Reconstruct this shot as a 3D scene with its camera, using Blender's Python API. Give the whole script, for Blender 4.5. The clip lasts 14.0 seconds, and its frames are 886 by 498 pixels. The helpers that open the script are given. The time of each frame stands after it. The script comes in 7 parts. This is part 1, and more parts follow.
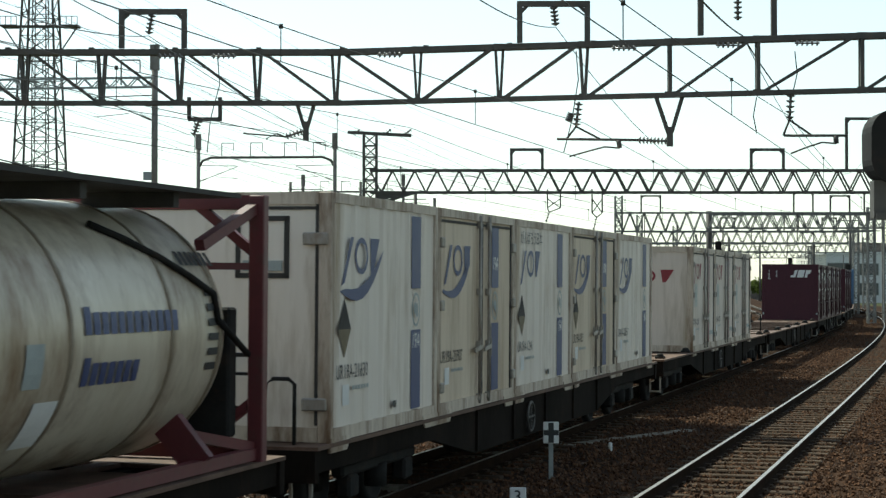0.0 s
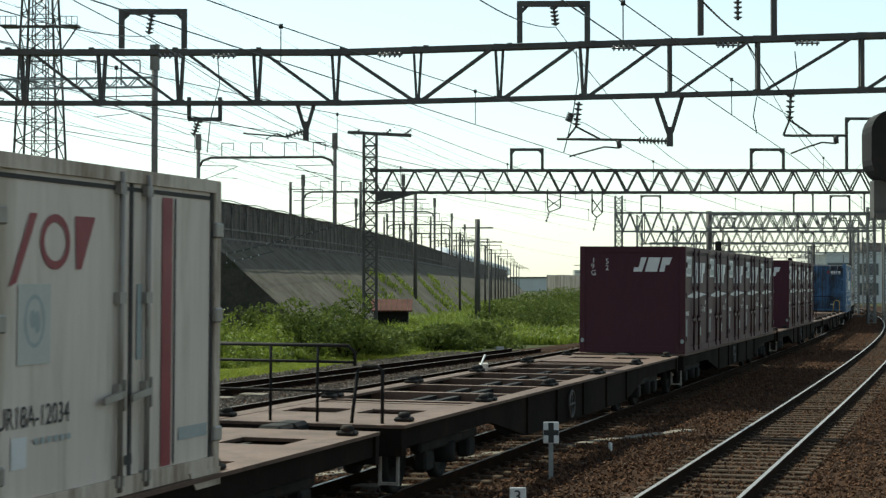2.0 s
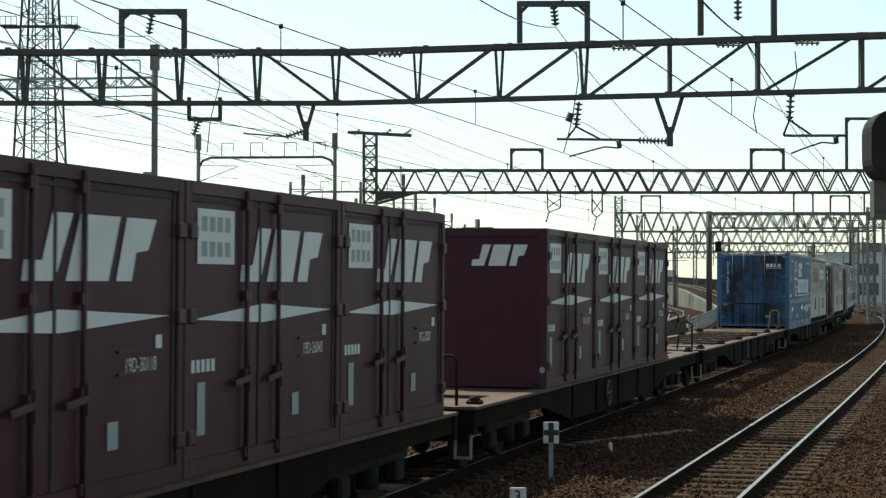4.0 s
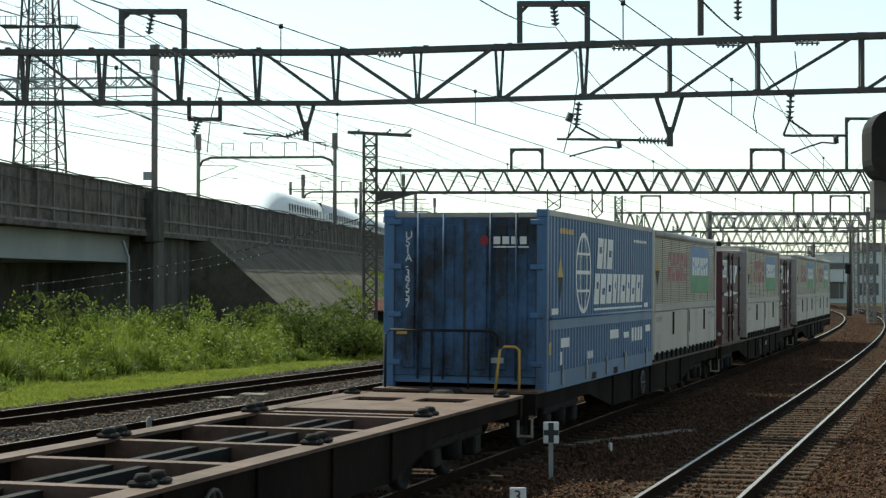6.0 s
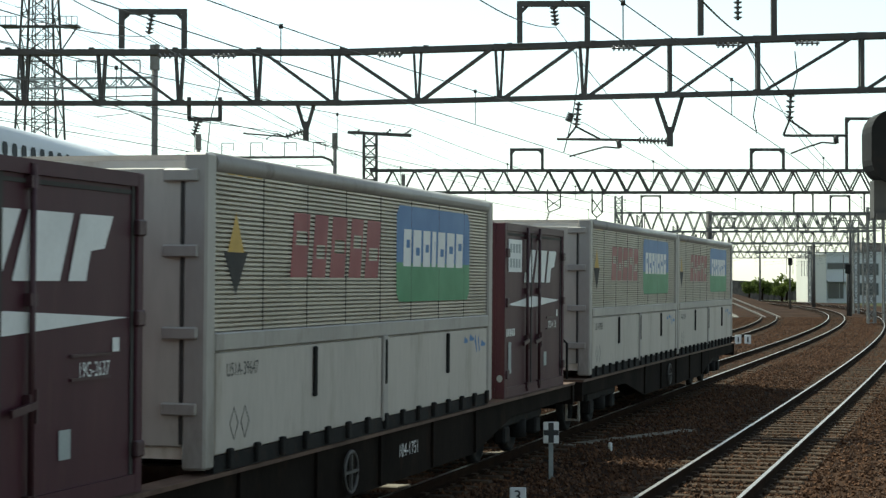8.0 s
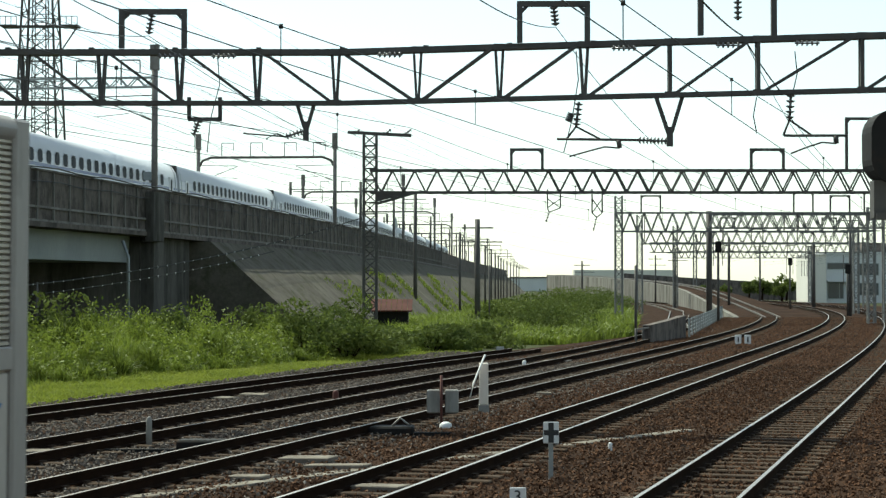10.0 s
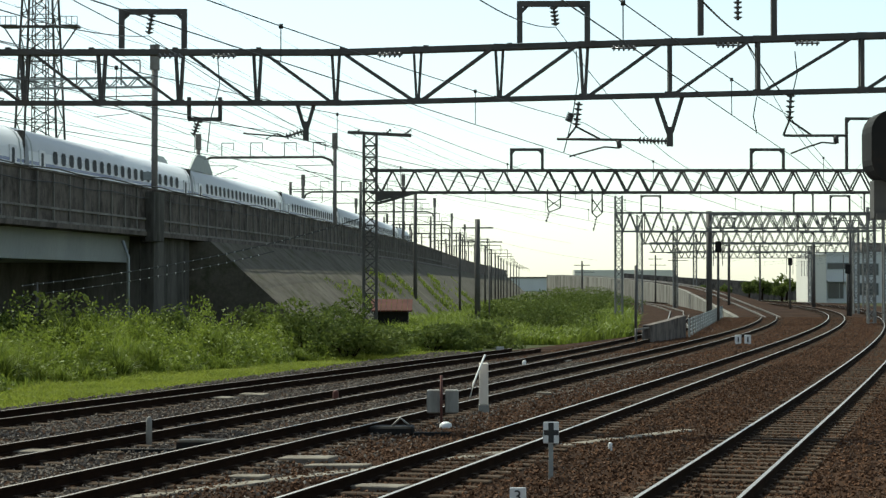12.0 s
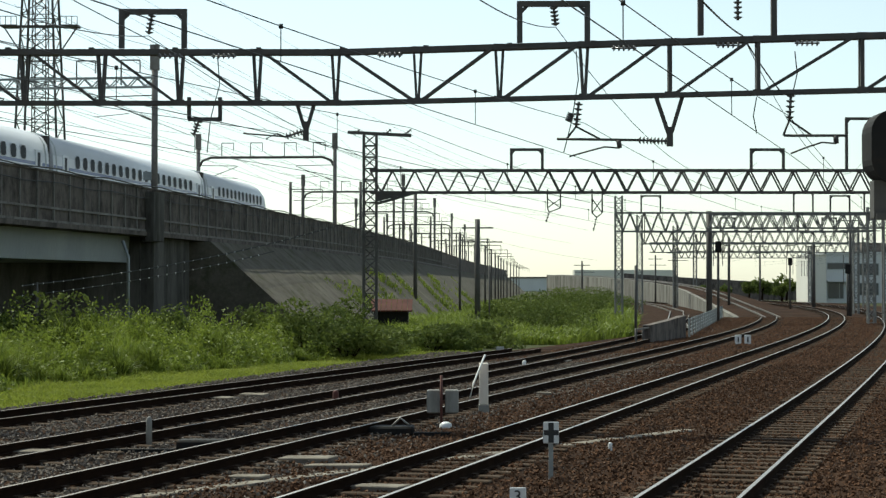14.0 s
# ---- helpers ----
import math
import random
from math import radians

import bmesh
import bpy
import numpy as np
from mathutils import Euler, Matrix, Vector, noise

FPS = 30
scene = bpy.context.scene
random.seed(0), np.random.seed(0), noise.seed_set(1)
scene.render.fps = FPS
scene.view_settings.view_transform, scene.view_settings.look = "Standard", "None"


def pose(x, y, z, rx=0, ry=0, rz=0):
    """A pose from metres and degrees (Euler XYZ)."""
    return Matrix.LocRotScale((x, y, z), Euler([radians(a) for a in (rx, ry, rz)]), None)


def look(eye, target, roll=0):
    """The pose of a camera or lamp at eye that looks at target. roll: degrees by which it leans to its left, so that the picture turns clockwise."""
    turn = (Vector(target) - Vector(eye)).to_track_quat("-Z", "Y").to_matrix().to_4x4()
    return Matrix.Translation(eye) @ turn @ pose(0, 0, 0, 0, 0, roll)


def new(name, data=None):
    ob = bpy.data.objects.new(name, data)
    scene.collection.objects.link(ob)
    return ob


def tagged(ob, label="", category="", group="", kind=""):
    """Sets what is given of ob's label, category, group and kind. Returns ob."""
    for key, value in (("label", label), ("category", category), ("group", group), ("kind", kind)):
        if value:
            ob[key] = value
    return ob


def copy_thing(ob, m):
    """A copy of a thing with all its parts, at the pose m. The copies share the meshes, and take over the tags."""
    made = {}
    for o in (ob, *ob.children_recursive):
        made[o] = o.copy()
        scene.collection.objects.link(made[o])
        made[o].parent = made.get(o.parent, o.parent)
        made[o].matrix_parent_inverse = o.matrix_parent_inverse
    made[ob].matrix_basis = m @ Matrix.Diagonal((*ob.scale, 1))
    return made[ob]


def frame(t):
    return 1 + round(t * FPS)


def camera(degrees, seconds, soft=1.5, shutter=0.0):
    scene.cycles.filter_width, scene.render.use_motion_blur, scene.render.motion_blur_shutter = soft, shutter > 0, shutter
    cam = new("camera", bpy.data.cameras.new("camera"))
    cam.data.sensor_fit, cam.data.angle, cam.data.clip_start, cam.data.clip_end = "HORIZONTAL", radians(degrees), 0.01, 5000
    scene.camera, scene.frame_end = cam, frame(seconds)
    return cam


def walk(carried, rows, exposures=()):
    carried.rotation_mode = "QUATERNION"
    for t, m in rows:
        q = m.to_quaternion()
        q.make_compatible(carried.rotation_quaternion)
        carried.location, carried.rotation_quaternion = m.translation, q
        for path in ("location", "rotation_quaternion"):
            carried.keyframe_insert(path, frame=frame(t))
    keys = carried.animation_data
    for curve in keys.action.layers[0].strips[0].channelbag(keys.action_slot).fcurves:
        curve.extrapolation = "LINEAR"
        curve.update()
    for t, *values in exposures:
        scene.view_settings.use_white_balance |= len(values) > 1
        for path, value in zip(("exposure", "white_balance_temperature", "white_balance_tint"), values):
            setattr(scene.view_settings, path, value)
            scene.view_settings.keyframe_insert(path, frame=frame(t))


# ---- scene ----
# ---- camera ----
EYE = (0.0, 0.0, 2.442)
AIM = (0.0, 100.0, 2.442 + 100.0 * math.tan(0.01897))
cam = camera(27.145, 14.0, soft=1.35, shutter=0.06)
walk(cam, [(0.0, look(EYE, AIM)), (14.0, look(EYE, AIM))], [
    (0.0, 0.93, 6470, -6), (1.0, 0.88, 6470, -6), (2.0, 0.78, 6470, -6), (3.0, 0.72, 6470, -6), (5.5, 0.92, 6470, -6), (6.2, 0.88, 6470, -6), (7.0, 0.98, 6470, -6),
    (8.0, 1.05, 6470, -6), (10.4, 0.95, 6470, -6), (11.2, 0.88, 6470, -6), (12.5, 0.76, 6500, -3), (13.5, 0.70, 6500, -3), (14.0, 0.70, 6500, -3)])

# ---- light ----
SUN_AZ = radians(-38)       # from the view axis, negative to the left
SUN_EL = radians(52)
world = bpy.data.worlds.new("sky")
scene.world = world
world.use_nodes = True
wn = world.node_tree
sky = wn.nodes.new("ShaderNodeTexSky")
sky.sky_type = "NISHITA"
sky.sun_disc = False
sky.sun_elevation = SUN_EL
sky.sun_rotation = SUN_AZ
sky.altitude = 20
sky.air_density = 1.0
sky.dust_density = 0.5
sky.ozone_density = 1.5
wn.nodes["Background"].inputs[1].default_value = 0.092
haze = wn.nodes.new("ShaderNodeHueSaturation")
haze.inputs["Saturation"].default_value = 0.6
wn.links.new(sky.outputs[0], haze.inputs["Color"])
wn.links.new(haze.outputs[0], wn.nodes["Background"].inputs[0])
sun_data = bpy.data.lights.new("sun", "SUN")
sun_data.energy = 3.5
sun_data.angle = radians(0.6)
sun_data.color = (1.0, 0.95, 0.86)
sun = new("sun", sun_data)
sun.matrix_world = look((0, 0, 0), (-math.sin(SUN_AZ) * math.cos(SUN_EL), -math.cos(SUN_AZ) * math.cos(SUN_EL), -math.sin(SUN_EL)))
sun.location = (0, 0, 60)


# ---- materials ----
def material(name, a, b=None, rough=0.7, metal=0.0, scale=4.0, fine=40.0, bump=0.1, streak=1.0, dirt=None, dirt_at=0.62, space="Object",
             spec=0.5, sheer=0.0):
    """A surface of two tones in two sizes of grain, with stains. streak: stretches the stains upright."""
    m = bpy.data.materials.new(name)
    m.use_nodes = True
    n, ln = m.node_tree.nodes, m.node_tree.links
    bs = n["Principled BSDF"]
    bs.inputs["Roughness"].default_value = rough
    bs.inputs["Metallic"].default_value = metal
    bs.inputs["Specular IOR Level"].default_value = spec
    co = n.new("ShaderNodeTexCoord")
    geo = n.new("ShaderNodeNewGeometry")
    mp = n.new("ShaderNodeMapping")
    mp.inputs["Scale"].default_value = (1, 1, 1.0 / streak)
    ln.new(geo.outputs["Position"] if space == "World" else co.outputs["Object"], mp.inputs["Vector"])
    big = n.new("ShaderNodeTexNoise")
    big.inputs["Scale"].default_value = scale
    big.inputs["Detail"].default_value = 6
    ln.new(mp.outputs[0], big.inputs["Vector"])
    sm = n.new("ShaderNodeTexNoise")
    sm.inputs["Scale"].default_value = fine
    sm.inputs["Detail"].default_value = 3
    ln.new(mp.outputs[0], sm.inputs["Vector"])
    mix = n.new("ShaderNodeMix")
    mix.data_type = "RGBA"
    ramp = n.new("ShaderNodeMapRange")
    ramp.inputs[1].default_value, ramp.inputs[2].default_value = 0.3, 0.7
    add = n.new("ShaderNodeMath")
    add.operation = "MULTIPLY_ADD"
    add.inputs[1].default_value = 0.35
    ln.new(sm.outputs[0], add.inputs[0])
    half = n.new("ShaderNodeMath")
    half.operation = "MULTIPLY"
    half.inputs[1].default_value = 0.65
    ln.new(big.outputs[0], half.inputs[0])
    ln.new(half.outputs[0], add.inputs[2])
    ln.new(add.outputs[0], ramp.inputs[0])
    ln.new(ramp.outputs[0], mix.inputs[0])
    b = b or tuple(c * 0.8 for c in a)
    mix.inputs[6].default_value = (*a, 1)
    mix.inputs[7].default_value = (*b, 1)
    out = mix.outputs[2]
    if dirt:
        st = n.new("ShaderNodeTexNoise")
        st.inputs["Scale"].default_value = scale * 1.7
        st.inputs["Detail"].default_value = 8
        st.inputs["Roughness"].default_value = 0.7
        ln.new(mp.outputs[0], st.inputs["Vector"])
        r2 = n.new("ShaderNodeMapRange")
        r2.inputs[1].default_value, r2.inputs[2].default_value = dirt_at - 0.08, dirt_at + 0.12
        ln.new(st.outputs[0], r2.inputs[0])
        m2 = n.new("ShaderNodeMix")
        m2.data_type = "RGBA"
        ln.new(r2.outputs[0], m2.inputs[0])
        ln.new(out, m2.inputs[6])
        m2.inputs[7].default_value = (*dirt, 1)
        out = m2.outputs[2]
    ln.new(out, bs.inputs["Base Color"])
    rr = n.new("ShaderNodeMapRange")
    rr.inputs[3].default_value, rr.inputs[4].default_value = max(rough - 0.1, 0.02), min(rough + 0.12, 1)
    ln.new(big.outputs[0], rr.inputs[0])
    ln.new(rr.outputs[0], bs.inputs["Roughness"])
    if bump:
        bp = n.new("ShaderNodeBump")
        bp.inputs["Strength"].default_value = bump
        bp.inputs["Distance"].default_value = 0.02
        ln.new(sm.outputs[0], bp.inputs["Height"])
        ln.new(bp.outputs[0], bs.inputs["Normal"])
    if sheer:
        tr = n.new("ShaderNodeBsdfTranslucent")
        ln.new(out, tr.inputs["Color"])
        ms = n.new("ShaderNodeMixShader")
        ms.inputs[0].default_value = sheer
        ln.new(bs.outputs[0], ms.inputs[1])
        ln.new(tr.outputs[0], ms.inputs[2])
        ln.new(ms.outputs[0], n["Material Output"].inputs[0])
    return m


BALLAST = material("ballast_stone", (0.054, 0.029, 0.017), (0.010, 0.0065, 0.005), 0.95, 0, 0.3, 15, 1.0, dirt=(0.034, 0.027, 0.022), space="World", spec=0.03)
SOIL = material("soil", (0.06, 0.062, 0.03), (0.04, 0.05, 0.02), 0.95, 0, 0.3, 8, 0.5, space="World", spec=0.05)
RAIL_SIDE = material("rail_rust", (0.024, 0.013, 0.008), (0.012, 0.008, 0.006), 0.95, 0.0, 3, 30, 0.2, spec=0.02)
RUSTY_TOP = material("dull_rail_top", (0.16, 0.13, 0.11), (0.10, 0.08, 0.065), 0.5, 0.5, 3, 30, 0.02)
WORN_TOP = material("worn_rail_top", (0.27, 0.24, 0.21), (0.17, 0.145, 0.125), 0.45, 0.8, 3, 30, 0.02)
RAIL_TOP = material("rail_steel", (0.44, 0.40, 0.36), (0.32, 0.29, 0.26), 0.4, 1.0, 3, 30, 0.02)
SLEEPER = material("sleeper_concrete", (0.085, 0.06, 0.042), (0.04, 0.028, 0.02), 0.9, 0, 2, 25, 0.3, dirt=(0.05, 0.036, 0.026), spec=0.05)
STEEL = material("grey_steel", (0.095, 0.088, 0.08), (0.055, 0.05, 0.046), 0.7, 0.0, 2, 30, 0.05, dirt=(0.10, 0.07, 0.05))
# paler copy of the steel, so that distance haze is in the colour
HAZESTEEL = material("weathered_hazed_steel", (0.20, 0.20, 0.195), (0.13, 0.13, 0.125), 0.7, 0.0, 2, 30, 0.05, dirt=(0.12, 0.09, 0.07))
GALV = material("galvanised_steel", (0.32, 0.34, 0.34), (0.22, 0.24, 0.24), 0.55, 0.4, 2, 30, 0.05)
WIRE = material("copper_wire", (0.05, 0.05, 0.045), (0.03, 0.03, 0.03), 0.6, 0.3, 2, 30, 0)
INSUL = material("insulator", (0.16, 0.15, 0.14), (0.10, 0.09, 0.09), 0.3, 0, 8, 40, 0)
CONC = material("concrete", (0.32, 0.31, 0.285), (0.2, 0.195, 0.18), 0.9, 0, 0.6, 14, 0.25, 4, dirt=(0.09, 0.085, 0.075), space="World")
# darker concrete for the pier, the abutment and the parapet block
DARKCONC = material("dark_concrete", (0.15, 0.14, 0.127), (0.07, 0.066, 0.06), 0.95, 0, 0.5, 10, 0.25, 5, dirt=(0.04, 0.037, 0.033), dirt_at=0.55, space="World", spec=0.08)
POSTGREY = material("pale_parapet_post", (0.25, 0.235, 0.22), (0.13, 0.12, 0.11), 0.9, 0, 1.6, 14, 0.2, 2, dirt=(0.07, 0.063, 0.058), dirt_at=0.6, space="World", spec=0.1)
PARAPET = material("weathered_parapet", (0.185, 0.158, 0.142), (0.095, 0.081, 0.073), 0.9, 0, 0.8, 7, 0.3, 1.6, dirt=(0.045, 0.039, 0.036), dirt_at=0.53, space="World", spec=0.1)
GIRDER = material("pale_girder", (0.30, 0.315, 0.325), (0.22, 0.235, 0.245), 0.6, 0, 0.4, 10, 0.05, 3, space="World")


# ---- plan ----
# offset at the start, heading there, curvature and its growth
LINES = {
    "a": (-3.31131, 0.28137, -0.0001836, 0.0000104226),
    "b": (-7.11887, 0.26315, -0.0007062, 0.0000157935),
    "c": (-10.76, 0.26, -0.00086, 0.000021),
    "d": (-13.59, 0.23, -0.00291, 0.0000755),
    "e": (-19.4, 0.314, 0.0, 0.0),
}
STEP = 0.5
LOW, HIGH = -240.0, 330.0


def lay(x0, head, k0, k1, hold=170.0):
    """Centreline as a table of x, y, heading over the running length."""
    s = np.arange(LOW, HIGH, STEP)
    q = np.clip(s, 0, hold)
    h = head - (k0 * q + 0.5 * k1 * q * q) - np.clip(s - hold, 0, None) * (k0 + k1 * hold) * 0.9
    x = np.cumsum(np.sin(h)) * STEP
    y = np.cumsum(np.cos(h)) * STEP
    i = int(round(-LOW / STEP))
    return s, x - x[i] + x0, y - y[i], h


TABLE = {k: lay(*p, hold=(62.0 if k == "d" else 170.0)) for k, p in LINES.items()}


def on(line, s, lat=0.0):
    """x, y, heading on a line at the running length s, lat metres to its right."""
    t = TABLE[line]
    x, y, h = (float(np.interp(s, t[0], t[i])) for i in (1, 2, 3))
    return x + lat * math.cos(h), y - lat * math.sin(h), h


# ---- mesh tools ----
def part(name, bm, mat, parent=None, label="", smooth=False):
    me = bpy.data.meshes.new(name)
    bm.normal_update()
    bm.to_mesh(me)
    bm.free()
    for m in (mat if isinstance(mat, (list, tuple)) else [mat]):
        me.materials.append(m)
    if smooth:
        for p in me.polygons:
            p.use_smooth = True
    ob = new(name, me)
    if parent:
        ob.parent = parent
    if label:
        ob["label"] = label
    return ob


def again(ob, m, parent=None):
    """Another object on the same mesh."""
    o = new(ob.name.split(".")[0], ob.data)
    o.parent = parent or ob.parent
    o.matrix_basis = m
    return o


def box(bm, x0, y0, z0, x1, y1, z1, bevel=0.0, mi=0):
    vs = [bm.verts.new((x, y, z)) for x in (x0, x1) for y in (y0, y1) for z in (z0, z1)]
    fs = []
    for f in ((0, 1, 3, 2), (4, 6, 7, 5), (0, 4, 5, 1), (2, 3, 7, 6), (0, 2, 6, 4), (1, 5, 7, 3)):
        fc = bm.faces.new([vs[i] for i in f])
        fc.material_index = mi
        fs.append(fc)
    if bevel:
        es = list({e for f in fs for e in f.edges})
        bmesh.ops.bevel(bm, geom=es, offset=bevel, segments=1, affect="EDGES", profile=0.5)
    return vs


def bar(bm, p, q, w, d=None, mi=0, up=(0, 0, 1)):
    """A square bar from p to q, w wide and d high."""
    d = d or w
    p, q = Vector(p), Vector(q)
    a = (q - p).normalized()
    u = Vector(up)
    if abs(a.dot(u)) > 0.98:
        u = Vector((1, 0, 0))
    r = a.cross(u).normalized() * (w / 2)
    u = r.cross(a).normalized() * (d / 2)
    vs = [bm.verts.new(c + i * r + j * u) for c in (p, q) for i, j in ((-1, -1), (1, -1), (1, 1), (-1, 1))]
    for f in ((3, 2, 1, 0), (4, 5, 6, 7), (0, 1, 5, 4), (1, 2, 6, 5), (2, 3, 7, 6), (3, 0, 4, 7)):
        bm.faces.new([vs[i] for i in f]).material_index = mi


def tube(bm, pts, r, n=6, mi=0, taper=1.0, cap=True):
    """A round bar along points."""
    pts = [Vector(p) for p in pts]
    rings = []
    for i, p in enumerate(pts):
        a = (pts[min(i + 1, len(pts) - 1)] - pts[max(i - 1, 0)]).normalized()
        u = Vector((0, 0, 1)) if abs(a.z) < 0.95 else Vector((1, 0, 0))
        s = a.cross(u).normalized()
        u = s.cross(a)
        k = r * (1 + (taper - 1) * i / max(len(pts) - 1, 1))
        rings.append([bm.verts.new(p + k * (math.cos(2 * math.pi * j / n) * s + math.sin(2 * math.pi * j / n) * u)) for j in range(n)])
    for a, b in zip(rings, rings[1:]):
        for j in range(n):
            f = bm.faces.new((a[j], a[(j + 1) % n], b[(j + 1) % n], b[j]))
            f.material_index = mi
            f.smooth = n > 5
    if cap:
        bm.faces.new(rings[0][::-1]).material_index = mi
        bm.faces.new(rings[-1]).material_index = mi


def lathe(bm, prof, n=12, c=(0, 0, 0), axis="z", mi=0):
    """A turned shape of (radius, height) pairs."""
    rings = []
    for r, z in prof:
        ring = []
        for j in range(n):
            a = 2 * math.pi * j / n
            u, w = r * math.cos(a), r * math.sin(a)
            v = {"z": (u, w, z), "y": (u, z, w), "x": (z, u, w)}[axis]
            ring.append(bm.verts.new((v[0] + c[0], v[1] + c[1], v[2] + c[2])))
        rings.append(ring)
    for a, b in zip(rings, rings[1:]):
        for j in range(n):
            f = bm.faces.new((a[j], a[(j + 1) % n], b[(j + 1) % n], b[j]))
            f.smooth, f.material_index = True, mi
    bm.faces.new(rings[0]).material_index = mi
    bm.faces.new(rings[-1]).material_index = mi
    bmesh.ops.recalc_face_normals(bm, faces=bm.faces[:])


def poly(bm, pts, mi=0):
    f = bm.faces.new([bm.verts.new(p) for p in pts])
    f.material_index = mi
    return f


def thing(name, label, category, m=None, group="", kind=""):
    e = new(name)
    e.empty_display_size = 0.3
    tagged(e, label, category, group, kind)
    if m is not None:
        e.matrix_basis = m
    return e


# ---- ground ----
def strip(name, mat, left, right, s0, s1, z, ds=4.0, line="b"):
    bm = bmesh.new()
    prev = None
    s = s0
    while s <= s1:
        cols = []
        l, r = left(s), right(s)
        for i in range(9):
            x, y, _ = on(line, s, l + (r - l) * i / 8)
            cols.append(bm.verts.new((x, y, z - (0.16 if i in (0, 8) else 0))))
        if prev:
            for i in range(8):
                bm.faces.new((prev[i], prev[i + 1], cols[i + 1], cols[i]))
        prev = cols
        s += ds
    return part(name, bm, mat)


bm = bmesh.new()
poly(bm, [(-2500, -400, -0.42), (2500, -400, -0.42), (2500, 4500, -0.42), (-2500, 4500, -0.42)])
tagged(part("ground", bm, SOIL), "flat brown and green earth beside the railway", "ground", kind="structure")
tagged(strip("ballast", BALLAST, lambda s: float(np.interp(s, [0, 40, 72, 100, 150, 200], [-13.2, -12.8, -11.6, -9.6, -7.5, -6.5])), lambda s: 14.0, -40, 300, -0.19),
       "rust-brown crushed stone ballast under the tracks", "ballast", kind="structure")


def track(line, s0, s1, near):
    top = thing("track", "railway track of two steel rails on concrete sleepers", "track", kind="structure", group="tracks of the line")
    for side in (-0.566, 0.566):
        bm = bmesh.new()
        prof = [(-0.065, -0.153), (0.065, -0.153), (0.065, -0.14), (0.012, -0.125), (0.012, -0.045), (0.0325, -0.035), (0.0325, -0.004), (0.026, 0.0), (-0.026, 0.0), (-0.0325, -0.004), (-0.0325, -0.035), (-0.012, -0.045), (-0.012, -0.125), (-0.065, -0.14)]
        prev = None
        for s in np.arange(s0, s1 + 0.1, 2.0):
            x, y, h = on(line, s)
            ring = [bm.verts.new((x + (side + u) * math.cos(h), y - (side + u) * math.sin(h), w)) for u, w in prof]
            if prev:
                for i in range(len(prof)):
                    f = bm.faces.new((prev[i], prev[(i + 1) % len(prof)], ring[(i + 1) % len(prof)], ring[i]))
                    f.material_index = 1 if i == 7 else 0
            prev = ring
        part("rail", bm, [RAIL_SIDE, RUSTY_TOP if line in "de" else WORN_TOP if line == "c" else RAIL_TOP], top)
    # sleepers
    bm = bmesh.new()
    box(bm, -1.0, -0.11, -0.29, 1.0, 0.11, -0.155, 0.015)
    box(bm, -0.66, -0.07, -0.156, -0.47, 0.07, -0.13)
    box(bm, 0.47, -0.07, -0.156, 0.66, 0.07, -0.13)
    first = None
    rest = bmesh.new()
    for i, s in enumerate(np.arange(max(s0, 8), s1, 0.6)):
        x, y, h = on(line, s)
        jig = random.uniform(-0.01, 0.01)
        m = pose(x, y, jig, 0, 0, -math.degrees(h) + random.uniform(-0.8, 0.8))
        if s < near:
            if first is None:
                first = part("sleeper", bm, SLEEPER, top)
                first.matrix_basis = m
            else:
                again(first, m, top)
        else:
            vs = box(rest, -1.0, -0.11, -0.25, 1.0, 0.11, -0.155)
            for v in vs:
                v.co = m @ v.co
    far = part("far_sleepers", rest, SLEEPER, top)
    far["kind"] = "stuff"
    return top


track("a", 5, 290, 110)
track("b", 5, 290, 110)
track("c", 5, 290, 110)
track("d", 5, 150, 110)
track("e", 5, 74, 74)


# platform that the camera stands on, with an added roof, ending behind the view
tagged(strip("platform", CONC, lambda s: 1.6, lambda s: 9.5, -130, 9, 0.92, 3.0, "a"), "grey concrete station platform", "platform", kind="structure")
bm = bmesh.new()
prev = None
for s in np.arange(-130, 9.1, 3.0):
    ring = [bm.verts.new((*on("a", float(s), u)[:2], z)) for u, z in ((1.7, -0.4), (1.7, 0.9), (9.4, 0.9), (9.4, -0.4))]
    if prev:
        for i in range(4):
            bm.faces.new((prev[i], ring[i], ring[(i + 1) % 4], prev[(i + 1) % 4]))
    else:
        bm.faces.new(ring)
    prev = ring
bm.faces.new(prev[::-1])
bmesh.ops.recalc_face_normals(bm, faces=bm.faces[:])
tagged(part("platform_base", bm, CONC), "grey concrete platform base", "platform", kind="structure")
# unseen roof and its columns, added to dim skylight from behind the view
for s in range(-120, -8, 10):
    x, y, _ = on("a", s, 5.5)
    c = thing("added_roof_column", "grey steel column under the unseen added roof", "column", group="canopy columns")
    bm = bmesh.new()
    tube(bm, [(x, y, 0.9), (x, y, 4.7)], 0.12, 10)
    part("shaft", bm, STEEL, c)
tagged(strip("canopy", STEEL, lambda s: 1.8, lambda s: 9.3, -126, -9, 4.7, 3.0, "a"), "unseen dark steel roof added behind the view to cut skylight", "canopy", kind="structure")

# unseen box on two piers, put here to block low skylight on container fronts
c = thing("sky_block", "plain grey unseen box added behind the view to block skylight", "bridge", kind="structure")
bm = bmesh.new()
box(bm, -60, -46, 6.3, 60, -40, 13.5)
part("span", bm, STEEL, c)
for x in (-59, 57):
    bm = bmesh.new()
    box(bm, x, -45, -0.45, x + 2, -41, 6.3)
    part("pier", bm, CONC, c)


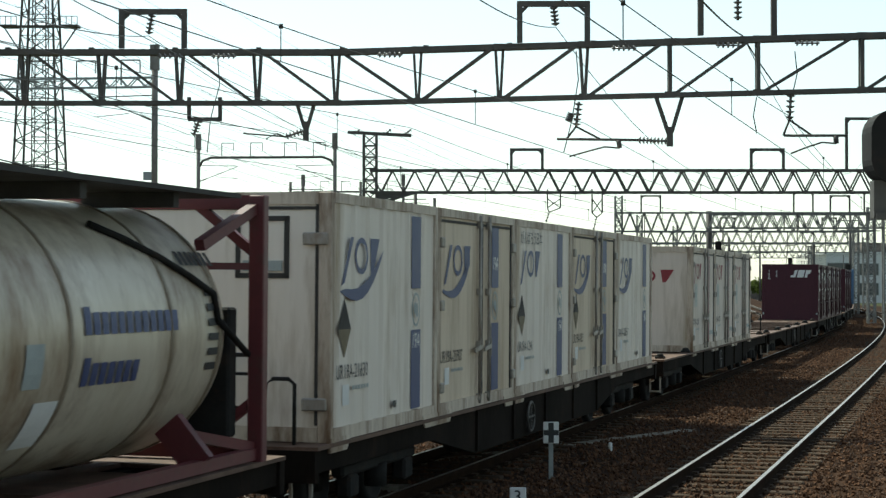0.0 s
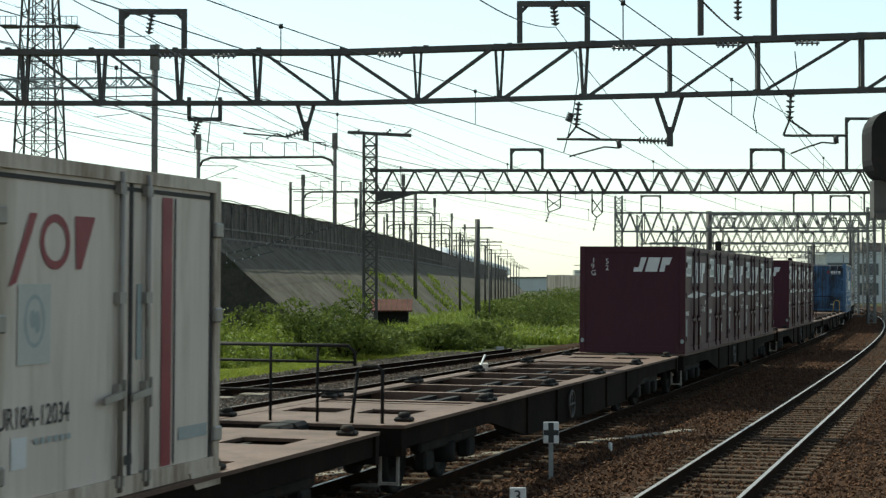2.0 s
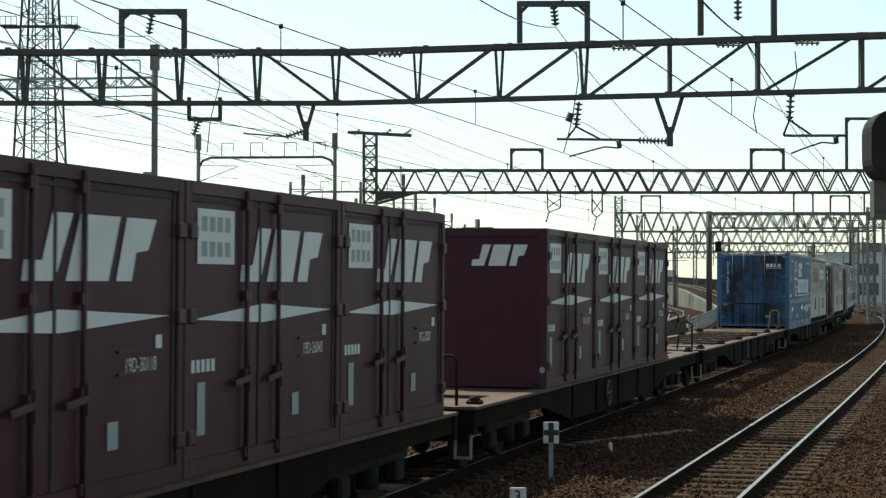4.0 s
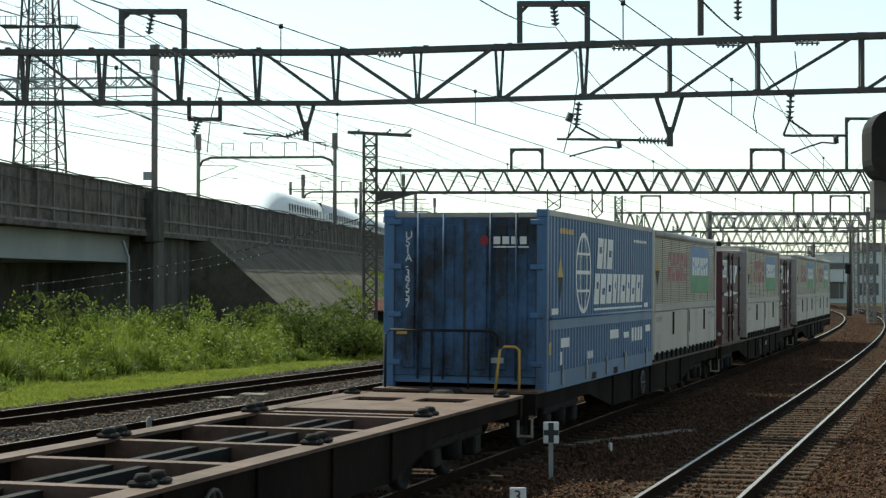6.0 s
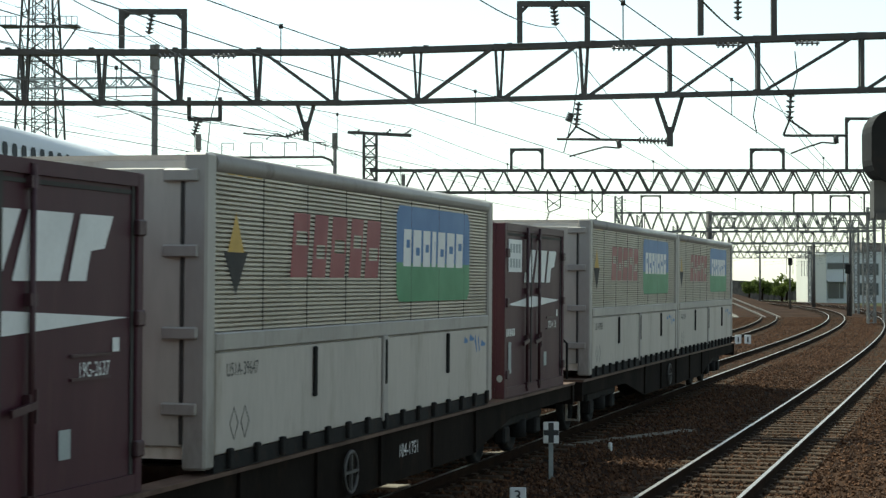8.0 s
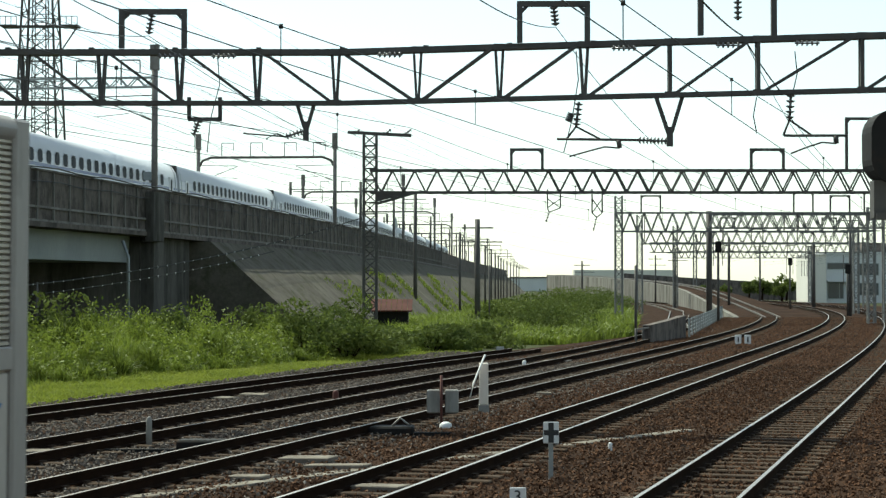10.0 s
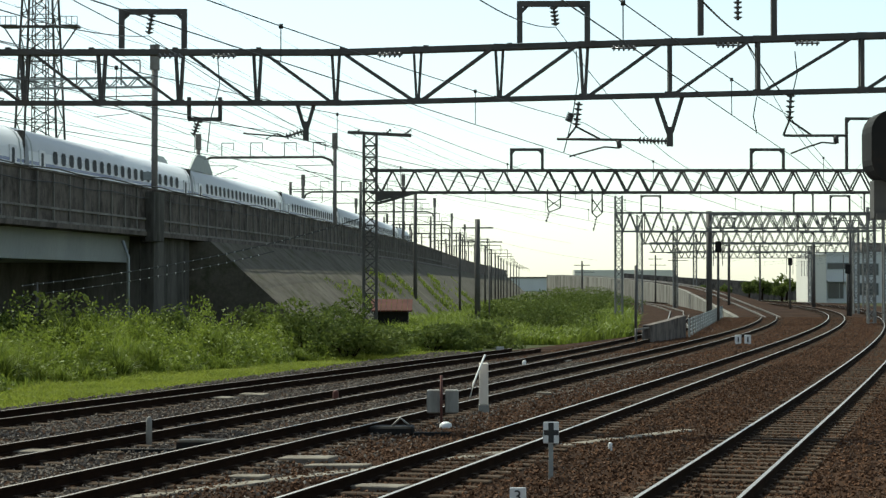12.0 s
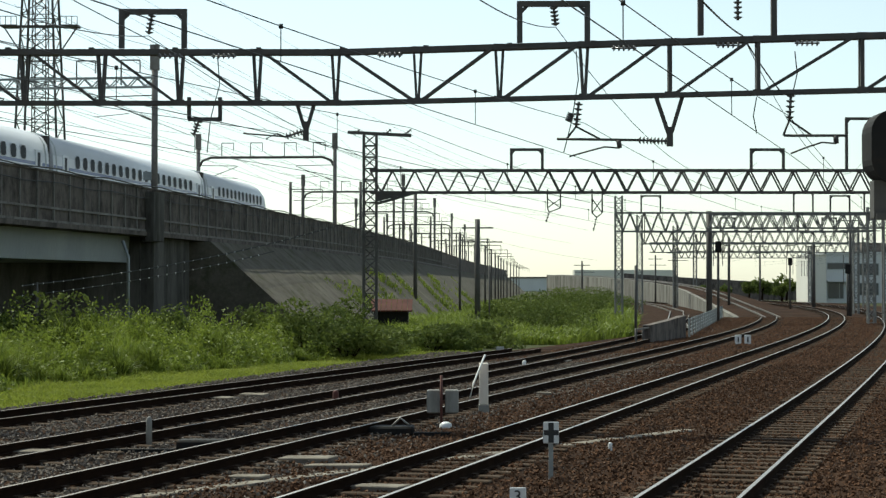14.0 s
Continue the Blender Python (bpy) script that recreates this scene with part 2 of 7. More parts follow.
# ---- gantries ----
def warren(parent, p, q, zb, zt, panel, chord=0.1, web=0.06, wide=0.5, mat=None):
    """A lattice beam of zigzag bars."""
    p, q = Vector((*p, 0)), Vector((*q, 0))
    run = (q - p).length
    a = (q - p).normalized()
    nr = Vector((-a.y, a.x, 0))
    n = max(2, round(run / panel))
    for off in (-wide / 2, wide / 2):
        for z, nm in ((zt, "top_chord"), (zb, "bottom_chord")):
            bm = bmesh.new()
            bar(bm, p + nr * off + Vector((0, 0, z)), q + nr * off + Vector((0, 0, z)), chord)
            part(nm, bm, mat or STEEL, parent)
    bm = bmesh.new()
    for off in (-wide / 2, wide / 2):
        for i in range(n):
            c, m, d = (p + a * (run * k / n) + nr * off for k in (i, i + 0.5, i + 1))
            bar(bm, c + Vector((0, 0, zt)), m + Vector((0, 0, zb)), web)
            bar(bm, m + Vector((0, 0, zb)), d + Vector((0, 0, zt)), web)
    for i in range(n + 1):
        c = p + a * (run * i / n)
        bar(bm, c - nr * wide / 2 + Vector((0, 0, zt)), c + nr * wide / 2 + Vector((0, 0, zt)), web * 0.8)
    part("lattice", bm, mat or STEEL, parent)


def mast(parent, x, y, z0, z1, w=0.6, bay=0.6, leg=0.08, web=0.05, top=None, name="mast", mat=None):
    """A square lattice mast."""
    top = top or w
    web_bm = bmesh.new()
    n = max(2, round((z1 - z0) / bay))
    cs = ((-1, -1), (1, -1), (1, 1), (-1, 1))

    def at(i, c):
        k = (w + (top - w) * i / n) / 2
        return Vector((x + c[0] * k, y + c[1] * k, z0 + (z1 - z0) * i / n))
    for c in cs:
        legs = bmesh.new()
        bar(legs, at(0, c), at(n, c), leg)
        part(name + "_leg", legs, mat or STEEL, parent)
    for i in range(n):
        for j in range(4):
            a, b = cs[j], cs[(j + 1) % 4]
            if i % 2:
                a, b = b, a
            bar(web_bm, at(i, a), at(i + 1, b), web)
            bar(web_bm, at(i, a), at(i, b), web * 0.8)
    part(name + "_lacing", web_bm, mat or STEEL, parent)["kind"] = "stuff"


def px(x, depth):
    """Sideways place seen at that place of the width at a depth."""
    return (x - 784) / 3247.5 * depth


def up(y, depth):
    return 2.442 + (502.6 - y) / 3247.5 * depth


def frame_top(parent, x0, x1, y, z0, z1, w=0.1):
    """A portal standing on a beam."""
    k = (x1 - x0) * 0.14
    for nm, p, q, t in (("portal_post", (x0, y, z0), (x0, y, z1 - w / 2), w), ("portal_post", (x1, y, z0), (x1, y, z1 - w / 2), w), ("portal_head", (x0 - w / 2, y, z1), (x1 + w / 2, y, z1), w),
                        ("portal_knee", (x0, y, z1 - k), (x0 + k, y, z1), w * 0.6), ("portal_knee", (x1, y, z1 - k), (x1 - k, y, z1), w * 0.6)):
        bm = bmesh.new()
        bar(bm, p, q, t)
        part(nm, bm, STEEL, parent)


def insulator(parent, p, q, n=6, r=0.07):
    bm = bmesh.new()
    p, q = Vector(p), Vector(q)
    tube(bm, [p, q], r * 0.3, 6)
    a = (q - p).normalized()
    for i in range(n):
        c = p + (q - p) * ((i + 0.5) / n)
        tube(bm, [c - a * 0.012, c + a * 0.02], r, 8, taper=0.6)
    part("insulator", bm, INSUL, parent)


D1 = 36.0
g1 = thing("gantry", "dark grey steel lattice gantry spanning the tracks overhead", "gantry", group="overhead gantries")
zb1, zt1 = up(182.6, D1), up(92.5, D1)
bend = (px(600, D1), D1)
a1 = math.radians(13.7)
end1 = (bend[0] + 15.5 * math.cos(a1), bend[1] - 15.5 * math.sin(a1))
def gant1(x):
    """Depth of the near gantry under that place of the width."""
    d = D1
    for _ in range(6):
        d = D1 - max(0.0, px(x, d) - bend[0]) * math.tan(a1)
    return d


def near_truss(parent, nodes, turn, wide=0.14):
    """The bent near beam: chords, then posts and diagonals from node to node. turn: where the diagonals change way."""
    def at(x, z, off, dx=0.0):
        d = gant1(x)
        return Vector((px(x, d) + dx, d + off, z))
    for off in (-wide / 2, wide / 2):
        for z, k, nm in ((zt1, 0.11, "top_chord"), (zb1, 0.085, "bottom_chord")):
            for p, q in ((at(-360, z, off), Vector((bend[0], D1 + off, z))), (Vector((bend[0], D1 + off, z)), Vector((end1[0], end1[1] + off, z)))):
                bm = bmesh.new()
                bar(bm, p, q, k)
                part(nm, bm, STEEL, parent)
        for i, x in enumerate(nodes):
            if x < 1100:
                for k in (-0.075, 0.075):
                    bm = bmesh.new()
                    bar(bm, at(x, zb1, off, k * 0.25), at(x, zt1, off, k), 0.05)
                    part("web_post", bm, STEEL, parent)
            else:
                bm = bmesh.new()
                bar(bm, at(x, zb1, off), at(x, zt1, off), 0.07)
                part("web_post", bm, STEEL, parent)
            if i + 1 < len(nodes):
                q = nodes[i + 1]
                bm = bmesh.new()
                if q <= turn:
                    bar(bm, at(x, zt1, off, 0.12), at(q, zb1, off, -0.06), 0.055)
                else:
                    bar(bm, at(x, zb1, off, 0.06), at(q, zt1, off, -0.12), 0.055)
                part("diagonal", bm, STEEL, parent)
    for x in nodes:
        for z in (zb1, zt1):
            bm = bmesh.new()
            bar(bm, at(x, z, -wide / 2), at(x, z, wide / 2), 0.06)
            part("tie", bm, STEEL, parent)
            bm = bmesh.new()
            p = at(x, z, -wide / 2 - 0.055)
            box(bm, p.x - 0.11, p.y - 0.004, p.z - 0.06, p.x + 0.11, p.y + 0.004, p.z + 0.06)
            part("gusset", bm, STEEL, parent)


near_truss(g1, (-233, -95, 43, 179, 317, 455, 594, 739, 884, 1034, 1186, 1342, 1526, 1700), 739)
mast(g1, -12.6, D1, -0.45, zt1 + 0.4, 0.7)
mast(g1, end1[0], end1[1], -0.45, zt1 + 0.4, 0.7)
for xa, xb, ya, yb in ((214, 325, 85, 20), (920, 1040, 75, 6), (1241, 1371, 62, -20)):
    X = px((xa + xb) / 2, D1)
    dy = D1 - max(0, X - bend[0]) * math.tan(a1)
    frame_top(g1, px(xa, dy), px(xb, dy), dy, up(ya, dy), up(yb, dy), 0.105)
for xa, xb, xm, yt, yb in ((525, 556, 541, 183, 240), (1162, 1208, 1186, 172, 250)):
    X = px(xm, D1)
    dy = D1 - max(0, X - bend[0]) * math.tan(a1)
    bm = bmesh.new()
    bar(bm, (px(xa, dy), dy, up(yt, dy)), (px(xm - 3, dy), dy, up(yb - 15, dy)), 0.07)
    bar(bm, (px(xb, dy), dy, up(yt, dy)), (px(xm + 3, dy), dy, up(yb - 15, dy)), 0.07)
    bar(bm, (px(xm, dy), dy, up(yb - 25, dy)), (px(xm, dy), dy, up(yb + 9, dy)), 0.11)
    part("hanger", bm, STEEL, g1)

D2 = 80.0
g2 = thing("gantry", "long zigzag lattice gantry on a lattice mast over the curve", "gantry", group="overhead gantries")
warren(g2, (px(655, D2), D2), (26.0, D2), up(341, D2), up(302, D2), 0.98, 0.1, 0.065, 0.6)
mast(g2, px(655, D2), D2, -0.45, up(238, D2), 0.55, 0.5, 0.1)
mast(g2, 26.0, D2, -0.45, up(280, D2), 0.6, 0.6, 0.09)
bm = bmesh.new()
bar(bm, (px(615, D2), D2, up(234, D2)), (px(728, D2), D2, up(240, D2)), 0.14)
part("cross_arm", bm, STEEL, g2)
bm = bmesh.new()
poly(bm, [(px(668, D2), D2 - 0.3, up(358, D2)), (px(730, D2), D2 - 0.3, up(341, D2)), (px(668, D2), D2 - 0.3, up(341, D2))])
bar(bm, (px(665, D2), D2 - 0.3, up(362, D2)), (px(735, D2), D2 - 0.3, up(342, D2)), 0.12)
part("knee_brace", bm, STEEL, g2)
for xa, xb in ((905, 960), (1330, 1387), (1499, 1552)):
    frame_top(g2, px(xa, D2), px(xb, D2), D2, up(302, D2), up(265 if xa < 1400 else 210, D2), 0.12)

for D, x0, x1, yt, yb, mx in ((120, 1090, 28.0, 377, 410, 1095), (122, 1255, 29.5, 380, 404, 1255), (160, 1132, 36.0, 411, 432, 1132), (200, 1150, 46.0, 430, 447, 1195), (250, 1200, 50.0, 445, 457, 1230)):
    g = thing("gantry", "distant zigzag lattice gantry over the curve", "gantry", group="overhead gantries")
    warren(g, (px(x0, D), D), (x1, D), up(yb, D), up(yt, D), 0.95, 0.1, 0.06, 0.6, HAZESTEEL)
    if mx == 1255:
        bm = bmesh.new()
        tube(bm, [(px(1255, D), D, -0.6), (px(1255, D), D, up(374, D))], 0.2, 10)
        part("post", bm, STEEL, g)
    else:
        mast(g, px(mx, D), D, -0.6, up(yt - 30, D), 0.45, 0.5, 0.09, mat=HAZESTEEL)
    mast(g, x1, D, -0.6, up(yt - 10, D), 0.45, 0.5, 0.09, mat=HAZESTEEL)

for D, yb, yt, xs in ((120, 377, 347, (1135, 1405, 1470, 1530)), (160, 411, 386, (1275, 1388, 1455, 1520)), (200, 430, 412, (1240, 1330, 1420, 1500))):
    g = thing("portal_row", "row of dark steel portals on a distant gantry", "portal", group="gantry portals")
    for i, x in enumerate(xs):
        w_ = 34 * 120 / D
        frame_top(g, px(x, D), px(x + w_, D), D, up(yb, D), up(yt - (6 if i % 2 else 0), D), 0.1)
        bm = bmesh.new()
        bar(bm, (px(x + 6, D), D, up(yb + 32 * 120 / D, D)), (px(x + w_ - 6, D), D, up(yb + 32 * 120 / D, D)), 0.06)
        bar(bm, (px(x + 6, D), D, up(yb, D)), (px(x + 6, D), D, up(yb + 50 * 120 / D, D)), 0.06)
        part("drop_arm", bm, STEEL, g)

# ---- viaduct ----
VY = np.array([40, 55, 71, 84, 95, 115, 137, 158, 212, 300, 400, 520, 640.0]) * 0.94
VX = np.array([-22.0, -19.5, -17.0, -15.0, -13.4, -11.2, -9.1, -7.2, -3.4, 1.6, 6.6, 12.5, 18.4]) * 0.94
VC = np.polyfit(VY[:11], VX[:11], 3)


def via(y, lat=0.0):
    """A point of the parapet line, lat metres to its right; and its heading."""
    c = min(max(y, 42.0), 376.0)
    sl = float(np.polyval(np.polyder(VC), c))
    x = float(np.polyval(VC, c)) + sl * (y - c)
    h = math.atan(sl)
    return x + lat * math.cos(h), y - lat * math.sin(h), h


def sweep(name, prof, y0, y1, dy, mat, parent=None):
    bm = bmesh.new()
    prev = None
    for y in np.arange(y0, y1 + 0.01, dy):
        ring = []
        for u, z in prof:
            X, Y, _ = via(y, u)
            ring.append(bm.verts.new((X, Y, z)))
        if prev:
            for i in range(len(prof)):
                bm.faces.new((prev[i], ring[i], ring[(i + 1) % len(prof)], prev[(i + 1) % len(prof)]))
        else:
            bm.faces.new(ring)
        prev = ring
    bm.faces.new(prev[::-1])
    bmesh.ops.recalc_face_normals(bm, faces=bm.faces[:])
    return part(name, bm, mat, parent)


BLACKLINE = material("black_cable_sheath", (0.02, 0.02, 0.02), (0.03, 0.03, 0.03), 0.7, 0, 3, 30, 0)
viaduct = thing("viaduct", "concrete high-speed railway viaduct with panelled dark parapet", "viaduct", kind="structure")
sweep("parapet", [(-0.16, 4.8), (0, 4.8), (0, 6.77), (-0.16, 6.77)], 33, 600, 2.5, PARAPET, viaduct)
sweep("coping", [(-0.22, 6.77), (0.06, 6.77), (0.06, 6.85), (-0.22, 6.85)], 33, 600, 2.5, PARAPET, viaduct)
sweep("deck", [(-11.5, 4.63), (0.12, 4.63), (0.12, 4.82), (-11.5, 4.82)], 33, 600, 2.5, PARAPET, viaduct)
sweep("far_parapet", [(-11.5, 4.75), (-11.3, 4.75), (-11.3, 6.3), (-11.5, 6.3)], 33, 600, 5, PARAPET, viaduct)
sweep("girder", [(-10, 3.42), (-1.0, 3.42), (-0.9, 4.62), (-10, 4.62)], 28, 84.25, 2.25, GIRDER, viaduct)
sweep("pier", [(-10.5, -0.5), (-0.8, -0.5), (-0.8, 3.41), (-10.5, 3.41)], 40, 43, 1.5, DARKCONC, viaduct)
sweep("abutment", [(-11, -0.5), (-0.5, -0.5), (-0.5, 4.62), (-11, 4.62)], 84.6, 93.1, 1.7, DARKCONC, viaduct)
rib = None
for i, y in enumerate(np.arange(52, 250, 1.78)):
    x, yy, hd = via(float(y), 0.045)
    m = pose(x, yy, 4.74, 0, 0, -math.degrees(hd))
    if rib is None:
        bm = bmesh.new()
        box(bm, -0.04, -0.045, 0.08, 0.03, 0.045, 2.0)
        rib = part("parapet_post", bm, POSTGREY, viaduct)
        rib.matrix_basis = m
    else:
        again(rib, m)
for z in (4.83, 5.35):
    sweep("parapet_ledge", [(0.0, z), (0.07, z), (0.07, z + 0.09), (0.0, z + 0.09)], 40, 300, 2.5, POSTGREY, viaduct)
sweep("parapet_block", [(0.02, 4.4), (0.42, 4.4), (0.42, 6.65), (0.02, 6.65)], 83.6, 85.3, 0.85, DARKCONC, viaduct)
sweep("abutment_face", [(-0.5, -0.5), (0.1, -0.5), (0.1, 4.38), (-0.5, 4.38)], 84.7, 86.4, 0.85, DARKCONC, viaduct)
for u, z, r_ in ((0.1, 6.9, 0.03), (0.2, 6.35, 0.02)):
    bm = bmesh.new()
    tube(bm, [(*via(float(y), u)[:2], z + 0.05 * math.sin(y * 0.9)) for y in np.arange(40, 200, 2.0)], r_, 5)
    part("parapet_cable", bm, BLACKLINE, viaduct, "black cable along the parapet")
x, yy, hd = via(79.9, 0.4)
bm = bmesh.new()
tube(bm, [(x, yy, -0.4), (x, yy, 3.6), (x - 0.3, yy + 0.3, 4.3)], 0.07, 8)
part("drain_pipe", bm, GALV, viaduct)
SLOPE = material("slope_concrete", (0.155, 0.138, 0.113), (0.075, 0.067, 0.055), 0.95, 0, 0.5, 6, 0.6, 1, dirt=(0.06, 0.062, 0.035), dirt_at=0.56, space="World", spec=0.05)
bank = sweep("embankment", [(-25, -0.5), (6.2, -0.5), (0.5, 4.6), (-13, 4.6)], 93.5, 603.5, 5, SLOPE)
tagged(bank, "sloping concrete-faced embankment with weeds under the viaduct", "embankment", kind="structure")


# ---- trains ----
PITCH = 20.4
BASE = 0.95         # floor of the containers over the rails
WHITE = material("white_paint", (0.77, 0.70, 0.63), (0.64, 0.57, 0.49), 0.5, 0, 0.9, 12, 0.03, 8, dirt=(0.36, 0.28, 0.19), dirt_at=0.61, spec=0.3)
CREAMW = material("yellowed_white_paint", (0.66, 0.56, 0.44), (0.52, 0.42, 0.31), 0.55, 0, 1.0, 12, 0.04, 9, dirt=(0.30, 0.22, 0.14), dirt_at=0.57, spec=0.3)
OLDWHITE = material("grubby_white_paint", (0.69, 0.61, 0.54), (0.54, 0.465, 0.40), 0.55, 0, 0.9, 12, 0.04, 8, dirt=(0.34, 0.28, 0.2), dirt_at=0.59, spec=0.3)
WPOST = material("rust_streaked_white_paint", (0.62, 0.55, 0.47), (0.45, 0.37, 0.29), 0.6, 0, 1.6, 14, 0.05, 5, dirt=(0.16, 0.10, 0.06), dirt_at=0.54, spec=0.3)
RED = material("maroon_paint", (0.065, 0.017, 0.027), (0.045, 0.013, 0.021), 0.5, 0, 0.9, 14, 0.03, 4, dirt=(0.085, 0.04, 0.035), dirt_at=0.64, spec=0.25)
BLUE = material("blue_paint", (0.062, 0.148, 0.29), (0.05, 0.12, 0.235), 0.45, 0, 0.9, 14, 0.03, 5, dirt=(0.035, 0.05, 0.075), dirt_at=0.62)
WAGON = material("grimy_wagon_paint", (0.017, 0.013, 0.0105), (0.008, 0.0065, 0.0055), 0.85, 0.0, 1.5, 20, 0.1, 2, dirt=(0.03, 0.018, 0.012), spec=0.04)
DUSTY = material("dusty_deck_plate", (0.145, 0.088, 0.064), (0.075, 0.046, 0.034), 0.7, 0.0, 1.3, 22, 0.15, dirt=(0.06, 0.036, 0.025), dirt_at=0.56, spec=0.25)
BLUEDOOR = material("sooty_blue_paint", (0.06, 0.14, 0.28), (0.042, 0.10, 0.20), 0.5, 0, 0.7, 12, 0.03, 1.5, dirt=(0.018, 0.022, 0.03), dirt_at=0.47, spec=0.3)
BLACK = material("black_iron", (0.022, 0.021, 0.02), (0.012, 0.012, 0.012), 0.8, 0.0, 3, 30, 0.1, dirt=(0.04, 0.025, 0.017), spec=0.15)
SEAL = material("dark_rubber_seal", (0.05, 0.045, 0.04), (0.03, 0.028, 0.026), 0.8, 0, 4, 30, 0.05)
RODS = material("dull_door_steel", (0.38, 0.36, 0.33), (0.24, 0.21, 0.18), 0.5, 0.4, 3, 30, 0.05, 3, dirt=(0.16, 0.09, 0.05))
REDROD = material("maroon_door_steel", (0.06, 0.022, 0.028), (0.04, 0.016, 0.02), 0.5, 0.2, 3, 30, 0.05)
NAVY = material("navy_decal", (0.035, 0.05, 0.14), (0.05, 0.065, 0.16), 0.5, 0, 3, 30, 0)
CRIMSON = material("crimson_decal", (0.24, 0.018, 0.03), (0.18, 0.016, 0.026), 0.5, 0, 3, 30, 0)
PALE = material("white_decal", (0.74, 0.74, 0.73), (0.62, 0.62, 0.61), 0.5, 0, 3, 30, 0)
INK = material("black_decal", (0.02, 0.02, 0.022), (0.035, 0.035, 0.035), 0.6, 0, 5, 40, 0)
PLAC = material("faded_placard", (0.50, 0.50, 0.45), (0.42, 0.43, 0.39), 0.6, 0, 5, 40, 0)
GREYD = material("grey_decal", (0.36, 0.39, 0.38), (0.28, 0.31, 0.31), 0.6, 0, 5, 40, 0)
YELLOW = material("yellow_paint", (0.55, 0.33, 0.04), (0.4, 0.25, 0.04), 0.5, 0, 4, 30, 0)
BROWNISH = material("faded_ochre_decal", (0.16, 0.12, 0.06), (0.11, 0.085, 0.05), 0.6, 0, 5, 40, 0)
SKYBLUE = material("blue_decal", (0.03, 0.14, 0.36), (0.035, 0.12, 0.30), 0.5, 0, 3, 30, 0)
GREEN = material("green_decal", (0.03, 0.23, 0.09), (0.03, 0.18, 0.07), 0.5, 0, 3, 30, 0)
BEIGE = material("pale_ribbed_aluminium", (0.50, 0.455, 0.39), (0.40, 0.36, 0.30), 0.45, 0.3, 0.8, 14, 0.02, 1, dirt=(0.22, 0.19, 0.15), dirt_at=0.68)
ALU = material("aluminium_post", (0.37, 0.345, 0.32), (0.29, 0.265, 0.245), 0.5, 0.2, 1, 20, 0.02, 3, dirt=(0.16, 0.14, 0.12), dirt_at=0.62)
FLAP = material("scuffed_white_panel", (0.50, 0.455, 0.41), (0.38, 0.345, 0.305), 0.5, 0, 0.9, 14, 0.03, 4, dirt=(0.27, 0.23, 0.18), dirt_at=0.62, spec=0.3)
TANKRED = material("dark_red_frame_paint", (0.12, 0.02, 0.025), (0.085, 0.016, 0.02), 0.5, 0, 2, 20, 0.05, 1, dirt=(0.06, 0.03, 0.025))
# brown stains, thickened so the shade low on the barrel is in the colour
TANKW = material("stained_shaded_cladding", (0.66, 0.60, 0.50), (0.48, 0.41, 0.31), 0.35, 0.1, 0.9, 12, 0.03, 5, dirt=(0.20, 0.13, 0.075), dirt_at=0.55)
HOOP = material("stained_cladding_band", (0.30, 0.25, 0.19), (0.17, 0.13, 0.09), 0.5, 0.3, 2, 20, 0.03)
SHINK = material("white_train_paint", (0.70, 0.715, 0.74), (0.64, 0.655, 0.68), 0.45, 0, 0.5, 10, 0.0)
SHINKBLUE = material("blue_train_band", (0.05, 0.09, 0.28), (0.04, 0.08, 0.24), 0.3, 0, 0.5, 10, 0.0)
GLASS = material("dark_train_glass", (0.05, 0.055, 0.065), (0.04, 0.045, 0.05), 0.5, 0, 1, 10, 0, spec=0.05)
moving = []         # freight things: object, places of its two ends along the train
fast = []           # high-speed cars: object, place behind the train's tail


def solid(name, parent, mat, *boxes, bevel=0.0, label=""):
    first = None
    for b in boxes:
        bm = bmesh.new()
        box(bm, *b, bevel=bevel)
        ob = part(name, bm, mat, parent, label)
        first = first or ob
    return first


def rod(name, parent, mat, pts, r, n=8, label=""):
    bm = bmesh.new()
    tube(bm, pts, r, n)
    return part(name, bm, mat, parent, label)


def decal(name, parent, mat, X, pts, face="side"):
    """Flat paint of (along, up) corners on the side x = X, or on the front y = X."""
    polys = pts if isinstance(pts[0][0], (tuple, list)) else [pts]
    joined = name in ("globe", "emblem", "swoosh")
    bm = bmesh.new()
    for i, p in enumerate(polys):
        poly(bm, [(X, a, b) if face == "side" else (a, X, b) for a, b in p])
        if not joined and i < len(polys) - 1:
            part(name, bm, mat, parent)
            bm = bmesh.new()
    return part(name, bm, mat, parent)


def lettering(parent, words, size, X, a, b, mat, face="side", lean=0.0, wide=1.0):
    cu = bpy.data.curves.new("lettering", "FONT")
    cu.body, cu.size, cu.shear = words, size, lean
    tmp = bpy.data.objects.new("lettering", cu)
    me = bpy.data.meshes.new_from_object(tmp)
    bpy.data.objects.remove(tmp)
    for v in me.vertices:
        u, w = v.co.x * wide, v.co.y
        v.co = (X, a + u, b + w) if face == "side" else (a + u, X, b + w)
    me.materials.clear()
    me.materials.append(mat)
    ob = new("lettering", me)
    ob.parent = parent
    return ob


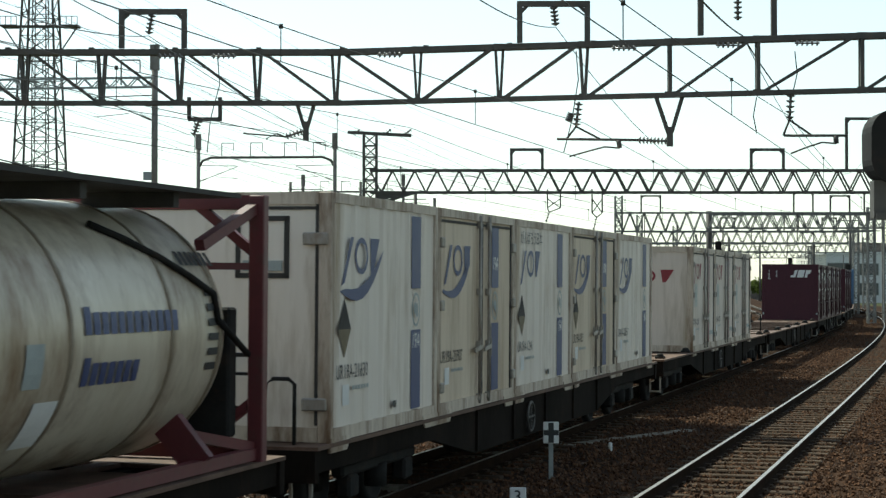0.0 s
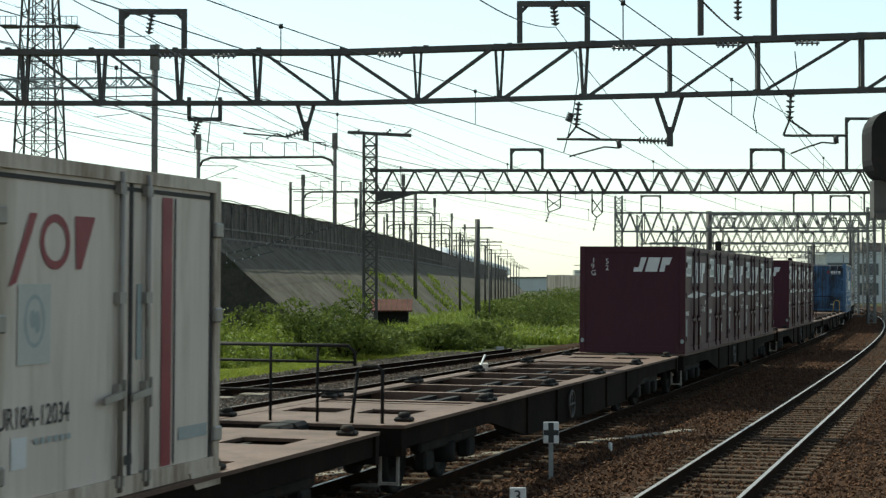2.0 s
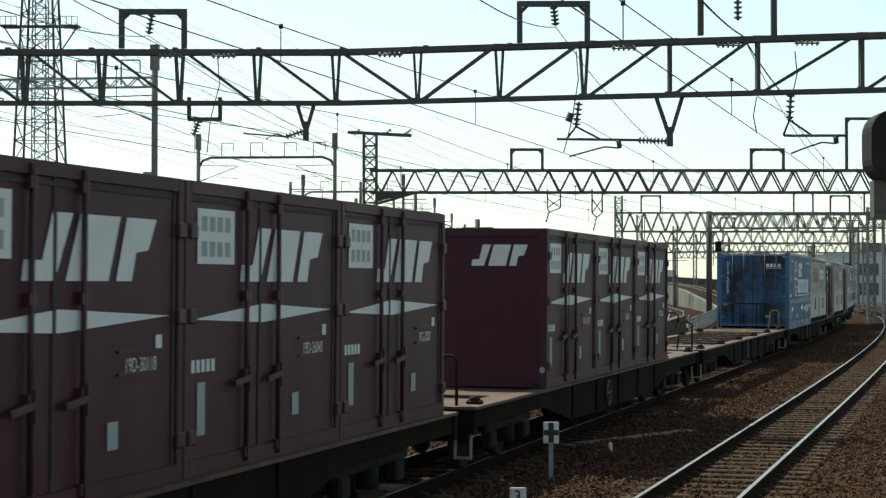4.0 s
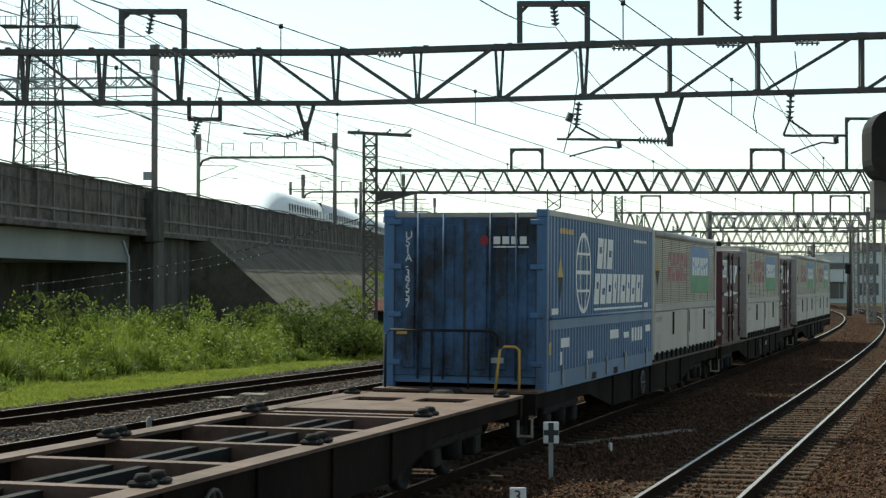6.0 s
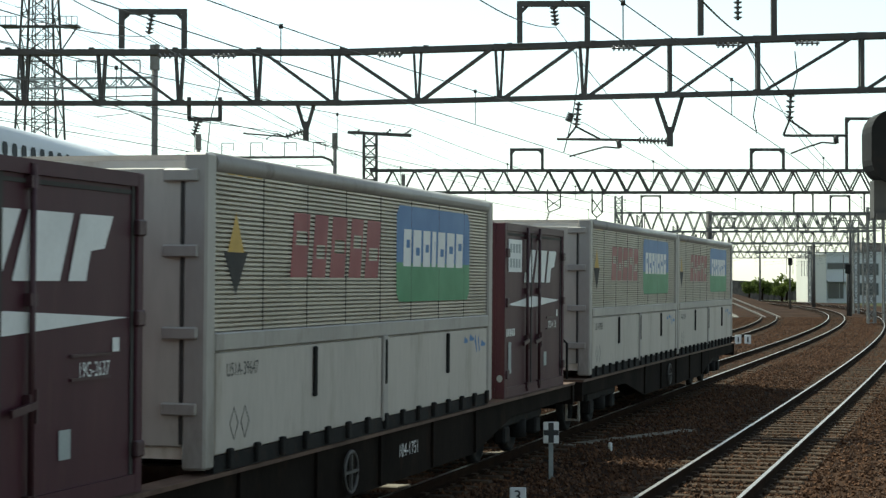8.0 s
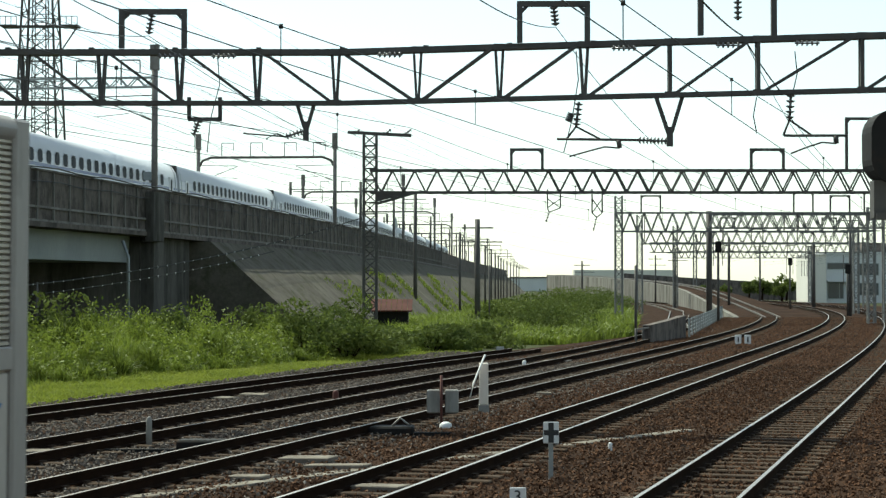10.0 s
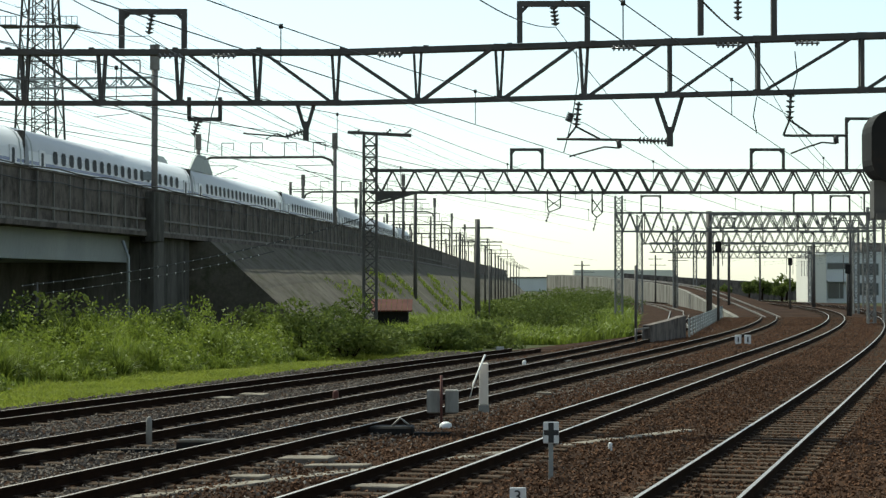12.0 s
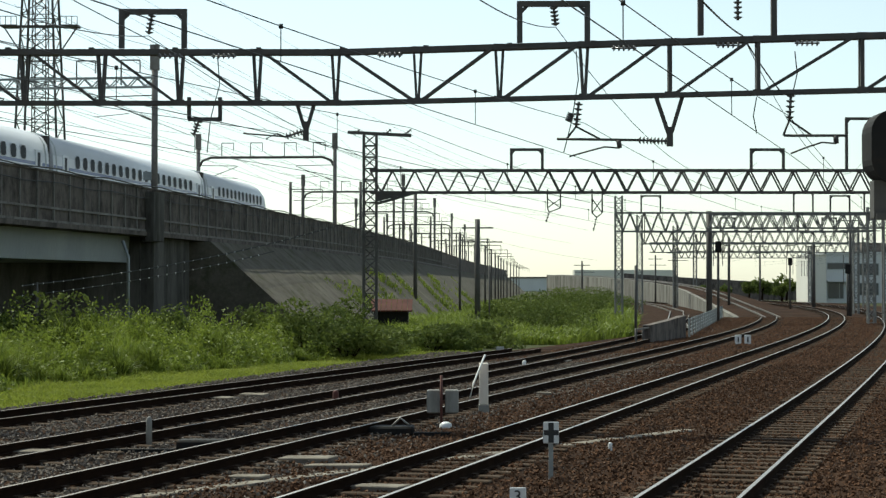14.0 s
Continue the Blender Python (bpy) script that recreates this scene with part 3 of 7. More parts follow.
def blocks(c, name, mat, X, a, b, h, widths, gap, lean, stroke, face="side"):
    """Hollow leaning blocks in a row, standing for a wordmark."""
    for i, w in enumerate(widths):
        o = [(0, 0), (w, 0), (w, h), (0, h)]
        lo, hi = ((0.5, 0.72), (0.3, 0.52), (0.4, 0.62))[i % 3]
        q = [(stroke, h * lo), (max(w - stroke * 0.5, stroke + 0.02), h * lo), (max(w - stroke * 0.5, stroke + 0.02), h * hi), (stroke, h * hi)]
        bm = bmesh.new()
        vs = []
        for u, z in o + q:
            p = (a + u + lean * z, b + z)
            vs.append(bm.verts.new((X, *p) if face == "side" else (p[0], X, p[1])))
        for k in range(4):
            bm.faces.new((vs[k], vs[(k + 1) % 4], vs[4 + (k + 1) % 4], vs[4 + k]))
        part(name, bm, mat, c)
        a += w + gap


def pennant(c, mat, X, a, b, w, h, face="side"):
    """A bold leaning mark of three slabs, the first with a foot, the last notched."""
    for p in ([(-0.04, 0.0), (0.22, 0.0), (0.37, 1.0), (0.2, 1.0), (0.12, 0.3), (-0.02, 0.3)],
              [(0.31, 0.0), (0.68, 0.0), (0.79, 1.0), (0.43, 1.0)],
              [(0.75, 0.0), (0.9, 0.0), (0.94, 0.45), (1.06, 0.5), (1.14, 1.0), (0.85, 1.0)]):
        decal("logo", c, mat, X, [(a + u * w, b + z * h) for u, z in p], face)


def disc(a, b, ra, rb, n=20):
    return [(a + ra * math.cos(2 * math.pi * i / n), b + rb * math.sin(2 * math.pi * i / n)) for i in range(n)]


def ring(a, b, ra, rb, t, n=20):
    o, q = disc(a, b, ra, rb, n), disc(a, b, ra - t, rb - t, n)
    return [[o[i], o[(i + 1) % n], q[(i + 1) % n], q[i]] for i in range(n)]


# ---- wagons ----
def wagon(k, empty, words="", rail=2):
    w = thing("wagon", "flat container wagon with dusty deck and dark grimy underframe", "wagon", group="freight wagons")
    # fish-bellied sills
    for sx in (-1, 1):
        bm = bmesh.new()
        prof = [(-0.42, 0.9), (19.12, 0.9), (19.12, 0.68), (15.2, 0.68), (13.2, 0.36), (5.5, 0.36), (3.5, 0.68), (-0.42, 0.68)]
        x0, x1 = sx * 1.10, sx * 1.17
        A = [bm.verts.new((x0, y, z)) for y, z in prof]
        B = [bm.verts.new((x1, y, z)) for y, z in prof]
        bm.faces.new(A)
        bm.faces.new(B[::-1])
        for i in range(8):
            bm.faces.new((A[i], A[(i + 1) % 8], B[(i + 1) % 8], B[i]))
        bmesh.ops.recalc_face_normals(bm, faces=bm.faces[:])
        part("side_sill", bm, WAGON, w)
        solid("sill_flange", w, DUSTY, (sx * 1.22 if sx < 0 else 0.98, -0.42, 0.9, -0.98 if sx < 0 else 1.22, 19.12, 0.935))
        for y in (5.5, 7.4, 9.35, 11.3, 13.2):
            solid("stiffener", w, WAGON, (sx * 1.17 if sx > 0 else -1.2, y - 0.03, 0.38, 1.2 if sx > 0 else -1.17, y + 0.03, 0.9))
    solid("centre_sill", w, BLACK, (-0.22, -0.4, 0.55, -0.12, 19.1, 0.88), (0.12, -0.4, 0.55, 0.22, 19.1, 0.88))
    for y in (3.3, 3.75, 5.6, 7.45, 9.35, 11.2, 13.05, 14.9, 15.35):
        solid("cross_member", w, DUSTY, (-1.1, y - 0.09, 0.66, 1.1, y + 0.09, 0.915))
    for y0, y1 in ((-0.42, 2.9), (15.8, 19.12)):
        hy0, hy1 = y0 + 1.6, y0 + 2.3
        solid("end_deck", w, DUSTY, (-0.975, y0, 0.895, 0.975, hy0, 0.93), (-0.975, hy1, 0.895, 0.975, y1, 0.93), (-0.12, hy0, 0.895, 0.12, hy1, 0.93), (-0.975, hy0, 0.895, -0.8, hy1, 0.93), (0.8, hy0, 0.895, 0.975, hy1, 0.93))
        solid("end_beam", w, WAGON, (-1.2, y0 - 0.03 if y0 < 0 else y1 - 0.09, 0.6, 1.2, y0 + 0.09 if y0 < 0 else y1 + 0.03, 0.9))
    # brake gear along the belly
    rod("air_tank", w, BLACK, [(0.75, 6.0, 0.5), (0.75, 7.3, 0.5)], 0.19, 12)
    solid("brake_box", w, BLACK, (0.6, 9.8, 0.35, 1.05, 10.6, 0.75), bevel=0.03)
    bm = bmesh.new()
    tube(bm, [(1.217, 8.3 + 0.2 * math.cos(a * math.pi / 8), 0.62 + 0.2 * math.sin(a * math.pi / 8)) for a in range(17)], 0.018, 6, cap=False)
    bar(bm, (1.217, 8.1, 0.62), (1.217, 8.5, 0.62), 0.025)
    bar(bm, (1.217, 8.3, 0.42), (1.217, 8.3, 0.82), 0.025)
    part("brake_wheel", bm, STEEL, w)
    for y in (-0.84, 19.11):
        solid("coupler", w, BLACK, (-0.14, y, 0.72, 0.14, y + 0.43, 0.96), bevel=0.04)
    for sx in (-1, 1):
        bm = bmesh.new()
        for (p, q) in (((1.13 * sx, -0.36, 0.66), (1.13 * sx, -0.36, 0.28)), ((0.93 * sx, -0.36, 0.66), (0.93 * sx, -0.36, 0.28)), ((0.93 * sx, -0.36, 0.3), (1.13 * sx, -0.36, 0.3))):
            bar(bm, p, q, 0.03)
        part("step", bm, RODS, w, "worn pale steel step")
    # end rail
    if rail:
        z = 0.93
        for pts, r in (([(-1.1, -0.2, z), (-1.1, -0.2, z + 0.77), (-1.02, -0.2, z + 0.84), (0.5, -0.2, z + 0.84), (0.58, -0.2, z + 0.77), (0.58, -0.2, z + 0.62)], 0.02),
                       ([(-0.4, -0.2, z), (-0.4, -0.2, z + 0.84)], 0.018), ([(0.15, -0.2, z), (0.15, -0.2, z + 0.84)], 0.018),
                       ([(0.55, -0.24, z - 0.1), (0.62, -0.22, z + 0.57), (0.68, -0.2, z + 0.62), (0.84, -0.2, z + 0.62), (0.9, -0.2, z + 0.57), (0.9, -0.2, z - 0.1)], 0.02)):
            rod("handrail", w, YELLOW if k == 6 and pts[0][0] == 0.55 else BLACK, pts, r)
        if rail == 2:
            rod("handrail", w, BLACK, [(-1.1, -0.2, z + 0.66), (0.58, -0.2, z + 0.66)], 0.016)
            rod("handrail", w, BLACK, [(-1.1, -0.2, z + 0.34), (0.58, -0.2, z + 0.34)], 0.014)
    # bogies
    for yc in (2.2, 16.5):
        for sx in (-1, 1):
            bm = bmesh.new()
            x0, x1 = (sx * 0.86, sx * 1.0) if sx > 0 else (-1.0, -0.86)
            box(bm, x0, yc - 1.25, 0.5, x1, yc + 1.25, 0.64, 0.03)
            for dy in (-0.95, 0.95):
                box(bm, x0, yc + dy - 0.16, 0.28, x1 + 0.02 * sx, yc + dy + 0.16, 0.52, 0.03)
            tube(bm, [((x0 + x1) / 2, yc, 0.3), ((x0 + x1) / 2, yc, 0.55)], 0.13, 8)
            part("bogie_frame", bm, BLACK, w)
        for dy in (-0.95, 0.95):
            bm = bmesh.new()
            for sx in (-1, 1):
                lathe(bm, [(0.1, 0.47 * sx), (0.43, 0.50 * sx), (0.43, 0.6 * sx), (0.36, 0.62 * sx), (0.34, 0.57 * sx), (0.12, 0.57 * sx), (0.1, 0.66 * sx)], 20, (0, yc + dy, 0.43), "x")
            tube(bm, [(-0.6, yc + dy, 0.43), (0.6, yc + dy, 0.43)], 0.08, 8)
            part("wheelset", bm, BLACK, w)
    # container locks stand up where nothing is loaded
    for i in empty:
        for y in (i * 3.74 + 0.12, i * 3.74 + 3.6):
            for sx in (-1, 1):
                bm = bmesh.new()
                box(bm, sx * 1.05 - 0.1, y - 0.08, 0.93, sx * 1.05 + 0.1, y + 0.08, 0.985, 0.02)
                lathe(bm, [(0.07, 0.98), (0.075, 1.0), (0.055, 1.035), (0.02, 1.04)], 8, (sx * 1.05, y, 0))
                part("container_lock", bm, BLACK, w)
    if words:
        lettering(w, words, 0.2, 1.178, 10.0, 0.6, PALE)
    slack = {7: -0.2, 8: -0.4}.get(k, 0.0)
    moving.append((w, k * PITCH + slack, k * PITCH + slack + 18.7))
    return w


wagon(-1, ())
wagon(0, ())
wagon(1, (0, 4), rail=0)
wagon(2, (0, 1, 2, 3, 4))
wagon(3, (), rail=0)
wagon(4, (0, 4), rail=1)
wagon(5, (0, 1, 2, 3, 4), rail=1)
wagon(6, (), rail=1)
wagon(7, (), "104-1751", rail=1)
wagon(8, (), rail=1)


# ---- containers ----
def shell(c, L, H, mat, ribs=0, W=1.225, edge=None):
    """Body, posts, rails and feet of a container."""
    z0, z1 = BASE, BASE + H
    edge = edge or mat
    body = solid("body", c, mat, (-W + 0.03, 0.025, z0, W - 0.03, L - 0.025, z1 - 0.03), bevel=0.012)
    for x in (-W, W - 0.13):
        for y in (0, L - 0.11):
            solid("corner_post", c, edge, (x, y, z0 - 0.02, x + 0.13, y + 0.11, z1), bevel=0.01)
    for y0, y1 in ((0.0, 0.1), (L - 0.1, L)):
        solid("end_rail", c, edge, (-W + 0.13, y0, z1 - 0.12, W - 0.13, y1, z1 - 0.002))
        solid("end_rail", c, edge, (-W + 0.13, y0, z0 - 0.01, W - 0.13, y1, z0 + 0.13))
    for x in (-W, W - 0.07):
        solid("top_rail", c, edge, (x, 0.11, z1 - 0.1, x + 0.07, L - 0.11, z1 - 0.002))
        solid("bottom_rail", c, edge, (x, 0.11, z0 - 0.01, x + 0.07, L - 0.11, z0 + 0.12))
    if ribs:
        bm = bmesh.new()
        n = int((L - 0.3) / ribs)
        for i in range(n):
            y = 0.2 + ribs * i
            x = W - 0.032
            vs = [(x, y, 0), (x + 0.026, y + ribs * 0.15, 0), (x + 0.026, y + ribs * 0.45, 0), (x, y + ribs * 0.6, 0)]
            lo = [bm.verts.new((a, b, z0 + 0.12)) for a, b, _ in vs]
            hi = [bm.verts.new((a, b, z1 - 0.1)) for a, b, _ in vs]
            for j in range(3):
                bm.faces.new((lo[j], lo[j + 1], hi[j + 1], hi[j]))
        bmesh.ops.remove_doubles(bm, verts=bm.verts[:], dist=0.0005)
        part("side_ribs", bm, mat, body)
    return body


def feet(c, L, mat, W=1.235):
    for y, d in ((0.0, 1), (L, -1)):
        for sx in (-1, 1):
            bm = bmesh.new()
            x0, x1 = sorted((sx * (W - 0.045), sx * W))
            pr = [(y, BASE + 0.03), (y + d * 0.62, BASE + 0.03), (y + d * 0.48, BASE - 0.11), (y, BASE - 0.11)]
            A = [bm.verts.new((x0, a, b)) for a, b in pr]
            B = [bm.verts.new((x1, a, b)) for a, b in pr]
            bm.faces.new(A)
            bm.faces.new(B[::-1])
            for i in range(4):
                bm.faces.new((A[i], A[(i + 1) % 4], B[(i + 1) % 4], B[i]))
            bmesh.ops.recalc_face_normals(bm, faces=bm.faces[:])
            part("foot", bm, mat, c)


def side_doors(c, L, H, rodmat, X=1.2, at=(0.50, 0.62), seam=0.56):
    z0, z1 = BASE, BASE + H
    for k in at:
        bm = bmesh.new()
        tube(bm, [(X + 0.035, L * k, z0 + 0.02), (X + 0.035, L * k, z1 - 0.03)], 0.022, 8)
        for z in (z0 + 0.1, z0 + 0.75, z0 + 1.4, z1 - 0.15):
            box(bm, X, L * k - 0.05, z - 0.04, X + 0.05, L * k + 0.05, z + 0.04)
        rd = part("lock_rod", bm, rodmat, c)
        bm = bmesh.new()
        bar(bm, (X + 0.055, L * k - 0.3, z0 + 0.68), (X + 0.055, L * k + 0.02, z0 + 0.72), 0.025, 0.05)
        bar(bm, (X + 0.055, L * k + 0.02, z0 + 0.6), (X + 0.055, L * k + 0.02, z0 + 0.82), 0.025)
        part("handle", bm, rodmat, rd)
    solid("door_seal", c, SEAL, (X - 0.004, L * seam - 0.025, z0 + 0.12, X + 0.006, L * seam + 0.025, z1 - 0.1))
    solid("door_seal", c, SEAL, (X - 0.004, L - 0.17, z0 + 0.1, X + 0.005, L - 0.12, z1 - 0.1))
    solid("door_seal", c, SEAL, (X - 0.004, 0.13, z1 - 0.16, X + 0.005, L - 0.18, z1 - 0.13))
    for z in (z0 + 0.3, z0 + 1.25, z1 - 0.4):
        for y in (0.06, L - 0.14):
            solid("hinge", c, rodmat, (X, y, z - 0.06, X + 0.05, y + 0.14, z + 0.06), bevel=0.012)


def end_doors(c, H, frame_mat):
    """Service end: hatch outline, seal and hinges on the front."""
    z0, z1 = BASE, BASE + H
    for b in ((1.02, z0 + 0.15, 1.06, z1 - 0.12), (0.2, z0 + 1.55, 0.75, z0 + 1.6), (0.2, z0 + 2.1, 0.75, z0 + 2.15), (0.2, z0 + 1.55, 0.25, z0 + 2.15), (0.7, z0 + 1.55, 0.75, z0 + 2.15), (-1.05, z1 - 0.17, 1.05, z1 - 0.14)):
        solid("seal", c, SEAL, (b[0], 0.012, b[1], b[2], 0.03, b[3]))
    for z in (z0 + 0.35, z1 - 0.45):
        solid("hinge", c, frame_mat, (0.9, -0.03, z - 0.06, 1.15, 0.03, z + 0.06), bevel=0.012)
    solid("vent", c, GREYD, (0.28, 0.0, z0 + 1.62, 0.68, 0.03, z0 + 1.72))


def emblem(c, X, a, b, r, mat=None):
    pts = ring(a, b, r, r * 1.25, 0.03) + [disc(a - r * 0.2, b + r * 0.1, r * 0.3, r * 0.45, 10), disc(a + r * 0.25, b - r * 0.05, r * 0.32, r * 0.55, 10)]
    decal("emblem", c, mat or GREYD, X, pts)


def reefer(u, kind, words, doors, diamond, tall=2.38):
    """Twelve-foot insulated container. kind: navy or crimson marking."""
    L, H = 3.715, tall
    lab = "dirty white insulated container with navy stripe and logo" if kind == "navy" else "grubby white insulated container with red stripes and logo"
    c = thing("container", lab, "container", group="freight containers")
    shell(c, L, H, WHITE if not doors else CREAMW if kind == "navy" else OLDWHITE, 0 if doors else 0.46, W=1.185, edge=WPOST)
    feet(c, L, WPOST, 1.195)
    X = 1.163 if doors else 1.186
    mat = NAVY if kind == "navy" else CRIMSON
    z0 = BASE
    if doors:
        side_doors(c, L, H, RODS, X=1.16)
    # mark: three shapes and a swoosh
    a, b, h = 0.3, z0 + 1.6, 0.36
    decal("logo", c, mat, X, [[(a, b - 0.12), (a + 0.1, b - 0.09), (a + 0.37, b + h), (a + 0.27, b + h)], [(a + 0.92, b), (a + 1.0, b), (a + 1.2, b + h), (a + 0.9, b + h)]])
    decal("swoosh", c, mat, X, ring(a + 0.62, b + h / 2, 0.21, 0.185, 0.055, 18))
    if kind == "navy":
        sw = [[(0.25 + 1.35 * t, z0 + 1.40 - 0.1 * math.sin(math.pi * t) + 0.5 * t ** 3), (0.25 + 1.35 * (t + 0.1), z0 + 1.40 - 0.1 * math.sin(math.pi * (t + 0.1)) + 0.5 * (t + 0.1) ** 3),
               (0.25 + 1.35 * (t + 0.1), z0 + 1.44 + 0.1 * (t + 0.1) - 0.1 * math.sin(math.pi * (t + 0.1)) + 0.5 * (t + 0.1) ** 2.2), (0.25 + 1.35 * t, z0 + 1.44 + 0.1 * t - 0.1 * math.sin(math.pi * t) + 0.5 * t ** 2.2)] for t in [i / 10 for i in range(9)]]
        if not diamond or doors:
            decal("swoosh", c, NAVY, X, sw)
        y = 2.55 if doors else 2.65
        for za, zb_ in ((0.14, 1.0), (1.45, 2.24)):
            decal("stripe", c, NAVY, X + 0.001, [(y, z0 + za), (y + 0.36, z0 + za), (y + 0.36, z0 + zb_), (y, z0 + zb_)])
        emblem(c, X + 0.001, y + 0.18, z0 + 1.22, 0.15)
        lettering(c, "19A", 0.24, X + 0.003, y + 0.02, z0 + (1.68 if doors else 0.8), PALE, lean=0.2, wide=0.75)
    else:
        decal("stripe", c, CRIMSON, X + 0.001, [(2.62, z0 + 0.13), (2.8, z0 + 0.13), (2.8, z0 + H - 0.18), (2.62, z0 + H - 0.18)])
        decal("stripe", c, INK, X + 0.001, [(2.84, z0 + 0.13), (2.87, z0 + 0.13), (2.87, z0 + H - 0.18), (2.84, z0 + H - 0.18)])
        decal("placard", c, PLAC, X, [(0.42, z0 + 0.98), (0.86, z0 + 0.98), (0.86, z0 + 1.5), (0.42, z0 + 1.5)])
        emblem(c, X + 0.002, 0.64, z0 + 1.26, 0.14)
        decal("placard", c, GREYD, X, [(2.95, z0 + 0.3), (3.5, z0 + 0.3), (3.5, z0 + 0.4), (2.95, z0 + 0.4)])
        solid("sticker", c, GREYD, (X, 2.18, z0 + 0.95, X + 0.004, 2.26, z0 + 1.5))
    if diamond:
        decal("placard", c, SEAL, X + 0.001, [(0.2, z0 + 1.06), (0.6, z0 + 1.06), (0.40, z0 + 1.36)])
        decal("placard", c, BROWNISH, X + 0.001, [(0.2, z0 + 1.06), (0.40, z0 + 0.78), (0.6, z0 + 1.06)])
    lettering(c, words, 0.2, X + 0.001, 0.16, z0 + 0.58, INK, wide=0.85)
    decal("sticker", c, PALE, X + 0.001, [(0.35, z0 + 0.32), (0.55, z0 + 0.32), (0.55, z0 + 0.52), (0.35, z0 + 0.52)])
    decal("small_print", c, GREYD, X + 0.001, [[(0.65 + 0.09 * i, z0 + 0.46), (0.71 + 0.09 * i, z0 + 0.46), (0.71 + 0.09 * i, z0 + 0.5), (0.65 + 0.09 * i, z0 + 0.5)] for i in range(6)])
    decal("small_print", c, INK, X + 0.002, [(2.0, z0 + 0.2), (2.12, z0 + 0.2), (2.12, z0 + 0.27), (2.0, z0 + 0.27)])
    moving.append((c, u, u + L))
    return c


c = reefer(0.0, "navy", "UR19A-21630", False, True)
decal("logo", c, NAVY, 1.1865, [(0.25 + 1.4 * t, BASE + 1.43 - 0.13 * math.sin(math.pi * t) + 0.42 * t ** 3) for t in [i / 8 for i in range(9)]] + [(0.25 + 1.4 * t, BASE + 1.47 - 0.05 * math.sin(math.pi * t) + 0.42 * t ** 2.6) for t in [i / 8 for i in range(7, 0, -1)]])
end_doors(c, 2.38, RODS)
reefer(3.74, "navy", "UR19A-20907", True, False)
c = reefer(7.48, "navy", "UR19A-1246", False, True)
lettering(c, "がんばろう日本", 0.2, 1.188, 0.3, BASE + 2.06, INK, wide=0.95)
reefer(11.22, "navy", "UR19A-183", True, True)
reefer(14.96, "navy", "UR19A-20637", False, False)
for i, no in enumerate(("UR18A-12252", "UR18A-10592", "UR18A-12034")):
    c = reefer(PITCH + 3.74 * (i + 1), "crimson", no, True, False, 2.33)
    if i == 0:
        decal("logo", c, CRIMSON, 0.018, [[(-0.42, 2.4), (-0.3, 2.42), (-0.08, 2.76), (-0.18, 2.76)], [(0.5, 2.48), (0.58, 2.48), (0.76, 2.76), (0.46, 2.76)]], "front")
        decal("swoosh", c, CRIMSON, 0.018, ring(0.16, 2.62, 0.19, 0.14, 0.055, 16), "front")
        lettering(c, "UR18A-12252", 0.13, 0.018, -0.95, 2.92, INK, "front")


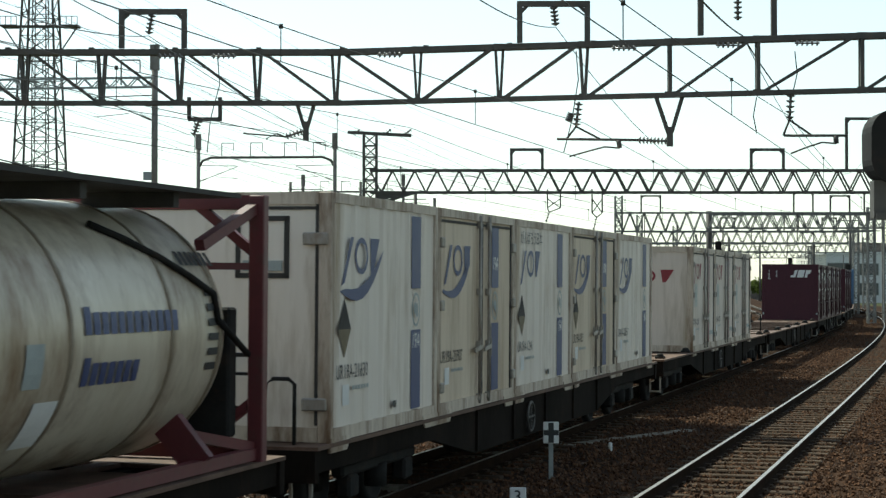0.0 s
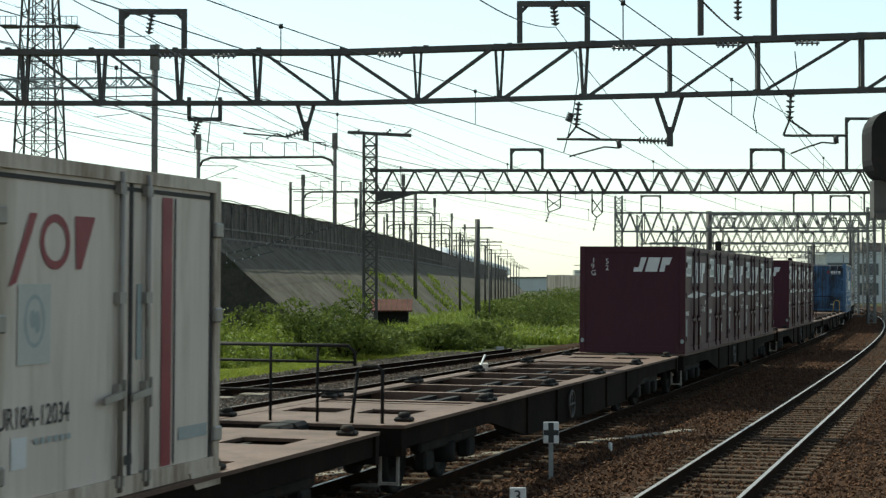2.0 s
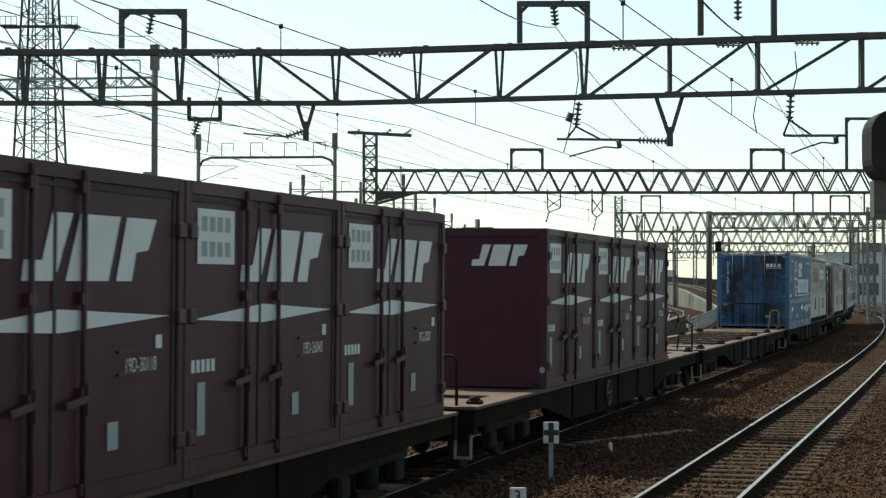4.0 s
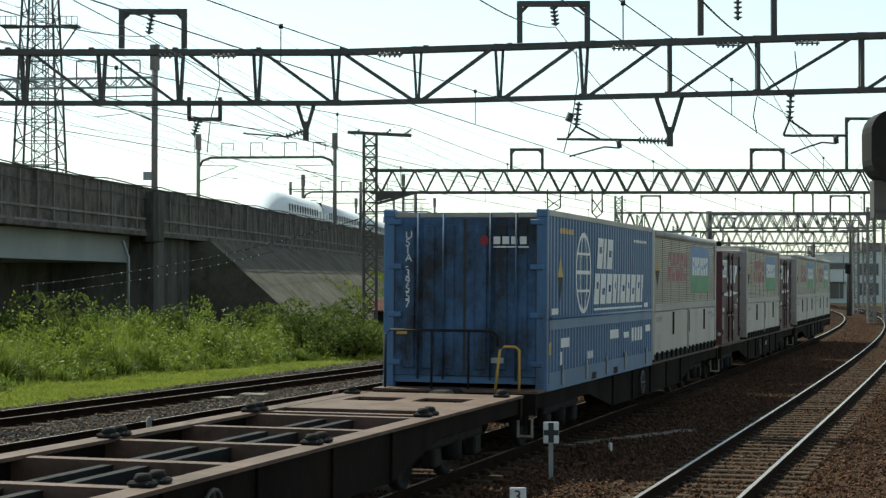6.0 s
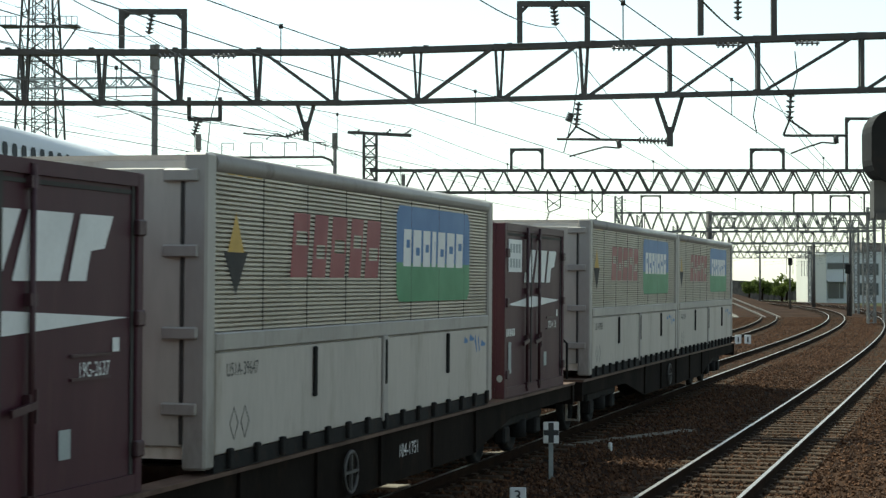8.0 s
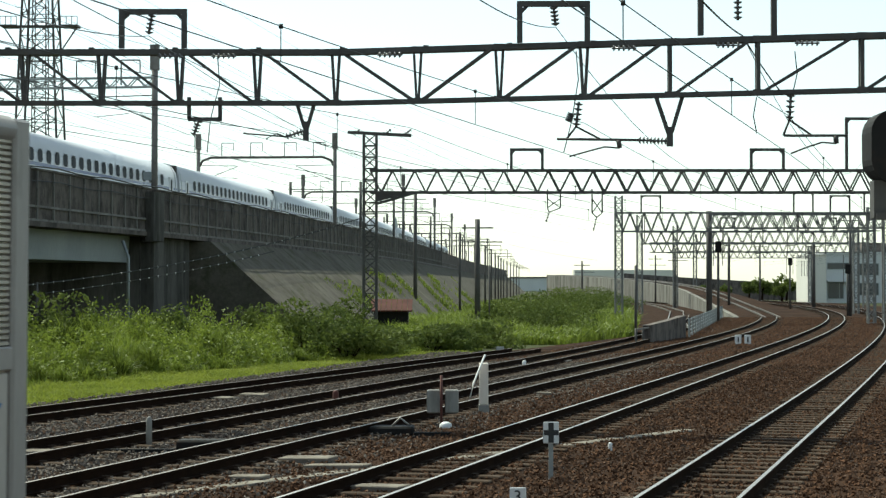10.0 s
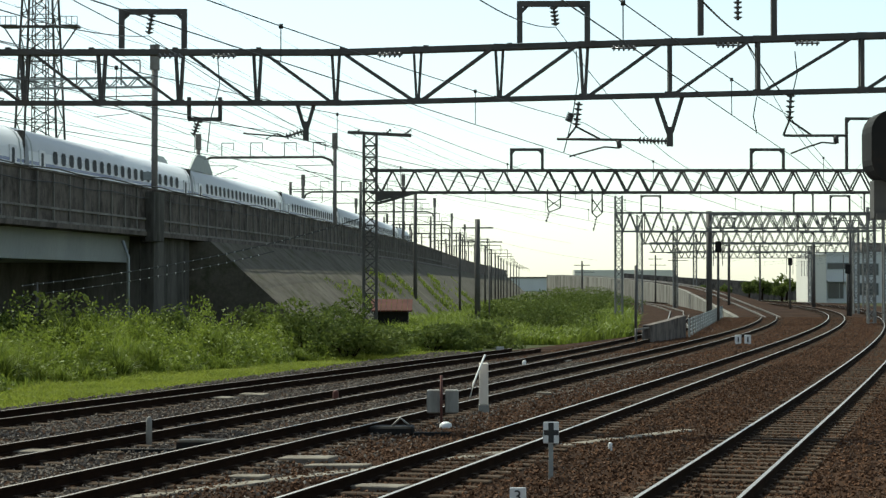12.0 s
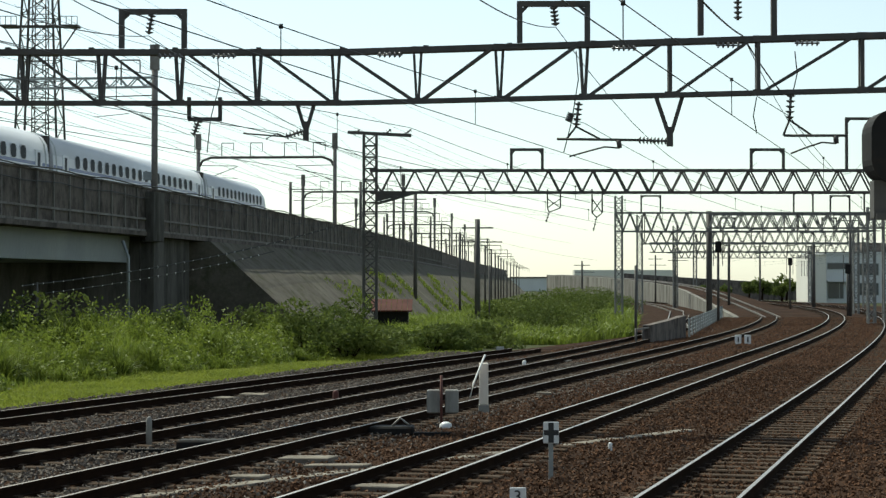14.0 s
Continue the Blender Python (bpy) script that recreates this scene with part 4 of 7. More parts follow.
def dry(u, words, front=False, panel=True):
    """Maroon twelve-foot container."""
    L, H = 3.715, 2.31
    c = thing("container", "maroon steel freight container with white logo and stripe", "container", group="freight containers")
    shell(c, L, H, RED, W=1.165)
    side_doors(c, L, H, REDROD, X=1.14, at=(0.34, 0.54), seam=0.44)
    X, z0 = 1.1435, BASE
    a, b, h = 1.35, z0 + 1.52, 0.46
    pennant(c, PALE, X, a - 0.1, b, 1.75, h)
    decal("stripe", c, PALE, X, [(0.2, z0 + 1.22), (1.7, z0 + 1.17), (3.5, z0 + 1.26), (1.7, z0 + 1.33)])
    if panel:
        decal("placard", c, PALE, X, [(0.28, z0 + 1.66), (1.05, z0 + 1.66), (1.05, z0 + 2.1), (0.28, z0 + 2.1)])
        decal("small_print", c, GREYD, X + 0.002, [[(0.36 + 0.16 * (i % 4), z0 + 1.72 + 0.2 * (i // 4)), (0.47 + 0.16 * (i % 4), z0 + 1.72 + 0.2 * (i // 4)), (0.47 + 0.16 * (i % 4), z0 + 1.84 + 0.2 * (i // 4)), (0.36 + 0.16 * (i % 4), z0 + 1.84 + 0.2 * (i // 4))] for i in range(8)])
    lettering(c, words, 0.15, X, 2.72, z0 + 0.86, PALE, wide=0.8)
    decal("sticker", c, PALE, X, [(3.25, z0 + 1.02), (3.36, z0 + 1.02), (3.36, z0 + 1.12), (3.25, z0 + 1.12)])
    decal("sticker", c, GREYD, X, [[(0.3, z0 + 0.3), (0.46, z0 + 0.3), (0.46, z0 + 0.72), (0.3, z0 + 0.72)], [(2.45, z0 + 0.32), (2.62, z0 + 0.32), (2.62, z0 + 0.52), (2.45, z0 + 0.52)]])
    decal("small_print", c, PALE, X, [[(0.18 + 0.1 * i, z0 + 0.8), (0.25 + 0.1 * i, z0 + 0.8), (0.25 + 0.1 * i, z0 + 0.9), (0.18 + 0.1 * i, z0 + 0.9)] for i in range(5)])
    for z in (0.42, 0.5):
        solid("tie_bar", c, REDROD, (1.135, 2.6, z0 + z * 2, 1.155, 3.2, z0 + z * 2 + 0.02))
    # front
    a, b, h = 0.1, z0 + 1.76, 0.27
    pennant(c, PALE, 0.022, a - 0.05, b, 0.72, h + 0.04, "front")
    if front:
        for ch, x, z in (("1", -0.9, 2.23), ("9", -0.92, 2.1), ("G", -0.92, 1.96), ("5", -0.6, 2.21), ("2", -0.6, 2.07)):
            lettering(c, ch, 0.16, 0.021, x, z0 + z - 0.28, PALE, "front")
    for x in (-1.1, 1.1):
        decal("reflector", c, GREYD, -0.003, disc(x, z0 + 0.25, 0.04, 0.05, 10), "front")
    moving.append((c, u, u + L))


for i in range(5):
    dry(3 * PITCH + 3.74 * i, ("19G-17305", "V19B-1152", "19D-30118", "19D-26040", "19G-2087")[i], i == 0)
for i in (1, 2, 3):
    dry(4 * PITCH + 3.74 * i, ("V19C-1407", "V19B-951", "V19C-3626")[i - 1])
dry(7 * PITCH - 0.25, "19G-2637", panel=True)
dry(7 * PITCH + 14.6, "19D-41126")


def eco(u):
    """Blue 31-foot container with ribbed walls."""
    L, H, W = 9.2, 2.52, 1.23
    c = thing("container", "blue ribbed 31-foot container with white globe and wordmark", "container", group="freight containers")
    z0, z1 = BASE + 0.05, BASE + 0.05 + H
    solid("body", c, BLUE, (-W + 0.05, 0.06, z0, W - 0.05, L - 0.03, z1 - 0.04))
    for x in (-W, W - 0.16):
        for y in (0, L - 0.14):
            solid("corner_post", c, BLUE, (x, y, z0 - 0.1, x + 0.16, y + 0.14, z1), bevel=0.012)
            for z in (z0 - 0.1, z1 - 0.11):
                solid("corner_casting", c, BLUE, (x - 0.005, y - 0.01, z, x + 0.165, y + 0.15, z + 0.12), bevel=0.015)
    solid("top_rail", c, ALU, (W - 0.07, 0.14, z1 - 0.08, W + 0.002, L - 0.14, z1 - 0.001), (-W, 0.14, z1 - 0.08, -W + 0.07, L - 0.14, z1 - 0.001))
    solid("bottom_rail", c, BLUE, (W - 0.06, 0.14, z0 - 0.1, W + 0.003, L - 0.14, z0 + 0.16), (-W, 0.14, z0 - 0.1, -W + 0.06, L - 0.14, z0 + 0.16))
    solid("mid_rail", c, BLUE, (W - 0.05, 0.14, z0 + 0.78, W + 0.006, L - 0.14, z0 + 0.95))
    rod("flap_hinge", c, BLUE, [(W + 0.01, 0.2, z0 + 0.95), (W + 0.01, L - 0.2, z0 + 0.95)], 0.022)
    for za, zb_, nm in ((0.95, H - 0.08, "upper_wall"), (0.16, 0.78, "lower_flap")):
        bm = bmesh.new()
        n = 40
        d = (L - 0.32) / n
        for i in range(n):
            y, x = 0.16 + d * i, W - 0.05
            vs = [(x, y), (x, y + d * 0.3), (x + 0.04, y + d * 0.45), (x + 0.04, y + d * 0.85), (x, y + d)]
            lo = [bm.verts.new((a, b, z0 + za)) for a, b in vs]
            hi = [bm.verts.new((a, b, z0 + zb_)) for a, b in vs]
            for j in range(4):
                bm.faces.new((lo[j], lo[j + 1], hi[j + 1], hi[j]))
        bmesh.ops.remove_doubles(bm, verts=bm.verts[:], dist=0.0005)
        part(nm, bm, BLUE, c)
    X = W - 0.007
    for a, b, ws in ((3.72, 1.7, (0.46, 0.2, 0.46)), (3.48, 1.12, (0.42, 0.44, 0.46)), (5.1, 1.12, (0.34, 0.2, 0.44, 0.36, 0.44)), (7.4, 1.12, (0.4, 0.18))):
        blocks(c, "wordmark", PALE, X, a, z0 + b, 0.5, ws, 0.1, 0.2, 0.16)
    decal("underline", c, PALE, X, [(3.5, z0 + 1.02), (8.1, z0 + 1.02), (8.1, z0 + 1.055), (3.5, z0 + 1.055)])
    decal("globe", c, PALE, X, ring(2.65, z0 + 1.62, 0.6, 0.64, 0.07, 24) + [[(2.1, z0 + 1.6), (3.2, z0 + 1.6), (3.2, z0 + 1.66), (2.1, z0 + 1.66)], [(2.2, z0 + 1.9), (3.1, z0 + 1.9), (3.1, z0 + 1.94), (2.2, z0 + 1.94)], [(2.2, z0 + 1.32), (3.1, z0 + 1.32), (3.1, z0 + 1.36), (2.2, z0 + 1.36)]] + ring(2.65, z0 + 1.62, 0.28, 0.62, 0.05, 20))
    decal("placard", c, YELLOW, X, [(0.75, z0 + 1.55), (0.93, z0 + 1.85), (1.12, z0 + 1.55)])
    decal("placard", c, SEAL, X, [(0.75, z0 + 1.55), (1.12, z0 + 1.55), (0.93, z0 + 1.22)])
    decal("sticker", c, PALE, X, [[(a, z0 + b), (a + w, z0 + b), (a + w, z0 + b + h), (a, z0 + b + h)] for a, b, w, h in ((0.35, 0.78 + 0.22, 0.45, 0.09), (1.0, 0.5, 0.6, 0.14), (4.9, 0.52, 0.8, 0.15), (6.2, 0.5, 0.5, 0.1), (8.3, 0.66 + 0.36, 0.4, 0.08), (8.45, 0.56, 0.55, 0.12), (0.95, 0.24, 0.14, 0.2))])
    decal("small_print", c, PALE, X, [[(7.0 + 0.3 * i, z0 + 0.42), (7.2 + 0.3 * i, z0 + 0.42), (7.2 + 0.3 * i, z0 + 0.66), (7.0 + 0.3 * i, z0 + 0.66)] for i in range(4)] + [[(3.0 + 0.12 * i, z0 + 0.26), (3.09 + 0.12 * i, z0 + 0.26), (3.09 + 0.12 * i, z0 + 0.38), (3.0 + 0.12 * i, z0 + 0.38)] for i in range(4)] + [[(7.2 + 0.15 * i, z0 + 2.2), (7.3 + 0.15 * i, z0 + 2.2), (7.3 + 0.15 * i, z0 + 2.25), (7.2 + 0.15 * i, z0 + 2.25)] for i in range(9)])
    decal("sticker", c, YELLOW, X, [[(0.9 + 0.2 * i, z0 + 2.2), (1.05 + 0.2 * i, z0 + 2.2), (1.05 + 0.2 * i, z0 + 2.28), (0.9 + 0.2 * i, z0 + 2.28)] for i in range(5)] + [[(0.2, z0 + 0.42), (0.34, z0 + 0.42), (0.34, z0 + 0.6), (0.2, z0 + 0.6)]])
    for y in (1.0, 2.8, 4.5, 6.2, 8.4):
        solid("flap_lock", c, RODS, (W, y, z0 - 0.05, W + 0.03, y + 0.07, z0 + 0.25), bevel=0.01, label="rusty steel flap lock")
    for y in (3.3, 5.2):
        solid("fork_pocket", c, BLACK, (W - 0.02, y, z0 - 0.08, W + 0.006, y + 0.36, z0 + 0.03))
    # front doors
    for x0, x1 in ((-1.08, -0.01), (0.01, 1.08)):
        d = solid("door", c, BLUEDOOR, (x0, 0.02, z0 + 0.1, x1, 0.06, z1 - 0.12), bevel=0.01)
        for k in (0.22, 0.5, 0.78):
            xx = x0 + (x1 - x0) * k
            solid("door_rib", d, BLUEDOOR, (xx - 0.09, -0.005, z0 + 0.2, xx + 0.09, 0.022, z1 - 0.22), bevel=0.012)
        for k in (0.36, 0.72):
            xx = x0 + (x1 - x0) * k
            rod("lock_rod", d, BLUEDOOR, [(xx, -0.02, z0 + 0.05), (xx, -0.02, z1 - 0.06)], 0.018)
    solid("door_seal", c, SEAL, (-0.02, 0.012, z0 + 0.1, 0.02, 0.022, z1 - 0.13), (-1.1, 0.01, z0 + 0.1, -1.06, 0.024, z1 - 0.13), (1.06, 0.01, z0 + 0.1, 1.1, 0.024, z1 - 0.13))
    for z in (0.25, 0.95, 1.65, 2.3):
        for x in (-1.16, 0.98):
            solid("hinge", c, BLUE, (x, -0.025, z0 + z, x + 0.2, 0.02, z0 + z + 0.08), bevel=0.012)
    solid("header", c, ALU, (-1.08, 0.03, z1 - 0.11, 1.08, 0.07, z1 - 0.05))
    for i, ch in enumerate("U51A-39557"):
        lettering(c, ch, 0.16, -0.008, -0.9, z0 + 2.1 - 0.112 * i, PALE, "front")
    decal("sticker", c, CRIMSON, -0.022, disc(0.3, z0 + 2.07, 0.07, 0.08, 12), "front")
    decal("wordmark", c, PALE, -0.022, [[(0.44 + 0.13 * i, z0 + 2.02), (0.54 + 0.13 * i, z0 + 2.02), (0.54 + 0.13 * i, z0 + 2.13), (0.44 + 0.13 * i, z0 + 2.13)] for i in range(4)] + [[(0.44, z0 + 1.97), (0.96, z0 + 1.97), (0.96, z0 + 1.99), (0.44, z0 + 1.99)]], "front")
    decal("sticker", c, YELLOW, -0.023, [[(-1.02, z0 + 0.7), (-0.86, z0 + 0.7), (-0.86, z0 + 0.78), (-1.02, z0 + 0.78)]], "front")
    decal("sticker", c, GREYD, -0.023, [[(0.4, z0 + 0.3), (0.6, z0 + 0.3), (0.6, z0 + 0.38), (0.4, z0 + 0.38)]], "front")
    moving.append((c, u, u + L))


def wing(u, words, mark=True):
    """Grey wing-side 31-foot container: ribbed upper wall, white flaps below."""
    L, H, W = 9.2, 2.43, 1.23
    c = thing("container", "pale grey wing-side container with blue and green placard", "container", group="freight containers")
    z0, z1 = BASE + 0.11, BASE + 0.11 + H
    solid("body", c, WHITE, (-W + 0.05, 0.06, z0, W - 0.06, L - 0.03, z1 - 0.06))
    for x in (-W, W - 0.2):
        for y in (0, L - 0.2):
            solid("corner_post", c, ALU, (x, y, z0 - 0.08, x + 0.2, y + 0.2, z1), bevel=0.02)
    bm = bmesh.new()
    tube(bm, [(W - 0.07, 0.2, z1 - 0.07), (W - 0.07, L - 0.2, z1 - 0.07)], 0.085, 10)
    box(bm, -W + 0.05, 0.2, z1 - 0.07, W - 0.07, L - 0.2, z1 - 0.005)
    part("roof", bm, ALU, c)
    za, zb_ = z0 + 1.0, z1 - 0.13
    bm = bmesh.new()
    n = 34
    d = (zb_ - za) / n
    for i in range(n):
        z, x = za + d * i, W - 0.06
        pr = [(x, z), (x + 0.03, z + d * 0.25), (x + 0.03, z + d * 0.75), (x, z + d)]
        A = [bm.verts.new((a, 0.2, b)) for a, b in pr]
        B = [bm.verts.new((a, L - 0.2, b)) for a, b in pr]
        for j in range(3):
            bm.faces.new((A[j], B[j], B[j + 1], A[j + 1]))
    bmesh.ops.remove_doubles(bm, verts=bm.verts[:], dist=0.0005)
    part("wing_panel", bm, BEIGE, c, "pale horizontally ribbed wall")
    for i in range(1, 8):
        y = 0.2 + (L - 0.4) * i / 8
        solid("panel_seam", c, SEAL, (W - 0.034, y - 0.008, za, W - 0.028, y + 0.008, zb_))
    solid("mid_rail", c, ALU, (W - 0.06, 0.2, z0 + 0.85, W + 0.004, L - 0.2, z0 + 1.0), bevel=0.012)
    for y0, y1 in ((0.24, 4.6), (4.8, L - 0.24)):
        solid("flap", c, FLAP, (W - 0.06, y0, z0 + 0.02, W - 0.01, y1, z0 + 0.84), bevel=0.01, label="white painted drop flap")
    solid("centre_post", c, ALU, (W - 0.06, 4.62, z0 - 0.02, W + 0.012, 4.78, z0 + 0.86), bevel=0.012)
    for y in (2.55, 4.7, 7.1):
        solid("flap_handle", c, BLACK, (W - 0.012, y - 0.035, z0 + 0.36, W + 0.02, y + 0.035, z0 + 0.82), bevel=0.01)
    for i in range(15):
        y = 0.5 + i * 0.6
        solid("toggle", c, BLACK, (W - 0.01, y - 0.045, z0 - 0.1, W + 0.035, y + 0.045, z0 + 0.06), bevel=0.01)
    solid("bottom_rail", c, BLACK, (W - 0.08, 0.2, z0 - 0.12, W - 0.005, L - 0.2, z0 + 0.015))
    X = W - 0.028
    lettering(c, words, 0.16, W - 0.008, 0.45, z0 + 0.64, INK, wide=0.85)
    decal("sticker", c, INK, W - 0.008, ring(0.62, z0 + 0.25, 0.1, 0.14, 0.02, 4) + ring(0.86, z0 + 0.25, 0.1, 0.14, 0.02, 4))
    if mark:
        a0, a1 = 5.15, 8.15
        zc = z0 + 1.62
        o = 0.1
        decal("placard", c, SKYBLUE, X, [(a0, zc), (a1, zc), (a1, z0 + 2.13), (a1 - o, z0 + 2.23), (a0 + o, z0 + 2.23), (a0, z0 + 2.13)])
        decal("placard", c, GREEN, X, [(a0, zc), (a0, z0 + 1.3), (a0 + o, z0 + 1.2), (a1 - o, z0 + 1.2), (a1, z0 + 1.3), (a1, zc)])
        blocks(c, "wordmark", PALE, X + 0.003, a0 + 0.24, z0 + 1.58, 0.4, (0.28, 0.3, 0.28, 0.16, 0.3, 0.32, 0.3), 0.08, 0.05, 0.1)
        blocks(c, "wordmark", CRIMSON, X, 1.95, z0 + 1.45, 0.58, (0.44, 0.38, 0.44, 0.38, 0.44), 0.12, 0.16, 0.1)
        decal("placard", c, YELLOW, X, [(0.5, z0 + 1.65), (0.68, z0 + 1.98), (0.86, z0 + 1.65)])
        decal("placard", c, SEAL, X, [(0.42, z0 + 1.65), (0.94, z0 + 1.65), (0.68, z0 + 1.3)])
        decal("small_print", c, YELLOW, X, [[(0.5 + 0.2 * i, z0 + 2.28), (0.65 + 0.2 * i, z0 + 2.28), (0.65 + 0.2 * i, z0 + 2.38), (0.5 + 0.2 * i, z0 + 2.38)] for i in range(4)])
    for i, (p, q) in enumerate((((0, 0.18), (0.16, 0.18)), ((0.25, 0.2), (0.45, 0.2)), ((0.5, 0.2), (0.6, 0.05)), ((0.66, 0.2), (0.72, 0.05)), ((0.8, 0.12), (1.0, 0.12)))):
        decal("small_print", c, SKYBLUE, W - 0.008, [(7.85 + p[0], z0 + 0.5 + p[1]), (7.85 + q[0], z0 + 0.5 + q[1]), (7.88 + q[0], z0 + 0.53 + q[1]), (7.88 + p[0], z0 + 0.58 + p[1])])
    # front door leaf
    d = solid("end_door", c, FLAP, (-1.02, 0.02, z0 + 0.1, 1.02, 0.065, z1 - 0.12), bevel=0.01)
    solid("door_seal", d, SEAL, (1.0, 0.012, z0 + 0.12, 1.03, 0.022, z1 - 0.14), (-0.02, 0.012, z0 + 0.12, 0.02, 0.022, z1 - 0.14))
    for z in (0.35, 0.95, 1.6, 2.2):
        solid("hinge", c, ALU, (0.86, -0.03, z0 + z, 1.16, 0.02, z0 + z + 0.1), bevel=0.012)
    decal("placard", c, SKYBLUE, 0.016, [(0.2, z0 + 1.55), (0.62, z0 + 1.55), (0.6, z0 + 1.98), (0.3, z0 + 2.02), (0.2, z0 + 1.9)], "front")
    decal("placard", c, GREEN, 0.016, [(0.2, z0 + 1.3), (0.62, z0 + 1.3), (0.62, z0 + 1.55), (0.2, z0 + 1.55)], "front")
    moving.append((c, u, u + L))


eco(6 * PITCH + 0.1)
wing(6 * PITCH + 9.36, "U51A-39692")
wing(7 * PITCH + 4.48, "U51A-39647")
wing(8 * PITCH - 0.4, "U51A-39650", mark=True)
wing(8 * PITCH + 8.86, "U51A-39640")


def tank(u):
    L = 6.06
    c = thing("tank_container", "stained cream tank container in a dark red steel frame", "tank container", group="freight containers")
    z0, z1, cz = BASE, BASE + 2.26, BASE + 1.1
    bm = bmesh.new()
    lathe(bm, [(0.05, 0.32), (0.55, 0.38), (0.88, 0.52), (1.02, 0.72), (1.05, 0.85), (1.05, 5.42), (1.02, 5.56), (0.88, 5.72), (0.55, 5.84), (0.05, 5.88)], 48, (0, 0, cz), "y")
    barrel = part("barrel", bm, TANKW, c)
    for y in (0.95, 2.75, 4.45, 5.4):
        bm = bmesh.new()
        lathe(bm, [(1.048, y - 0.025), (1.06, y - 0.025), (1.06, y + 0.025), (1.048, y + 0.025)], 40, (0, 0, cz), "y")
        part("hoop", bm, HOOP, barrel, "thin stained cladding band")
    for y in (0.06, L - 0.06):
        for x in (-1.15, 1.15):
            solid("corner_post", c, TANKRED, (x - 0.07, y - 0.06, z0 - 0.05, x + 0.07, y + 0.06, z1), bevel=0.01)
        for z in (z0 + 0.06, z1 - 0.06):
            solid("end_rail", c, TANKRED, (-1.08, y - 0.05, z - 0.06, 1.08, y + 0.05, z + 0.06))
        s = -1 if y > 1 else 1
        for x in (-1.12, 1.12):
            for p, q, w in (((x, y, z1 - 0.1), (x * 0.92, y + s * 1.0, z1 - 0.45), 0.09), ((x, y, z0 + 0.1), (x * 0.8, y + s * 1.1, z0 + 0.3), 0.09), ((x, y, z1 - 0.5), (x * 0.5, y, z1 - 0.06), 0.08),
                            ((x, y, z0 + 0.5), (x * 0.5, y, z0 + 0.06), 0.08), ((x, y, cz + 0.55), (x * 0.55, y + s * 0.3, cz + 0.55), 0.06)):
                bm = bmesh.new()
                bar(bm, p, q, w)
                part("brace", bm, TANKRED, c)
    for x in (-1.12, 1.12):
        bm = bmesh.new()
        bar(bm, (x, 0.1, z0 + 0.05), (x, L - 0.1, z0 + 0.05), 0.1)
        part("bottom_rail", bm, TANKRED, c)
        for y in (1.2, 4.85):
            bm = bmesh.new()
            bar(bm, (x, y, z0 + 0.05), (x * 0.75, y, cz - 0.72), 0.1, 0.25)
            part("saddle", bm, TANKRED, c)
    solid("walkway", c, SEAL, (0.15, 0.05, z1 - 0.04, 1.1, L - 0.35, z1 + 0.0), label="dark grating walkway")
    solid("manhole", c, ALU, (-0.35, 2.7, z1 - 0.12, 0.1, 3.2, z1 - 0.02), bevel=0.03)
    for y in (1.2, 3.0, 4.6):
        solid("walkway_bracket", c, SEAL, (0.2, y - 0.05, z1 - 0.16, 1.0, y + 0.05, z1 - 0.04))
    pts = [(1.08 * math.cos(a), 5.3 - 2.6 * max(0, a - 0.3), cz + 1.08 * math.sin(a)) for a in (0.1, 0.3, 0.45, 0.6, 0.75, 0.9)]
    rod("hose", c, BLACK, [(1.1, 5.9, cz - 0.2), *pts], 0.028)
    solid("valve_box", c, BLACK, (0.5, 5.72, cz - 0.9, 1.0, 5.9, cz + 0.2), bevel=0.02)
    # marks on the curved side

    def wrap(name, polys, mat):
        for p in polys:
            bm = bmesh.new()
            (a0, b0), (a1, b1) = (min(q[0] for q in p), min(q[1] for q in p)), (max(q[0] for q in p), max(q[1] for q in p))
            k = max(1, int((b1 - b0) / 0.08))
            for i in range(k):
                v = []
                for a, b in ((a0, b0 + (b1 - b0) * i / k), (a1, b0 + (b1 - b0) * i / k), (a1, b0 + (b1 - b0) * (i + 1) / k), (a0, b0 + (b1 - b0) * (i + 1) / k)):
                    t = math.asin(max(-0.99, min(0.99, (b - cz) / 1.06)))
                    v.append((1.062 * math.cos(t), a + 0.75, b))
                poly(bm, v)
            part(name, bm, mat, barrel)
    wrap("wordmark", [[(2.2 + 0.135 * i, cz + 0.04), (2.3 + 0.135 * i, cz + (0.24 if i == 0 else 0.2))] for i in range(12)] + [[(2.2 + 0.135 * i, cz - 0.32), (2.3 + 0.135 * i, cz - (0.12 if i == 0 else 0.16))] for i in range(7)], NAVY)
    wrap("small_print", [[(4.15 + 0.1 * i, cz + 0.55), (4.22 + 0.1 * i, cz + 0.66)] for i in range(7)] + [[(4.4, cz + 0.3 - 0.12 * i), (4.6, cz + 0.36 - 0.12 * i)] for i in range(6)] + [[(0.3, cz), (0.9, cz + 0.15)]], INK)
    wrap("sticker", [[(1.6, cz - 0.72), (1.95, cz - 0.4)]], PALE)
    wrap("logo", [[(1.35, cz - 0.3), (1.6, cz)]], GREYD)
    moving.append((c, u, u + L))


tank(-7.8)
tank(-14.3)


# ---- high-speed train ----
RAILZ = 5.46


